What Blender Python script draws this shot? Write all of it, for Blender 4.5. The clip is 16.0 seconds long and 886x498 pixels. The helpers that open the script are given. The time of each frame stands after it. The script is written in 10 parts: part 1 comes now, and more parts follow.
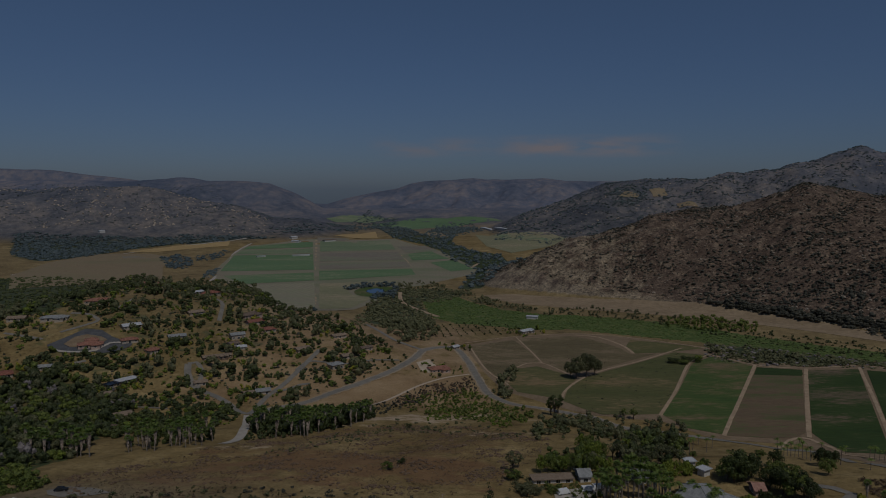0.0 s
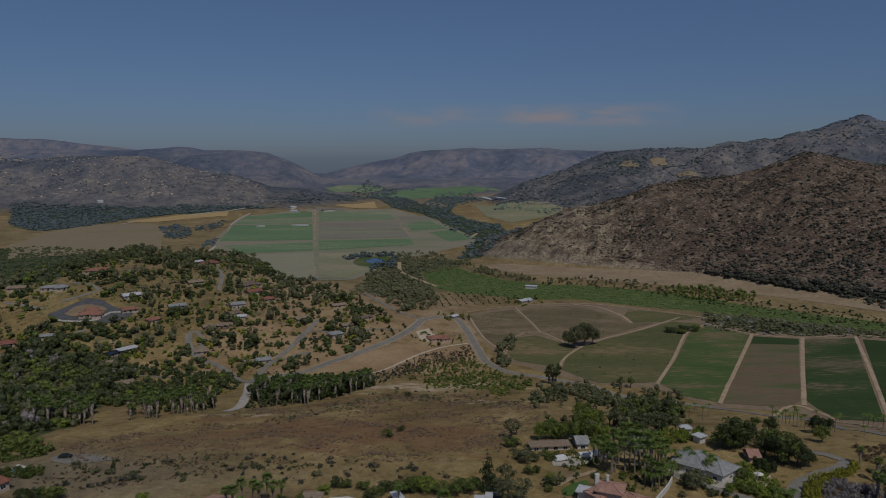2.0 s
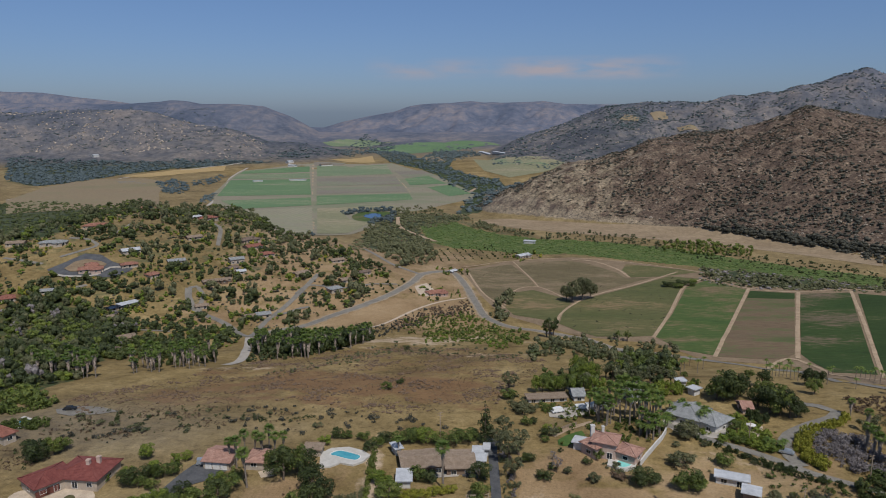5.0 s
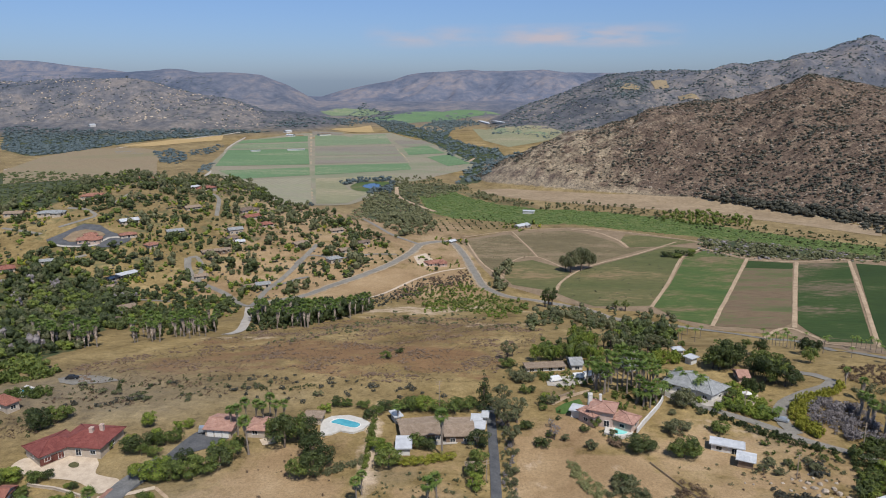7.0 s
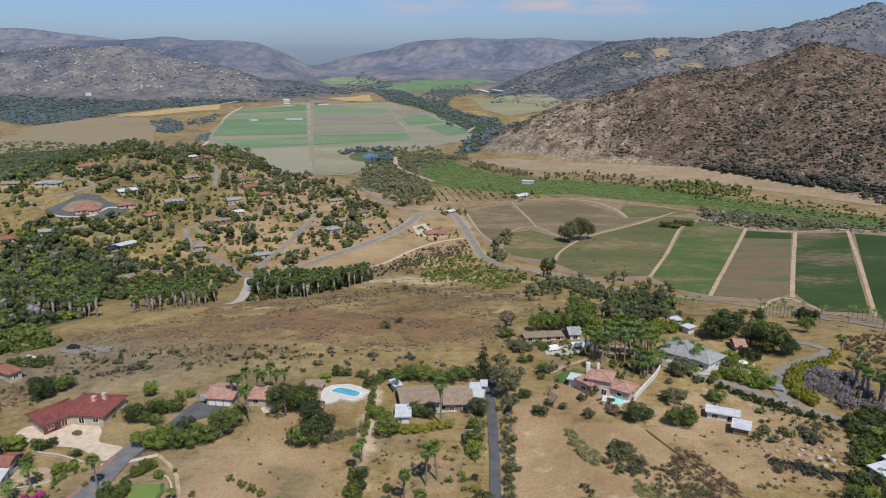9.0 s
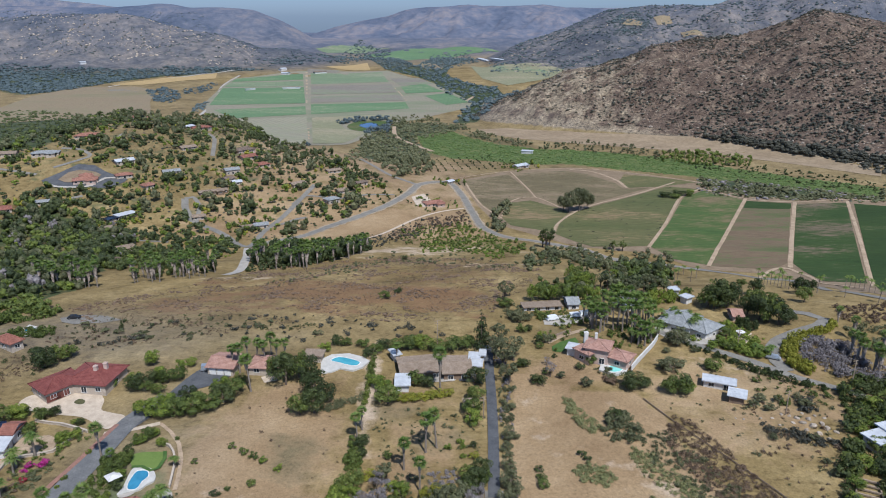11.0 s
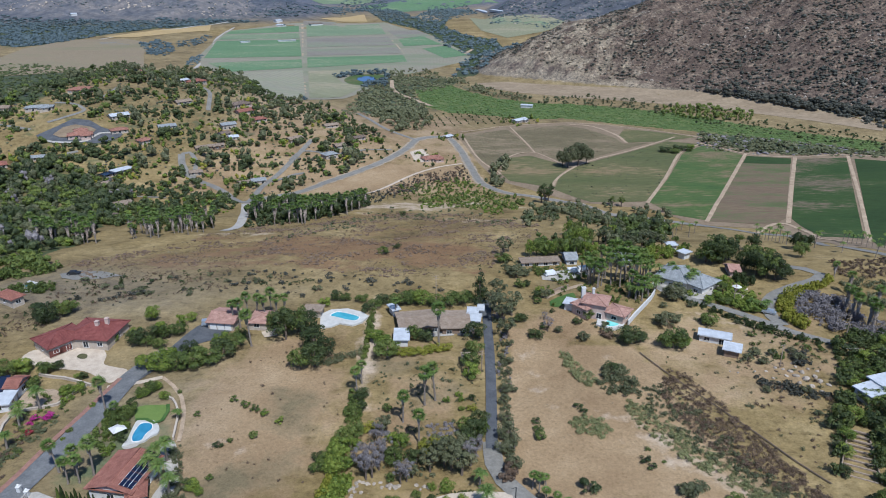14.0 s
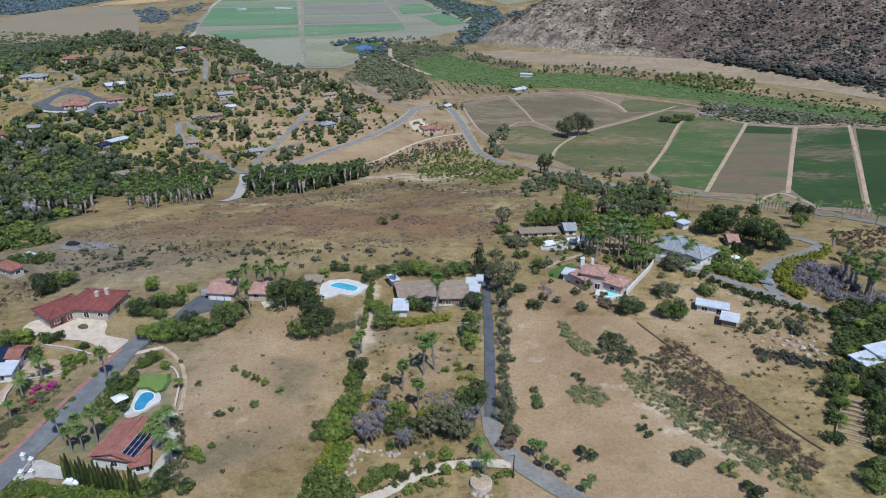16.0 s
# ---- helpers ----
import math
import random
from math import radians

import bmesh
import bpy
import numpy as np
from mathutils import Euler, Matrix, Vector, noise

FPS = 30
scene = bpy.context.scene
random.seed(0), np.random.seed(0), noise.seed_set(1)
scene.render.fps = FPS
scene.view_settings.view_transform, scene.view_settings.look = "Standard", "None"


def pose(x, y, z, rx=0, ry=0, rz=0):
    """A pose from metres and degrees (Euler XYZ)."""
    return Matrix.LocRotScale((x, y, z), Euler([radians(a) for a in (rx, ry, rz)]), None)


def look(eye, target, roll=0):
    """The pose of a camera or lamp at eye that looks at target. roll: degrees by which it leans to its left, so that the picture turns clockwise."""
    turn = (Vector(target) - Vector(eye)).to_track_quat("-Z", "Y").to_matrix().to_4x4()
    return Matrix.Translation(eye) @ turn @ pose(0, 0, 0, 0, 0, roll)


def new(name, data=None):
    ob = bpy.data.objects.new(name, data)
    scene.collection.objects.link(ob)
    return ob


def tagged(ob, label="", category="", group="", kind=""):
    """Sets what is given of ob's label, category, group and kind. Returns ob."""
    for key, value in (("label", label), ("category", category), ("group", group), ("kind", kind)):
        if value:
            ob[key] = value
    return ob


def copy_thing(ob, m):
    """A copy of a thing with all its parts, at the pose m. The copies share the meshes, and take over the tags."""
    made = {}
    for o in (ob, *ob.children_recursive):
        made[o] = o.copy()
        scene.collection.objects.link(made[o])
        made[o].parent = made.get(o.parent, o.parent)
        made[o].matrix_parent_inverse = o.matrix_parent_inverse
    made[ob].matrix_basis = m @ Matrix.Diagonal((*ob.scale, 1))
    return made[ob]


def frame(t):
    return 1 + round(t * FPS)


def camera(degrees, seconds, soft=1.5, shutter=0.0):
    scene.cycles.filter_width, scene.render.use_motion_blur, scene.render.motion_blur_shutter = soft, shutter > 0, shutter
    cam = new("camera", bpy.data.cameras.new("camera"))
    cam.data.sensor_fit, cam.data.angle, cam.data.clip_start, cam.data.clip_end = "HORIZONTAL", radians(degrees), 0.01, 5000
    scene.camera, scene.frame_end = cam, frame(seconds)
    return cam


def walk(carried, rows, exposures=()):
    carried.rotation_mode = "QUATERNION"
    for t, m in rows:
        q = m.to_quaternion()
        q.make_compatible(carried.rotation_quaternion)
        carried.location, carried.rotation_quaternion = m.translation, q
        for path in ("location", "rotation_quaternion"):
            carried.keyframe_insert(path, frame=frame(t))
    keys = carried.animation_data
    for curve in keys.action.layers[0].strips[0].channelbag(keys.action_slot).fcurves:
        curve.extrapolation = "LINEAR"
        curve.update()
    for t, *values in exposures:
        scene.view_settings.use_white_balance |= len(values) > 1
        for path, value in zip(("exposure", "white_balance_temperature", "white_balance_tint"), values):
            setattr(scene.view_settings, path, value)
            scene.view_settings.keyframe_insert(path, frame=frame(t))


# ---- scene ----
cam = camera(65.3, 16.0, soft=1.0)
EYE = 110.0


def tilt(t):
    """The gimbal's slow downward tilt, and the small drift of its heading, in degrees."""
    s = t / 8 - 1
    return (math.degrees(-0.2600 - 0.1723 * s + 0.0011 * s * s),
            math.degrees(-0.0059 * (s + 1) - 0.0003 * (s * s - 1)))


walk(cam, [(t, pose(0, 0, EYE, 90 + tilt(t)[0], 0, tilt(t)[1])) for t in [0.5 * k for k in range(33)]],
     exposures=[(0.0, -2.19, 6500, 10), (1.0, -1.77, 6500, 10), (2.0, -1.43, 6500, 10), (3.0, -1.09, 6500, 10), (4.0, -0.82, 6500, 10), (5.3, -0.42, 6500, 10),
                (6.5, -0.08, 6500, 10), (7.5, 0.03, 6500, 10), (9.0, 0.03, 6420, 10), (11.4, 0.06, 5800, 9), (14.0, 0.05, 5560, 8), (16.0, 0.05, 5500, 8)])

# ---- daylight ----
SUN_AZ, SUN_EL = 156.0, 57.0   # degrees clockwise from the camera's heading, and above the horizon
world = bpy.data.worlds.new("sky")
scene.world = world
world.use_nodes = True
wn, wl = world.node_tree.nodes, world.node_tree.links
sky = wn.new("ShaderNodeTexSky")
sky.sky_type, sky.sun_disc = "NISHITA", False
sky.sun_elevation, sky.sun_rotation = radians(SUN_EL), radians(SUN_AZ)
sky.altitude, sky.air_density, sky.dust_density, sky.ozone_density = 150, 1.0, 0.6, 2.5
haze_at, haze_up = wn.new("ShaderNodeTexCoord"), wn.new("ShaderNodeSeparateXYZ")
haze, veil = wn.new("ShaderNodeValToRGB"), wn.new("ShaderNodeMix")
veil.data_type, veil.blend_type = "RGBA", "MULTIPLY"
veil.inputs[0].default_value = 1.0
haze.color_ramp.elements[0].position, haze.color_ramp.elements[0].color = 0.0, (0.54, 0.69, 1.10, 1)
haze.color_ramp.elements[1].position, haze.color_ramp.elements[1].color = 0.35, (1.0, 1.12, 1.28, 1)
wl.new(haze_at.outputs["Generated"], haze_up.inputs[0])
wl.new(haze_up.outputs["Z"], haze.inputs[0])
wl.new(sky.outputs[0], veil.inputs[6])
wl.new(haze.outputs[0], veil.inputs[7])
# thin fair-weather clouds low over the far valley
stretch, puffs, thick = wn.new("ShaderNodeMapping"), wn.new("ShaderNodeTexNoise"), wn.new("ShaderNodeValToRGB")
stretch.inputs["Scale"].default_value = (14.0, 3.0, 60.0)
puffs.inputs["Scale"].default_value, puffs.inputs["Detail"].default_value = 1.0, 5.0
wl.new(haze_at.outputs["Generated"], stretch.inputs[0])
wl.new(stretch.outputs[0], puffs.inputs["Vector"])
low, wide, both = wn.new("ShaderNodeValToRGB"), wn.new("ShaderNodeValToRGB"), wn.new("ShaderNodeMath")
for ramp, stops in ((low, ((0.042, 0), (0.054, 1), (0.062, 1), (0.078, 0))), (wide, ((0.445, 0), (0.475, 0.6), (0.512, 0.55), (0.535, 0.15), (0.556, 0.9), (0.60, 1), (0.632, 0.9), (0.665, 0))), (thick, ((0.34, 0), (0.62, 1)))):
    while len(ramp.color_ramp.elements) < len(stops):
        ramp.color_ramp.elements.new(0.5)
    for e, (p, v) in zip(ramp.color_ramp.elements, stops):
        e.position, e.color = p, (v, v, v, 1)
span = wn.new("ShaderNodeMath")
span.operation, span.inputs[1].default_value, span.inputs[2].default_value = "MULTIPLY_ADD", 0.5, 0.5
wl.new(haze_up.outputs["X"], span.inputs[0])
wl.new(span.outputs[0], wide.inputs[0])
wl.new(haze_up.outputs["Z"], low.inputs[0])
wl.new(puffs.outputs[0], thick.inputs[0])
both.operation = "MULTIPLY"
wl.new(low.outputs[0], both.inputs[0])
wl.new(wide.outputs[0], both.inputs[1])
cover, cloud = wn.new("ShaderNodeMath"), wn.new("ShaderNodeMix")
cover.operation = "MULTIPLY"
wl.new(both.outputs[0], cover.inputs[0])
wl.new(thick.outputs[0], cover.inputs[1])
cloud.data_type, cloud.blend_type = "RGBA", "MIX"
wl.new(cover.outputs[0], cloud.inputs[0])
wl.new(veil.outputs[2], cloud.inputs[6])
cloud.inputs[7].default_value = (5.6, 5.2, 5.8, 1)
wl.new(cloud.outputs[2], wn["Background"].inputs[0])
wn["Background"].inputs[1].default_value = 0.092
sun = new("sun", bpy.data.lights.new("sun", "SUN"))
sun.data.energy, sun.data.angle, sun.data.color = 5.0, radians(0.53), (1.0, 0.965, 0.92)
sun_dir = Vector((math.sin(radians(SUN_AZ)) * math.cos(radians(SUN_EL)), math.cos(radians(SUN_AZ)) * math.cos(radians(SUN_EL)), math.sin(radians(SUN_EL))))
sun.matrix_world = look((0, 0, 0), -sun_dir)


# ---- the lie of the land ----
def smooth(a, lo, hi):
    s = np.clip((a - lo) / (hi - lo), 0, 1)
    return s * s * (3 - 2 * s)


def ripple(x, y, size, seed=0.0):
    """Soft uneven swells about size metres long, from -1 to 1."""
    k = 2 * np.pi / size
    return (np.sin(k * (0.83 * x + 0.31 * y) + 1.7 * np.sin(k * 0.61 * (0.4 * x - 0.9 * y) + seed) + seed)
            + np.sin(k * (-0.42 * x + 0.95 * y) * 1.37 + 1.3 * np.sin(k * 0.47 * (x + 0.2 * y) + 2.3 * seed) + 1.9 * seed)) / 2


# ridges: distance ahead, half depth in front and behind, then side position and crest height above the valley
RIDGES = []
RIDGES.append((2400, 620, 500, [160, 245, 331, 425, 500, 564, 612, 706, 914, 951, 988, 1045, 1100, 1147, 1211, 1267, 1338, 1392, 1418, 1443, 1497, 1836, 2328], [13, 55, 85, 116, 147, 173, 179, 186, 188, 199, 209, 206, 222, 219, 238, 246, 271, 289, 299, 299, 280, 235, 162]))
RIDGES.append((4250, 800, 500, [-783, -596, -426, -292, -191, -123, 77, 178, 278, 412, 613, 747, 1083, 2095], [39, 95, 131, 154, 186, 199, 209, 218, 209, 209, 218, 202, 199, 170]))
RIDGES.append((3250, 700, 600, [-2616, -1982, -1852, -1726, -1472, -1345, -1242, -1166, -1090, -886, -811, -711, -636, -561], [190, 188, 200, 195, 190, 195, 205, 203, 190, 188, 178, 141, 104, 61]))
RIDGES.append((2300, 420, 400, [-1859, -1408, -1337, -1245, -1082, -991, -938, -868, -779, -689, -618, -564, -454, -381, -290], [144, 141, 135, 146, 148, 149, 141, 119, 98, 88, 63, 45, 41, 27, 0]))
RIDGES.append((4650, 300, 200, [-3720, -2821, -2641, -2463, -2284, -2105, -1890, -1565, -1201, -948, -284, 822], [311, 287, 284, 259, 242, 221, 189, 154, 118, 58, 43, 100]))
VALLEY = -42.0
# the near mountain by bearing from the camera, in degrees: distance of its foot, of its crest, and the crest's height
# above the valley, set to fit its skyline in view
FOOT = ([3.5, 10.4, 19.3, 24.7, 28.2, 31.5, 40, 60], [1025, 974, 917, 879, 859, 838, 800, 760])
CREST = ([2.5, 3.9, 5.7, 8.0, 10.2, 12.4, 14.5, 16.6, 18.7, 20.7, 22.6, 24.1, 25.2, 26.3, 27.3, 28.0, 29.1, 30.5, 32.2, 37.8, 50.8], [1070, 1082, 1089, 1097, 1111, 1136, 1162, 1194, 1221, 1237, 1249, 1258, 1266, 1275, 1284, 1290, 1288, 1284, 1285, 1270, 1248], [-9, 12, 31, 50, 70, 77, 87, 106, 115, 119, 122, 130, 139, 148, 157, 159, 154, 146, 140, 133, 119])


def mountain(x, y):
    """Height of the near mountain above the valley floor."""
    r, az = np.hypot(x, y), np.degrees(np.arctan2(x, np.maximum(y, 1)))
    f, d, h = np.interp(az, *FOOT), np.interp(az, CREST[0], CREST[1]), np.interp(az, CREST[0], CREST[2])
    h = h * smooth(az, 1.0, 4.0)
    t = (r - f) / (d - f)
    up = np.sin(np.clip(t, 0, 1) * 1.5708) ** 1.15
    m = np.where(t < 1, h * up, h * np.exp(-(np.maximum(r - d, 0) / 210) ** 2))
    spur = ripple(x + 0.5 * y, y * 0.35, 170, 1.1)
    relief = smooth(m, 6, 45) * (6 * spur * np.clip(1.2 - t, 0.1, 1) + 3.2 * ripple(x, y, 64, 2.2) + 1.5 * ripple(x, y, 29, 0.7))
    return np.maximum(m + relief * (y > 300), 0)


def height(x, y):
    """Ground height at (x, y): a bench with houses that falls away to a flat valley, with hills round it."""
    x, y = np.asarray(x, float), np.asarray(y, float)
    edge = 228 + 18 * np.sin(x / 90 + 0.6) * smooth(np.abs(x), 0, 80)
    z = VALLEY * smooth(y, edge, edge + 285 - 105 * smooth(x, 20, 140))
    z = z + 1.0 * ripple(x, y, 75, 0.4) * smooth(y, 120, 200) * (1 - smooth(y, 420, 560))
    z = z + 47 * np.exp(-(((x + 285) / 150) ** 2 + ((y - 690) / 190) ** 2))
    z = z + 22 * np.exp(-(((x + 460) / 150) ** 2 + ((y - 600) / 160) ** 2))
    z = z + 10 * np.exp(-(((x + 90) / 90) ** 2 + ((y - 640) / 110) ** 2))
    z = z + mountain(x, y)
    for far, front, back, at, crest in RIDGES:
        c = np.interp(x * far / np.clip(y, 0.75 * far, 1.1 * far), at, crest)
        w = np.where(y < far, front, back)
        p = np.exp(-np.abs((y - far) / w) ** 1.7 * 2.2)
        q = 1 - p
        cut = 1 + 0.42 * ripple(x, y * 0.35, 330, far / 700) * q + 0.22 * ripple(x, y * 0.5, 150, far / 900) * q + 0.10 * ripple(x, y * 0.8, 85, far / 500) * (1 - p * p) + 0.012 * ripple(x, y, 140, 0.3)
        z = np.maximum(z, VALLEY + c * p * cut) if far > 2500 else z + c * p * cut * smooth(y, 1200, 1700)
    return z


# ---- materials ----
def nodes_of(mat):
    mat.use_nodes = True
    return mat.node_tree.nodes, mat.node_tree.links, mat.node_tree.nodes["Principled BSDF"]


def noise_node(n, l, size, detail=6.0, rough=0.6, coord="Object", stretch=None):
    """A noise texture whose blotches are about size metres wide."""
    tc = n.new("ShaderNodeTexCoord")
    tex = n.new("ShaderNodeTexNoise")
    tex.inputs["Scale"].default_value = 1.0 / size
    tex.inputs["Detail"].default_value = detail
    tex.inputs["Roughness"].default_value = rough
    if stretch:
        mp = n.new("ShaderNodeMapping")
        mp.inputs["Scale"].default_value = stretch[:3]
        if len(stretch) > 3:
            mp.inputs["Rotation"].default_value = (0, 0, radians(stretch[3]))
        l.new(tc.outputs[coord], mp.inputs[0])
        l.new(mp.outputs[0], tex.inputs["Vector"])
    else:
        l.new(tc.outputs[coord], tex.inputs["Vector"])
    return tex


def ramp_node(n, l, src, stops):
    r = n.new("ShaderNodeValToRGB")
    el = r.color_ramp.elements
    while len(el) < len(stops):
        el.new(0.5)
    for e, (p, c) in zip(el, stops):
        e.position, e.color = p, (*c, 1) if len(c) == 3 else c
    l.new(src, r.inputs[0])
    return r


def mix_node(n, l, fac, a, b, mode="MIX"):
    m = n.new("ShaderNodeMix")
    m.data_type, m.blend_type = "RGBA", mode
    for sock, v in ((0, fac), (6, a), (7, b)):
        if isinstance(v, (int, float)):
            m.inputs[sock].default_value = v
        elif isinstance(v, tuple):
            m.inputs[sock].default_value = (*v, 1)
        else:
            l.new(v, m.inputs[sock])
    return m.outputs[2]


def math_node(n, l, op, a, b=0.0, clamp=False):
    m = n.new("ShaderNodeMath")
    m.operation, m.use_clamp = op, clamp
    for sock, v in ((0, a), (1, b)):
        if isinstance(v, (int, float)):
            m.inputs[sock].default_value = v
        else:
            l.new(v, m.inputs[sock])
    return m.outputs[0]


def bump_node(n, l, p, src, strength, dist):
    b = n.new("ShaderNodeBump")
    b.inputs["Strength"].default_value, b.inputs["Distance"].default_value = strength, dist
    l.new(src, b.inputs["Height"])
    l.new(b.outputs[0], p.inputs["Normal"])


def mottled(name, c1, c2, size=2.0, rough=0.9, fine=0.25, bump=0.3, metal=0.0, spread=0.0, c3=None, stretch=None):
    """A worn surface: two tones in blotches of size metres, a finer grain over them, and a little relief."""
    mat = bpy.data.materials.new(name)
    n, l, p = nodes_of(mat)
    a = noise_node(n, l, size, 5, 0.62, stretch=stretch)
    b = noise_node(n, l, size * 0.12, 3, 0.6)
    stops = [(0.34, c1), (0.66, c2)] if c3 is None else [(0.3, c1), (0.52, c2), (0.72, c3)]
    col = ramp_node(n, l, a.outputs[0], stops).outputs[0]
    grain = ramp_node(n, l, b.outputs[0], [(0.3, (1 - fine,) * 3), (0.7, (1 + fine,) * 3)]).outputs[0]
    col = mix_node(n, l, 1.0, col, grain, "MULTIPLY")
    if spread:
        oi = n.new("ShaderNodeObjectInfo")
        v = ramp_node(n, l, oi.outputs["Random"], [(0, (1 - spread,) * 3), (1, (1 + spread,) * 3)]).outputs[0]
        col = mix_node(n, l, 1.0, col, v, "MULTIPLY")
    l.new(col, p.inputs["Base Color"])
    p.inputs["Roughness"].default_value, p.inputs["Metallic"].default_value = rough, metal
    p.inputs["Specular IOR Level"].default_value = 0.25
    bump_node(n, l, p, b.outputs[0], bump, size * 0.06)
    return mat


def foliage(name, c1, c2, c3, warm=0.25):
    """Leaves: a tone for each plant, a spread from leaf to leaf, painted dark gaps and bright clumps, and some light
    through them.
    """
    mat = bpy.data.materials.new(name)
    n, l, p = nodes_of(mat)
    geo, oi = n.new("ShaderNodeNewGeometry"), n.new("ShaderNodeObjectInfo")
    big, clump_shade = noise_node(n, l, 14.0, 3, 0.6), noise_node(n, l, 1.5, 3, 0.65)
    f = math_node(n, l, "ADD", math_node(n, l, "MULTIPLY", geo.outputs["Random Per Island"], 0.34),
                  math_node(n, l, "MULTIPLY", oi.outputs["Random"], 0.25))
    # clump-sized noise paints highlights and shaded gaps into the crown
    f = math_node(n, l, "ADD", f, math_node(n, l, "MULTIPLY", math_node(n, l, "SUBTRACT", clump_shade.outputs[0], 0.5), 1.1))
    f = math_node(n, l, "ADD", f, math_node(n, l, "MULTIPLY", big.outputs[0], 0.42), True)
    col = ramp_node(n, l, f, [(0.15, c1), (0.5, c2), (0.9, c3)]).outputs[0]
    l.new(col, p.inputs["Base Color"])
    p.inputs["Roughness"].default_value = 0.62
    p.inputs["Specular IOR Level"].default_value = 0.3
    tr = n.new("ShaderNodeBsdfTranslucent")
    l.new(mix_node(n, l, 0.5, col, (0.12, 0.15, 0.02)), tr.inputs[0])
    ms = n.new("ShaderNodeMixShader")
    ms.inputs[0].default_value = warm
    l.new(p.outputs[0], ms.inputs[1])
    l.new(tr.outputs[0], ms.inputs[2])
    l.new(ms.outputs[0], n["Material Output"].inputs[0])
    return mat


def ground_material():
    """Dry Californian ground: straw grass and bare soil, with scrub, turf and orchard floor where the land says so; far
    slopes carry haze in their colour.
    """
    mat = bpy.data.materials.new("dry_ground")
    n, l, p = nodes_of(mat)

    def layer(name):
        a = n.new("ShaderNodeAttribute")
        a.attribute_name = name
        return a.outputs["Fac"]
    big, mid, fine = noise_node(n, l, 60, 8, 0.62), noise_node(n, l, 9, 6, 0.62), noise_node(n, l, 0.9, 6, 0.75)
    huge = noise_node(n, l, 320, 6, 0.6)
    rough_mid = noise_node(n, l, 45, 10, 0.72)
    crisp = noise_node(n, l, 26, 12, 0.74)
    lay = math_node(n, l, "ADD", math_node(n, l, "MULTIPLY", big.outputs[0], 0.4), math_node(n, l, "MULTIPLY", crisp.outputs[0], 0.6))
    straw = ramp_node(n, l, lay, [(0.37, (0.116, 0.081, 0.034)), (0.46, (0.182, 0.132, 0.057)), (0.54, (0.234, 0.173, 0.079)), (0.64, (0.312, 0.240, 0.121))]).outputs[0]
    tuft = ramp_node(n, l, mid.outputs[0], [(0.30, (0.74, 0.72, 0.68)), (0.44, (0.98, 0.97, 0.95)), (0.68, (1.10, 1.09, 1.06))]).outputs[0]
    straw = mix_node(n, l, 1.0, straw, tuft, "MULTIPLY")
    clods = noise_node(n, l, 2.6, 5, 0.72, stretch=(0.6, 1.0, 1.0))
    clod = ramp_node(n, l, clods.outputs[0], [(0.34, (0.62, 0.60, 0.57)), (0.46, (0.96, 0.96, 0.95)), (0.58, (1.06, 1.05, 1.04)), (0.68, (1.28, 1.26, 1.22))]).outputs[0]
    straw = mix_node(n, l, 1.0, straw, clod, "MULTIPLY")
    bare = ramp_node(n, l, lay, [(0.36, (0.192, 0.124, 0.064)), (0.50, (0.272, 0.186, 0.100)), (0.64, (0.355, 0.257, 0.150))]).outputs[0]
    bushy = noise_node(n, l, 14, 10, 0.78)
    scrub = ramp_node(n, l, bushy.outputs[0], [(0.36, (0.058, 0.041, 0.032)), (0.5, (0.105, 0.076, 0.057)), (0.64, (0.205, 0.157, 0.113))]).outputs[0]
    twigs = noise_node(n, l, 3.6, 4, 0.7)
    clumps = ramp_node(n, l, twigs.outputs[0], [(0.38, (0.40, 0.40, 0.42)), (0.47, (0.92, 0.92, 0.92)), (0.57, (1.08, 1.07, 1.05)), (0.66, (1.7, 1.62, 1.5))]).outputs[0]
    scrub = mix_node(n, l, 1.0, scrub, clumps, "MULTIPLY")
    spur = mix_node(n, l, 1.0, ramp_node(n, l, bushy.outputs[0], [(0.36, (0.125, 0.100, 0.072)), (0.5, (0.205, 0.165, 0.115)), (0.64, (0.300, 0.245, 0.175))]).outputs[0], clumps, "MULTIPLY")
    turf = ramp_node(n, l, mid.outputs[0], [(0.3, (0.046, 0.074, 0.022)), (0.5, (0.080, 0.110, 0.033)), (0.74, (0.15, 0.15, 0.060))]).outputs[0]
    wood = ramp_node(n, l, mid.outputs[0], [(0.35, (0.022, 0.036, 0.014)), (0.6, (0.060, 0.075, 0.030)), (0.75, (0.15, 0.12, 0.07))]).outputs[0]
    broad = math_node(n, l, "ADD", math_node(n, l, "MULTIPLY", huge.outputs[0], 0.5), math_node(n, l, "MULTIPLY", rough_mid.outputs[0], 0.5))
    # far slopes: rock and scrub tones shifted bluish to imitate distance haze
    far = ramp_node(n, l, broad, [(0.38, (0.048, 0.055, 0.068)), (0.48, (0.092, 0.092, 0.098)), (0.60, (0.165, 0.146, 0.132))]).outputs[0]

    streak = noise_node(n, l, 13, 9, 0.72, stretch=(0.45, 1.0, 1.0, 6))

    def soft(name, blur, tex=None):
        v = math_node(n, l, "ADD", layer(name), math_node(n, l, "MULTIPLY", math_node(n, l, "SUBTRACT", (tex or mid).outputs[0], 0.5), blur))
        r = ramp_node(n, l, v, [(0.35, (0, 0, 0)), (0.65, (1, 1, 1))])
        return r.outputs[0]
    col = mix_node(n, l, soft("bare", 1.2), straw, bare)
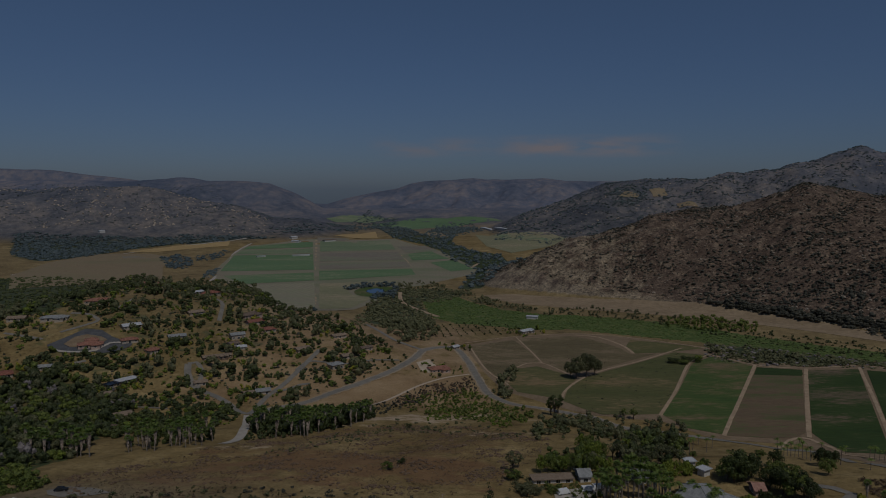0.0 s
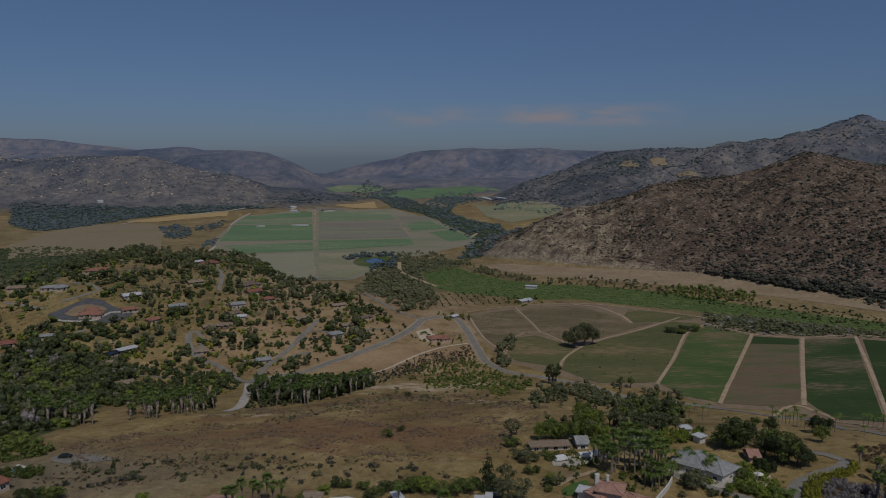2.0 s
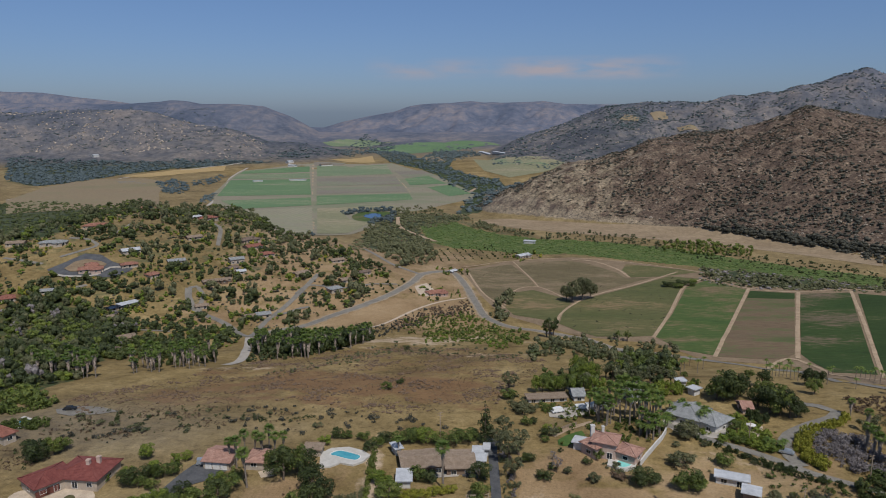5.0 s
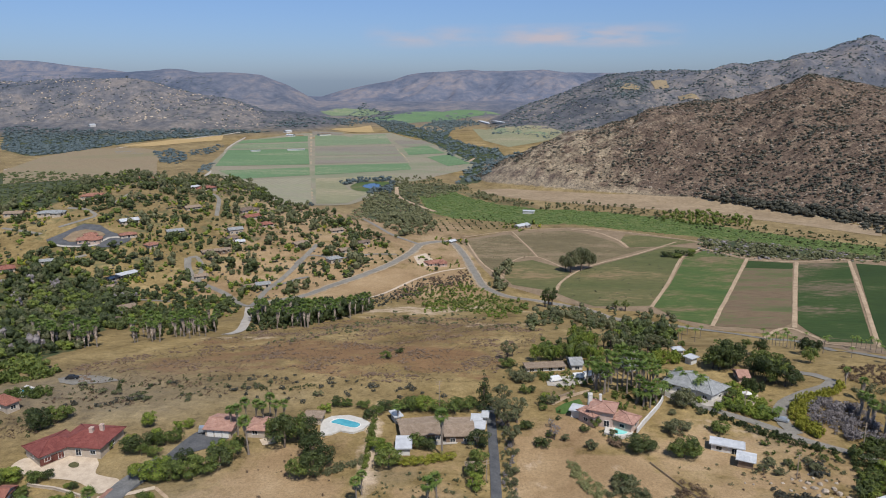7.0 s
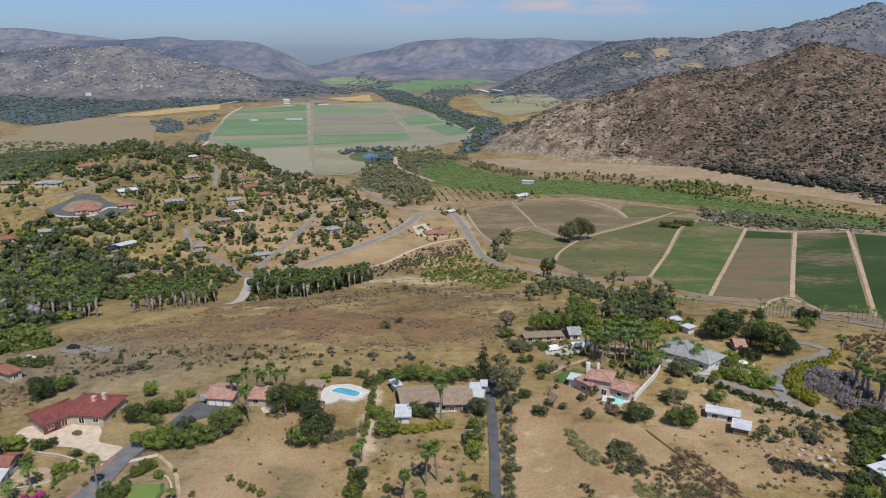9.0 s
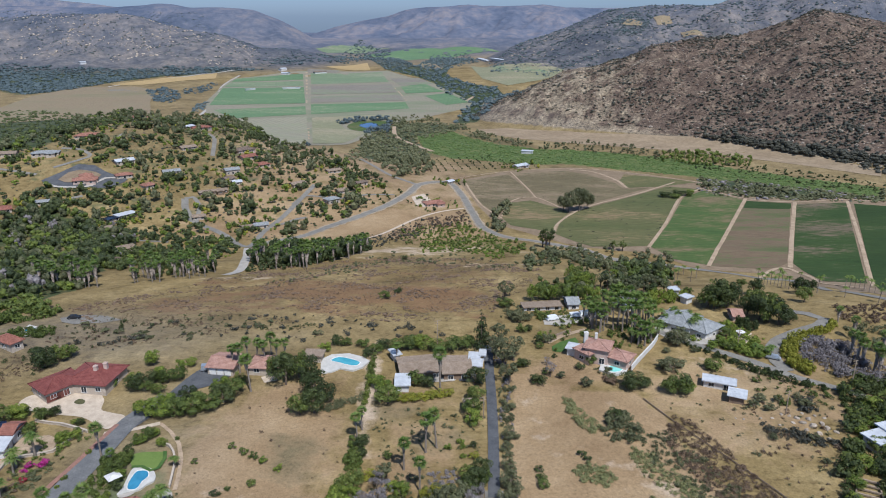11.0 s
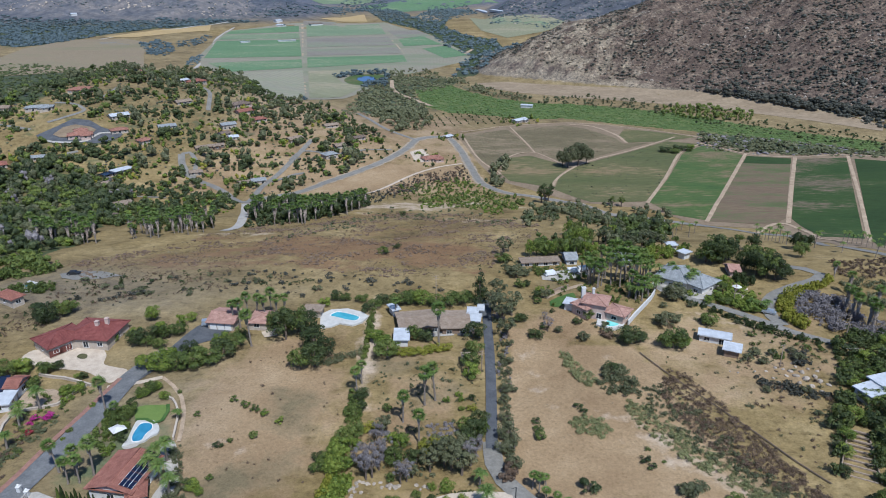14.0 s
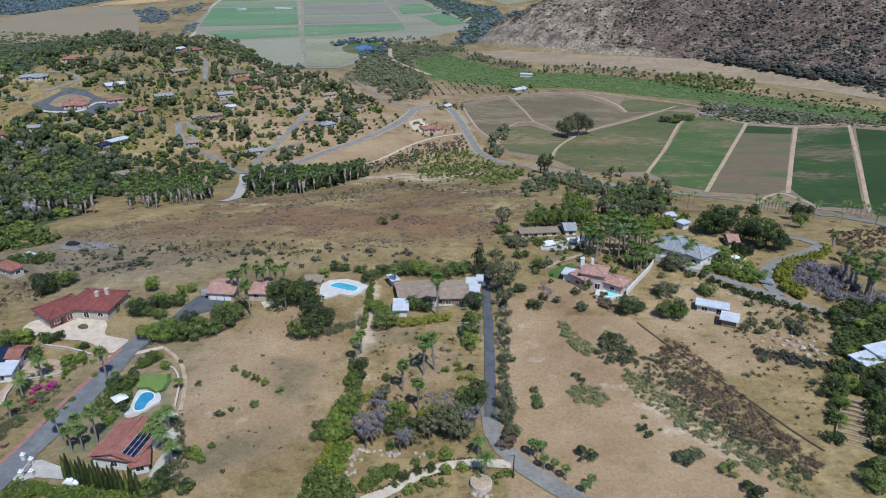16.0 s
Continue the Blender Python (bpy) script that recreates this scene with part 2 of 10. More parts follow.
    col = mix_node(n, l, soft("pale", 1.6), col, mix_node(n, l, mid.outputs[0], (0.34, 0.255, 0.17), (0.44, 0.345, 0.245)))
    col = mix_node(n, l, soft("rust", 2.6, streak), col, mix_node(n, l, mid.outputs[0], (0.118, 0.067, 0.034), (0.245, 0.150, 0.072)))
    col = mix_node(n, l, soft("dull", 1.8, crisp), col, mix_node(n, l, mid.outputs[0], (0.105, 0.080, 0.042), (0.195, 0.152, 0.082)))
    col = mix_node(n, l, soft("green", 1.3), col, turf)
    col = mix_node(n, l, soft("wood", 1.4), col, wood)
    col = mix_node(n, l, soft("spur", 0.4), col, spur)
    col = mix_node(n, l, soft("scrub", 1.0), col, scrub)
    stony = noise_node(n, l, 17, 5, 0.7)
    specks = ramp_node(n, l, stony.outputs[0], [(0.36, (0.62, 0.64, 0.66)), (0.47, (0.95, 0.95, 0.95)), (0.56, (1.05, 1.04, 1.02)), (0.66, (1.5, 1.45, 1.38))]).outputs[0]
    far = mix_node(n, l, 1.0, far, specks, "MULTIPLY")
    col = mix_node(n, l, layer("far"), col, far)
    # blue-grey aerial haze painted over the most distant ground
    col = mix_node(n, l, layer("haze_tint"), col, ramp_node(n, l, broad, [(0.40, (0.070, 0.090, 0.132)), (0.5, (0.116, 0.128, 0.168)), (0.62, (0.205, 0.184, 0.190))]).outputs[0])
    grain = ramp_node(n, l, fine.outputs[0], [(0.32, (0.74, 0.73, 0.71)), (0.5, (1.0, 1.0, 1.0)), (0.68, (1.18, 1.17, 1.15))]).outputs[0]
    col = mix_node(n, l, 1.0, col, grain, "MULTIPLY")
    grit = noise_node(n, l, 0.34, 3, 0.7)
    speck = ramp_node(n, l, grit.outputs[0], [(0.30, (0.66, 0.65, 0.63)), (0.43, (0.98, 0.98, 0.98)), (0.62, (1.06, 1.06, 1.06)), (0.74, (1.25, 1.24, 1.22))]).outputs[0]
    col = mix_node(n, l, 1.0, col, speck, "MULTIPLY")
    l.new(col, p.inputs["Base Color"])
    p.inputs["Roughness"].default_value = 0.95
    p.inputs["Specular IOR Level"].default_value = 0.15
    bump_node(n, l, p, mid.outputs[0], 0.6, 0.9)
    return mat


def crop(name, c1, c2, bare, thin, angle, row=1.6, patch=26.0):
    """A field of low crop in rows, with thin places where the soil shows."""
    mat = bpy.data.materials.new(name)
    n, l, p = nodes_of(mat)
    a = noise_node(n, l, patch, 7, 0.68, stretch=(0.3, 1.0, 1.0))
    b = noise_node(n, l, 1.6, 5, 0.75, stretch=(0.16, 1.0, 1.0))
    tc, mp, wv = n.new("ShaderNodeTexCoord"), n.new("ShaderNodeMapping"), n.new("ShaderNodeTexWave")
    mp.inputs["Rotation"].default_value = (0, 0, radians(angle))
    l.new(tc.outputs["Object"], mp.inputs[0])
    l.new(mp.outputs[0], wv.inputs["Vector"])
    wv.inputs["Scale"].default_value, wv.inputs["Distortion"].default_value, wv.inputs["Detail Scale"].default_value = 0.314 / row, 1.5, 0.4
    col = ramp_node(n, l, a.outputs[0], [(0.3, c1), (0.65, c2)]).outputs[0]
    col = mix_node(n, l, math_node(n, l, "MULTIPLY", wv.outputs[1], 0.25), col, tuple(0.55 * v for v in c1))
    worn = math_node(n, l, "ADD", a.outputs[0], math_node(n, l, "MULTIPLY", math_node(n, l, "SUBTRACT", b.outputs[0], 0.5), 0.75))
    w = ramp_node(n, l, worn, [(max(0.0, 0.68 - thin), (0, 0, 0)), (min(1.0, 0.80 - thin), (1, 1, 1))]).outputs[0]
    col = mix_node(n, l, w, col, bare)
    g = ramp_node(n, l, b.outputs[0], [(0.3, (0.72, 0.72, 0.72)), (0.7, (1.28, 1.28, 1.28))]).outputs[0]
    col = mix_node(n, l, 1.0, col, g, "MULTIPLY")
    l.new(col, p.inputs["Base Color"])
    p.inputs["Roughness"].default_value = 0.9
    p.inputs["Specular IOR Level"].default_value = 0.2
    bump_node(n, l, p, b.outputs[0], 0.5, 0.3)
    return mat


GROUND = ground_material()
ASPHALT = mottled("asphalt", (0.150, 0.138, 0.116), (0.210, 0.193, 0.163), 5.0, 0.9, 0.2, 0.15)
ASPHALT_ROAD = mottled("road_asphalt", (0.105, 0.104, 0.102), (0.155, 0.152, 0.146), 4.0, 0.85, 0.18, 0.15)
ASPHALT_DARK = mottled("sealed_asphalt", (0.060, 0.062, 0.066), (0.095, 0.096, 0.098), 4.0, 0.85, 0.2, 0.15)
CONCRETE = mottled("concrete", (0.29, 0.26, 0.22), (0.39, 0.355, 0.305), 3.0, 0.85, 0.12, 0.1)
PAVING = mottled("pale_paving", (0.38, 0.305, 0.225), (0.49, 0.400, 0.300), 2.0, 0.85, 0.12, 0.1)
DIRT_TRACK = mottled("dirt_track", (0.27, 0.195, 0.125), (0.38, 0.285, 0.19), 5.0, 0.95, 0.2, 0.3)
SAND_FLAT = mottled("river_terrace", (0.205, 0.150, 0.092), (0.272, 0.205, 0.130), 45.0, 0.95, 0.16, 0.3, stretch=(1, 2.2, 1))


# ---- the ground: one sheet to the horizon ----
def graded(spans):
    """Positions along an axis: (start, stop, step) spans end to end."""
    out = []
    for a, b, s in spans:
        out += list(np.arange(a, b, s))
    return np.array(out + [spans[-1][1]], float)


GX = graded([(-4400, -1600, 100), (-1600, -700, 20), (-700, -280, 10), (-280, 280, 3.5), (280, 700, 7), (700, 1600, 18), (1600, 4400, 100)])
GY = graded([(-600, 60, 60), (60, 440, 3.5), (440, 760, 5), (760, 1300, 8), (1300, 2800, 18), (2800, 4950, 36)])
XX, YY = np.meshgrid(GX, GY, indexing="ij")
ZZ = height(XX, YY)


def ground(x, y):
    """Height of the ground sheet itself (its triangles), at (x, y)."""
    i = int(np.clip(np.searchsorted(GX, x) - 1, 0, len(GX) - 2))
    j = int(np.clip(np.searchsorted(GY, y) - 1, 0, len(GY) - 2))
    u, v = (x - GX[i]) / (GX[i + 1] - GX[i]), (y - GY[j]) / (GY[j + 1] - GY[j])
    a, b, c, d = ZZ[i, j], ZZ[i + 1, j], ZZ[i + 1, j + 1], ZZ[i, j + 1]
    return float(a + (b - a) * u + (c - b) * v) if u >= v else float(a + (c - d) * u + (d - a) * v)


def inside(poly, x, y):
    """Which of the points (x, y) lie in the polygon."""
    hit = np.zeros(np.shape(x), bool)
    for (x0, y0), (x1, y1) in zip(poly, poly[1:] + poly[:1]):
        if y0 != y1:
            hit ^= ((y0 > y) != (y1 > y)) & (x < (x1 - x0) * (y - y0) / (y1 - y0) + x0)
    return hit


def blob(x, y, cx, cy, rx, ry, turn=0.0):
    c, s = math.cos(radians(turn)), math.sin(radians(turn))
    u, v = (x - cx) * c + (y - cy) * s, -(x - cx) * s + (y - cy) * c
    return np.exp(-((u / rx) ** 2 + (v / ry) ** 2))


RIVER_WOOD = [(-98.8, 881), (-69.0, 1109), (-14.7, 1109), (20.0, 1028), (65.3, 949), (129.2, 851), (148.8, 802), (198.6, 736), (269.7, 680), (331.2, 631), (407, 608), (385.5, 574), (335.3, 588), (273.1, 594), (246.2, 631), (264.0, 688), (166.0, 728), (78.8, 768), (47.8, 783), (-10.5, 773), (-43.8, 690), (-81.1, 718)]
GREEN_BELT = [(-28.2, 921), (18.2, 972), (43.4, 909), (73.6, 866), (125.2, 826), (159.5, 826), (214.7, 800), (269.7, 766), (313.2, 716), (361.7, 670), (415.2, 629), (391.4, 591), (363.0, 612), (319.7, 629), (279.9, 663), (232.4, 689), (181.4, 717), (137.6, 741), (93.6, 735), (58.3, 755), (14.5, 767), (-11.4, 799)]
TERRACE = [(58.9, 983), (100.3, 994), (181.9, 956), (258.5, 914), (327.6, 868), (360.4, 832), (394.1, 792), (419.1, 759), (441.6, 726), (458.0, 698), (443.6, 675), (424.7, 696), (392.6, 731), (358.3, 762), (311.8, 793), (263.7, 826), (213.1, 849), (166.1, 870), (106.7, 905), (57.1, 952)]
ORCHARD_DARK = [(-774, 1140), (-696, 1198), (-587, 1153), (-521, 1112), (-340.7, 666), (-346.1, 624), (-351.4, 596), (-409, 593)]
FAR_WOOD = [(-1211.4, 1948), (-1087.5, 1893), (-944.7, 1879), (-754.4, 1891), (-626.9, 1967), (-464.5, 1946), (-574.1, 1894), (-689.5, 1796), (-779.5, 1675), (-808.9, 1500), (-849.7, 1444), (-992.1, 1582)]
WILLOWS = [(-263.3, 2588), (-158.8, 2574), (-64.8, 2178), (-29.0, 2407), (48.1, 2612), (131.3, 2407), (40.4, 2189), (23.2, 1922), (72.3, 1689), (133.6, 1603), (133.6, 1076), (107.0, 1069), (71.8, 1060), (26.3, 1039), (58.1, 1300), (15.5, 1485), (-6.9, 1689), (-56.0, 1872), (-143.0, 2042)]
BRUSH_STRIP = [(258.5, 673), (302.4, 651), (352.1, 620), (393.2, 589), (382.3, 571), (353.5, 577), (307.5, 583), (268.8, 585), (239.4, 600), (239.8, 623)]
RIVER_BRUSH = [(-92.7, 921), (-65.0, 1026), (-32.0, 1050), (10.8, 1027), (45.0, 1039), (17.9, 952), (-12.9, 907), (-32.0, 920), (-19.8, 818), (-1.4, 719), (-44.3, 688), (-72.6, 686), (-96.4, 674), (-94.3, 773)]
NEAR_WOOD = [(-313.2, 429), (-296.6, 491), (-241.5, 478), (-203.6, 453), (-178.6, 351.4), (-167.8, 307.0), (-164.2, 260.2), (-196.8, 261.0)]
HILL_WOOD = [(-346.1, 624), (-256.0, 656), (-288.5, 1051), (-153.9, 626), (-153.4, 542), (-185.9, 491), (-238.5, 489), (-305.3, 508), (-357.6, 580)]
CLEARING = [(24.8, 198.9), (40.6, 188.2), (61.9, 187.9), (64.8, 162.5), (72.5, 133.5), (77.3, 114.6), (72.3, 99.3), (8.6, 100.0), (15.7, 115.3), (15.1, 138.4), (19.9, 175.6)]


STRIP = [(-21.5, 197.2), (14.4, 198.6), (13.9, 168.5), (12.9, 144.9), (-4.7, 140.5), (-19.1, 143.8)]
DRY_SLOPE = [(-151.5, 258.7), (-141.4, 281.8), (-115.4, 299.9), (-90.9, 349.7), (-52.8, 359.5), (-23.4, 387.5), (34.4, 362.8), (52.6, 318.2), (30.4, 265.2), (14.8, 238.5), (-15.3, 239.7), (-56.4, 252.8), (-104.8, 249.8), (-132.8, 238.9)]


def land_layers(x, y, z):
    m = (x + y - 1165) / 1.414
    out = {}
    n = ripple(x, y, 40, 0.9) * 0.25
    dry_field = blob(x, y, -69.4, 270.8, 120, 42, -8)
    out["bare"] = np.clip(0.6 * smooth(y, 420, 470) * (1 - smooth(y, 700, 780)) * smooth(x, -230, -170) * (1 - smooth(x, 20, 50)) + 0.25 * blob(x, y, 87.5, 159.6, 30, 24) + inside(CLEARING, x, y) * 0.85 + 0.6 * blob(x, y, 42, 205, 24, 14) + 0.75 * blob(x, y, -50.7, 143.8, 26, 34) + 0.55 * blob(x, y, -45.6, 175.9, 20, 40)
                          + 0.6 * blob(x, y, 96.2, 188.5, 45, 30) + 0.5 * blob(x, y, -5.0, 163.0, 18, 40) + 0.5 * blob(x, y, -41.2, 501, 60, 25)
                          + 0.7 * blob(x, y, 163.2, 688, 28, 40) + n * 0.6, 0, 1)
    out["rust"] = np.clip(0.30 * inside(DRY_SLOPE, x, y) + 0.22 * blob(x, y, -84.9, 274.8, 75, 22, -10) + 0.75 * blob(x, y, -0.2, 273.2, 14, 14) + 0.5 * blob(x, y, -39.7, 281.4, 34, 16), 0, 1)
    out["pale"] = np.clip(0.5 * blob(x, y, 4.5, 419.6, 60, 16) + 0.5 * blob(x, y, -26.7, 400.4, 45, 14) + 0.45 * blob(x, y, 22.0, 350.4, 40, 12) + 0.4 * blob(x, y, -57.1, 372.6, 40, 10) + 0.35 * blob(x, y, -86.1, 312.0, 40, 10) + 0.38 * blob(x, y, -53.8, 142.0, 9, 7) + 0.3 * blob(x, y, 28.0, 172.6, 5, 32) + 0.28 * blob(x, y, 49.0, 177.8, 20, 6, 30) + 0.55 * blob(x, y, 61.8, 130.5, 22, 5, -38)
                          + 0.55 * blob(x, y, 52.7, 147.1, 18, 4, -38) + 0.5 * blob(x, y, -22.3, 196.7, 3, 26) + 0.5 * blob(x, y, 100.3, 203.4, 26, 5, -20) + 0.5 * blob(x, y, -20.3, 175.0, 4, 40), 0, 1)
    out["dull"] = np.clip(0.30 * inside(STRIP, x, y) + 0.55 * blob(x, y, -38.7, 157.2, 14, 16) + 0.45 * blob(x, y, -40.4, 130.3, 16, 12) + 0.4 * blob(x, y, -53.4, 121.1, 14, 10) + 0.35 * blob(x, y, -71.2, 172.6, 10, 10) + 0.35 * blob(x, y, 76.3, 131.1, 12, 16) + 0.4 * blob(x, y, 103.0, 163.5, 18, 14) + 0.35 * blob(x, y, 103.4, 198.1, 20, 10) + 0.2 * blob(x, y, -121.3, 226.6, 26, 14) + 0.2 * blob(x, y, -140.0, 216.0, 26, 20) + 0.2 * blob(x, y, -93.3, 234.8, 24, 10) + 0.2 * blob(x, y, -80.1, 256.6, 26, 12) + 0.45 * blob(x, y, -89.4, 147.9, 14, 14) + 0.4 * blob(x, y, 39.7, 233.0, 20, 10) + n * 0.5, 0, 1)
    out["green"] = np.clip(inside(GREEN_BELT, x, y) * 0.95 + 0.55 * blob(x, y, -79.0, 139.5, 16, 26) + 0.45 * blob(x, y, 38.5, 433, 40, 18)
                           + 0.5 * smooth(y, 2100, 2500) * (1 - smooth(z - VALLEY, 4, 14)), 0, 1)
    out["wood"] = np.clip(inside(RIVER_WOOD, x, y) * 0.42 + 0.95 * (inside(FAR_WOOD, x, y) | inside(WILLOWS, x, y)) + 0.40 * (inside(BRUSH_STRIP, x, y) | inside(RIVER_BRUSH, x, y)) + inside(ORCHARD_DARK, x, y) * 0.9 + inside(NEAR_WOOD, x, y) * 0.62
                          + 0.35 * inside(HILL_WOOD, x, y) - 0.9 * inside(GREEN_BELT, x, y) + n * 0.4, 0, 1)
    az = np.degrees(np.arctan2(x, np.maximum(y, 1)))
    out["spur"] = smooth(mountain(x, y), 1, 8) * (y < 1900)
    out["scrub"] = smooth(mountain(x, y), 2, 14) * (y < 1900) * np.clip(0.42 + 0.5 * smooth(az, 11, 21) + 1.0 * n + 0.12 * ripple(x, y, 21, 1.3), 0, 1)
    # weight of the painted haze, growing with distance
    out["haze_tint"] = np.maximum(0.95 * smooth(y + 0.35 * np.abs(x), 1900, 3900) * smooth(z - VALLEY, 3, 40), 0.55 * smooth(y, 2000, 3400))
    # hazed slope tone: far hills, a trace over the valley, two greyer bench patches
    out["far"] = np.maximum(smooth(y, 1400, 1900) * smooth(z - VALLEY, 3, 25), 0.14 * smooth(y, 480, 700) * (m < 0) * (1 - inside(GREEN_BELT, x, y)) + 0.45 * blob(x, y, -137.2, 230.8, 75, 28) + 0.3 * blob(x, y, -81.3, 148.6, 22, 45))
    return out


def sheet_mesh(name, verts, faces, mats, smooth_faces=True):
    me = bpy.data.meshes.new(name)
    me.from_pydata(verts, [], faces)
    for m in mats:
        me.materials.append(m)
    if smooth_faces:
        me.polygons.foreach_set("use_smooth", [True] * len(me.polygons))
    me.update()
    return me


def build_ground():
    nx, ny = len(GX), len(GY)
    verts = np.stack([XX.ravel(), YY.ravel(), ZZ.ravel()], 1)
    k = np.arange(nx * ny).reshape(nx, ny)
    a, b, c, d = k[:-1, :-1].ravel(), k[1:, :-1].ravel(), k[1:, 1:].ravel(), k[:-1, 1:].ravel()
    faces = np.concatenate([np.stack([a, b, c], 1), np.stack([a, c, d], 1)])
    me = sheet_mesh("ground", verts.tolist(), faces.tolist(), [GROUND])
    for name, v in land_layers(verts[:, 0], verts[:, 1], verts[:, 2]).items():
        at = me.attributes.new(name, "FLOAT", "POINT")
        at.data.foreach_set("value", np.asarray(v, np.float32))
    return tagged(new("ground", me), "dry grass and bare soil valley ground with scrubby hills", "ground", kind="structure")


build_ground()


def drape(name, poly, mat, lift=0.12, step=5.0):
    """A polygon cut into a grid and laid over the ground."""
    bm = bmesh.new()
    bm.faces.new([bm.verts.new((x, y, 0)) for x, y in poly])
    for axis in (0, 1):
        lo, hi = min(p[axis] for p in poly), max(p[axis] for p in poly)
        for k in range(1, int((hi - lo) / step) + 1):
            no = (1, 0, 0) if axis == 0 else (0, 1, 0)
            bmesh.ops.bisect_plane(bm, geom=bm.verts[:] + bm.edges[:] + bm.faces[:], plane_co=tuple(v * (lo + k * step) for v in no), plane_no=no)
    bmesh.ops.triangulate(bm, faces=bm.faces[:])
    for v in bm.verts:
        v.co.z = max(ground(v.co.x, v.co.y), float(height(v.co.x, v.co.y))) + lift
    for f in bm.faces:
        if f.normal.z < 0:
            f.normal_flip()
        f.smooth = True
    me = bpy.data.meshes.new(name)
    bm.to_mesh(me)
    bm.free()
    me.materials.append(mat)
    return new(name, me)


def curve_points(pts, step=4.0):
    """A smooth line through the points, in steps of about step metres."""
    p = [Vector((a, b)) for a, b in pts]
    p = [2 * p[0] - p[1]] + p + [2 * p[-1] - p[-2]]
    out = []
    for i in range(1, len(p) - 2):
        n = max(1, int((p[i + 1] - p[i]).length / step))
        for k in range(n):
            t = k / n
            out.append(0.5 * (2 * p[i] + (p[i + 1] - p[i - 1]) * t + (2 * p[i - 1] - 5 * p[i] + 4 * p[i + 1] - p[i + 2]) * t * t
                              + (3 * p[i] - p[i - 1] - 3 * p[i + 1] + p[i + 2]) * t ** 3))
    return out + [p[-2]]


BUILT = []   # x, y, radius: where roads and houses stand


def ribbon(name, pts, width, mat, lift=0.18, step=4.0, wobble=0.0):
    """A road or track: a strip laid along a line on the ground, its crown a little higher than its edges."""
    line = curve_points(pts, step)
    verts, faces = [], []
    rng = random.Random(len(pts) * 7 + int(width * 10))
    BUILT.extend((q.x, q.y, width / 2 + 1.2) for q in line)
    for i, q in enumerate(line):
        d = (line[min(i + 1, len(line) - 1)] - line[max(i - 1, 0)]).normalized()
        side = Vector((d.y, -d.x))
        for k, s in enumerate((-0.5, -0.17, 0.17, 0.5)):
            w = width * s + (rng.uniform(-wobble, wobble) if k in (0, 3) else 0)
            r = q + side * w
            verts.append((r.x, r.y, max(ground(r.x, r.y), float(height(r.x, r.y))) + lift + (0.05 if k in (1, 2) else 0)))
        if i:
            for k in range(3):
                a = 4 * (i - 1) + k
                faces.append((a + 1, a, a + 4, a + 5))
    return new(name, sheet_mesh(name, verts, faces, [mat]))


# ---- fields, tracks and roads ----
SOIL = (0.20, 0.140, 0.092)
CROP_DEEP = crop("deep_green_crop", (0.021, 0.040, 0.011), (0.037, 0.060, 0.016), (0.130, 0.110, 0.062), -0.02, 86)
CROP_MIXED = crop("patchy_green_crop", (0.026, 0.050, 0.013), (0.046, 0.070, 0.019), (0.124, 0.093, 0.061), 0.15, 84)
CROP_BROWN = crop("ploughed_soil", (0.130, 0.092, 0.056), (0.162, 0.116, 0.072), (0.080, 0.092, 0.036), 0.18, 84)
CROP_LIGHT = crop("light_green_crop", (0.046, 0.084, 0.023), (0.085, 0.110, 0.033), (0.150, 0.112, 0.062), 0.15, 70)
CROP_OLIVE = crop("weedy_fallow", (0.076, 0.086, 0.031), (0.128, 0.116, 0.049), (0.190, 0.135, 0.072), 0.14, -25, patch=40)
CROP_RUST = crop("dry_brown_vines", (0.112, 0.092, 0.048), (0.172, 0.136, 0.074), (0.195, 0.146, 0.090), 0.16, 35, row=2.4)
# distant greens and soil are lightened and greyed to hold some haze
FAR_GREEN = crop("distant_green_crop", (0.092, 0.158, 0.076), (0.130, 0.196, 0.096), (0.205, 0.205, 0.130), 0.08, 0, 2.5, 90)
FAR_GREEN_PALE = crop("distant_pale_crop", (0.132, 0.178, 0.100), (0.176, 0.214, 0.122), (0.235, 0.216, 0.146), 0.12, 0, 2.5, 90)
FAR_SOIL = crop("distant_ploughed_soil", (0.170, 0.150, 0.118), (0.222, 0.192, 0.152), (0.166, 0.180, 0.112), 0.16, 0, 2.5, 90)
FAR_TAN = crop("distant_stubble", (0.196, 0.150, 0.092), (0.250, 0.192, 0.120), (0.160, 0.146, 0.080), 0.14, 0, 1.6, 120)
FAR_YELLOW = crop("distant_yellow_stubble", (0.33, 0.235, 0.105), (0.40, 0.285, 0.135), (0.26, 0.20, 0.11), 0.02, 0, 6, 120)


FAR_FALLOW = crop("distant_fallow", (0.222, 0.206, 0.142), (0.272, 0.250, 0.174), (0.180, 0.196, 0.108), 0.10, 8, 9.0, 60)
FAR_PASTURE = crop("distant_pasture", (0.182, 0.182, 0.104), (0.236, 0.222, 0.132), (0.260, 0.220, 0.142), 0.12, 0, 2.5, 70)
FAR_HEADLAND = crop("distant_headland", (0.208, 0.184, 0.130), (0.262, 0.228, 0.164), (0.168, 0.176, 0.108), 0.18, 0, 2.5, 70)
HEADLAND = mottled("field_headland", (0.165, 0.118, 0.072), (0.225, 0.165, 0.105), 9.0, 0.95, 0.2, 0.3)


def field(name, poly, mat, label, lift=0.2, step=6.0):
    return tagged(drape(name, poly, mat, lift, step), label, "field", kind="structure")


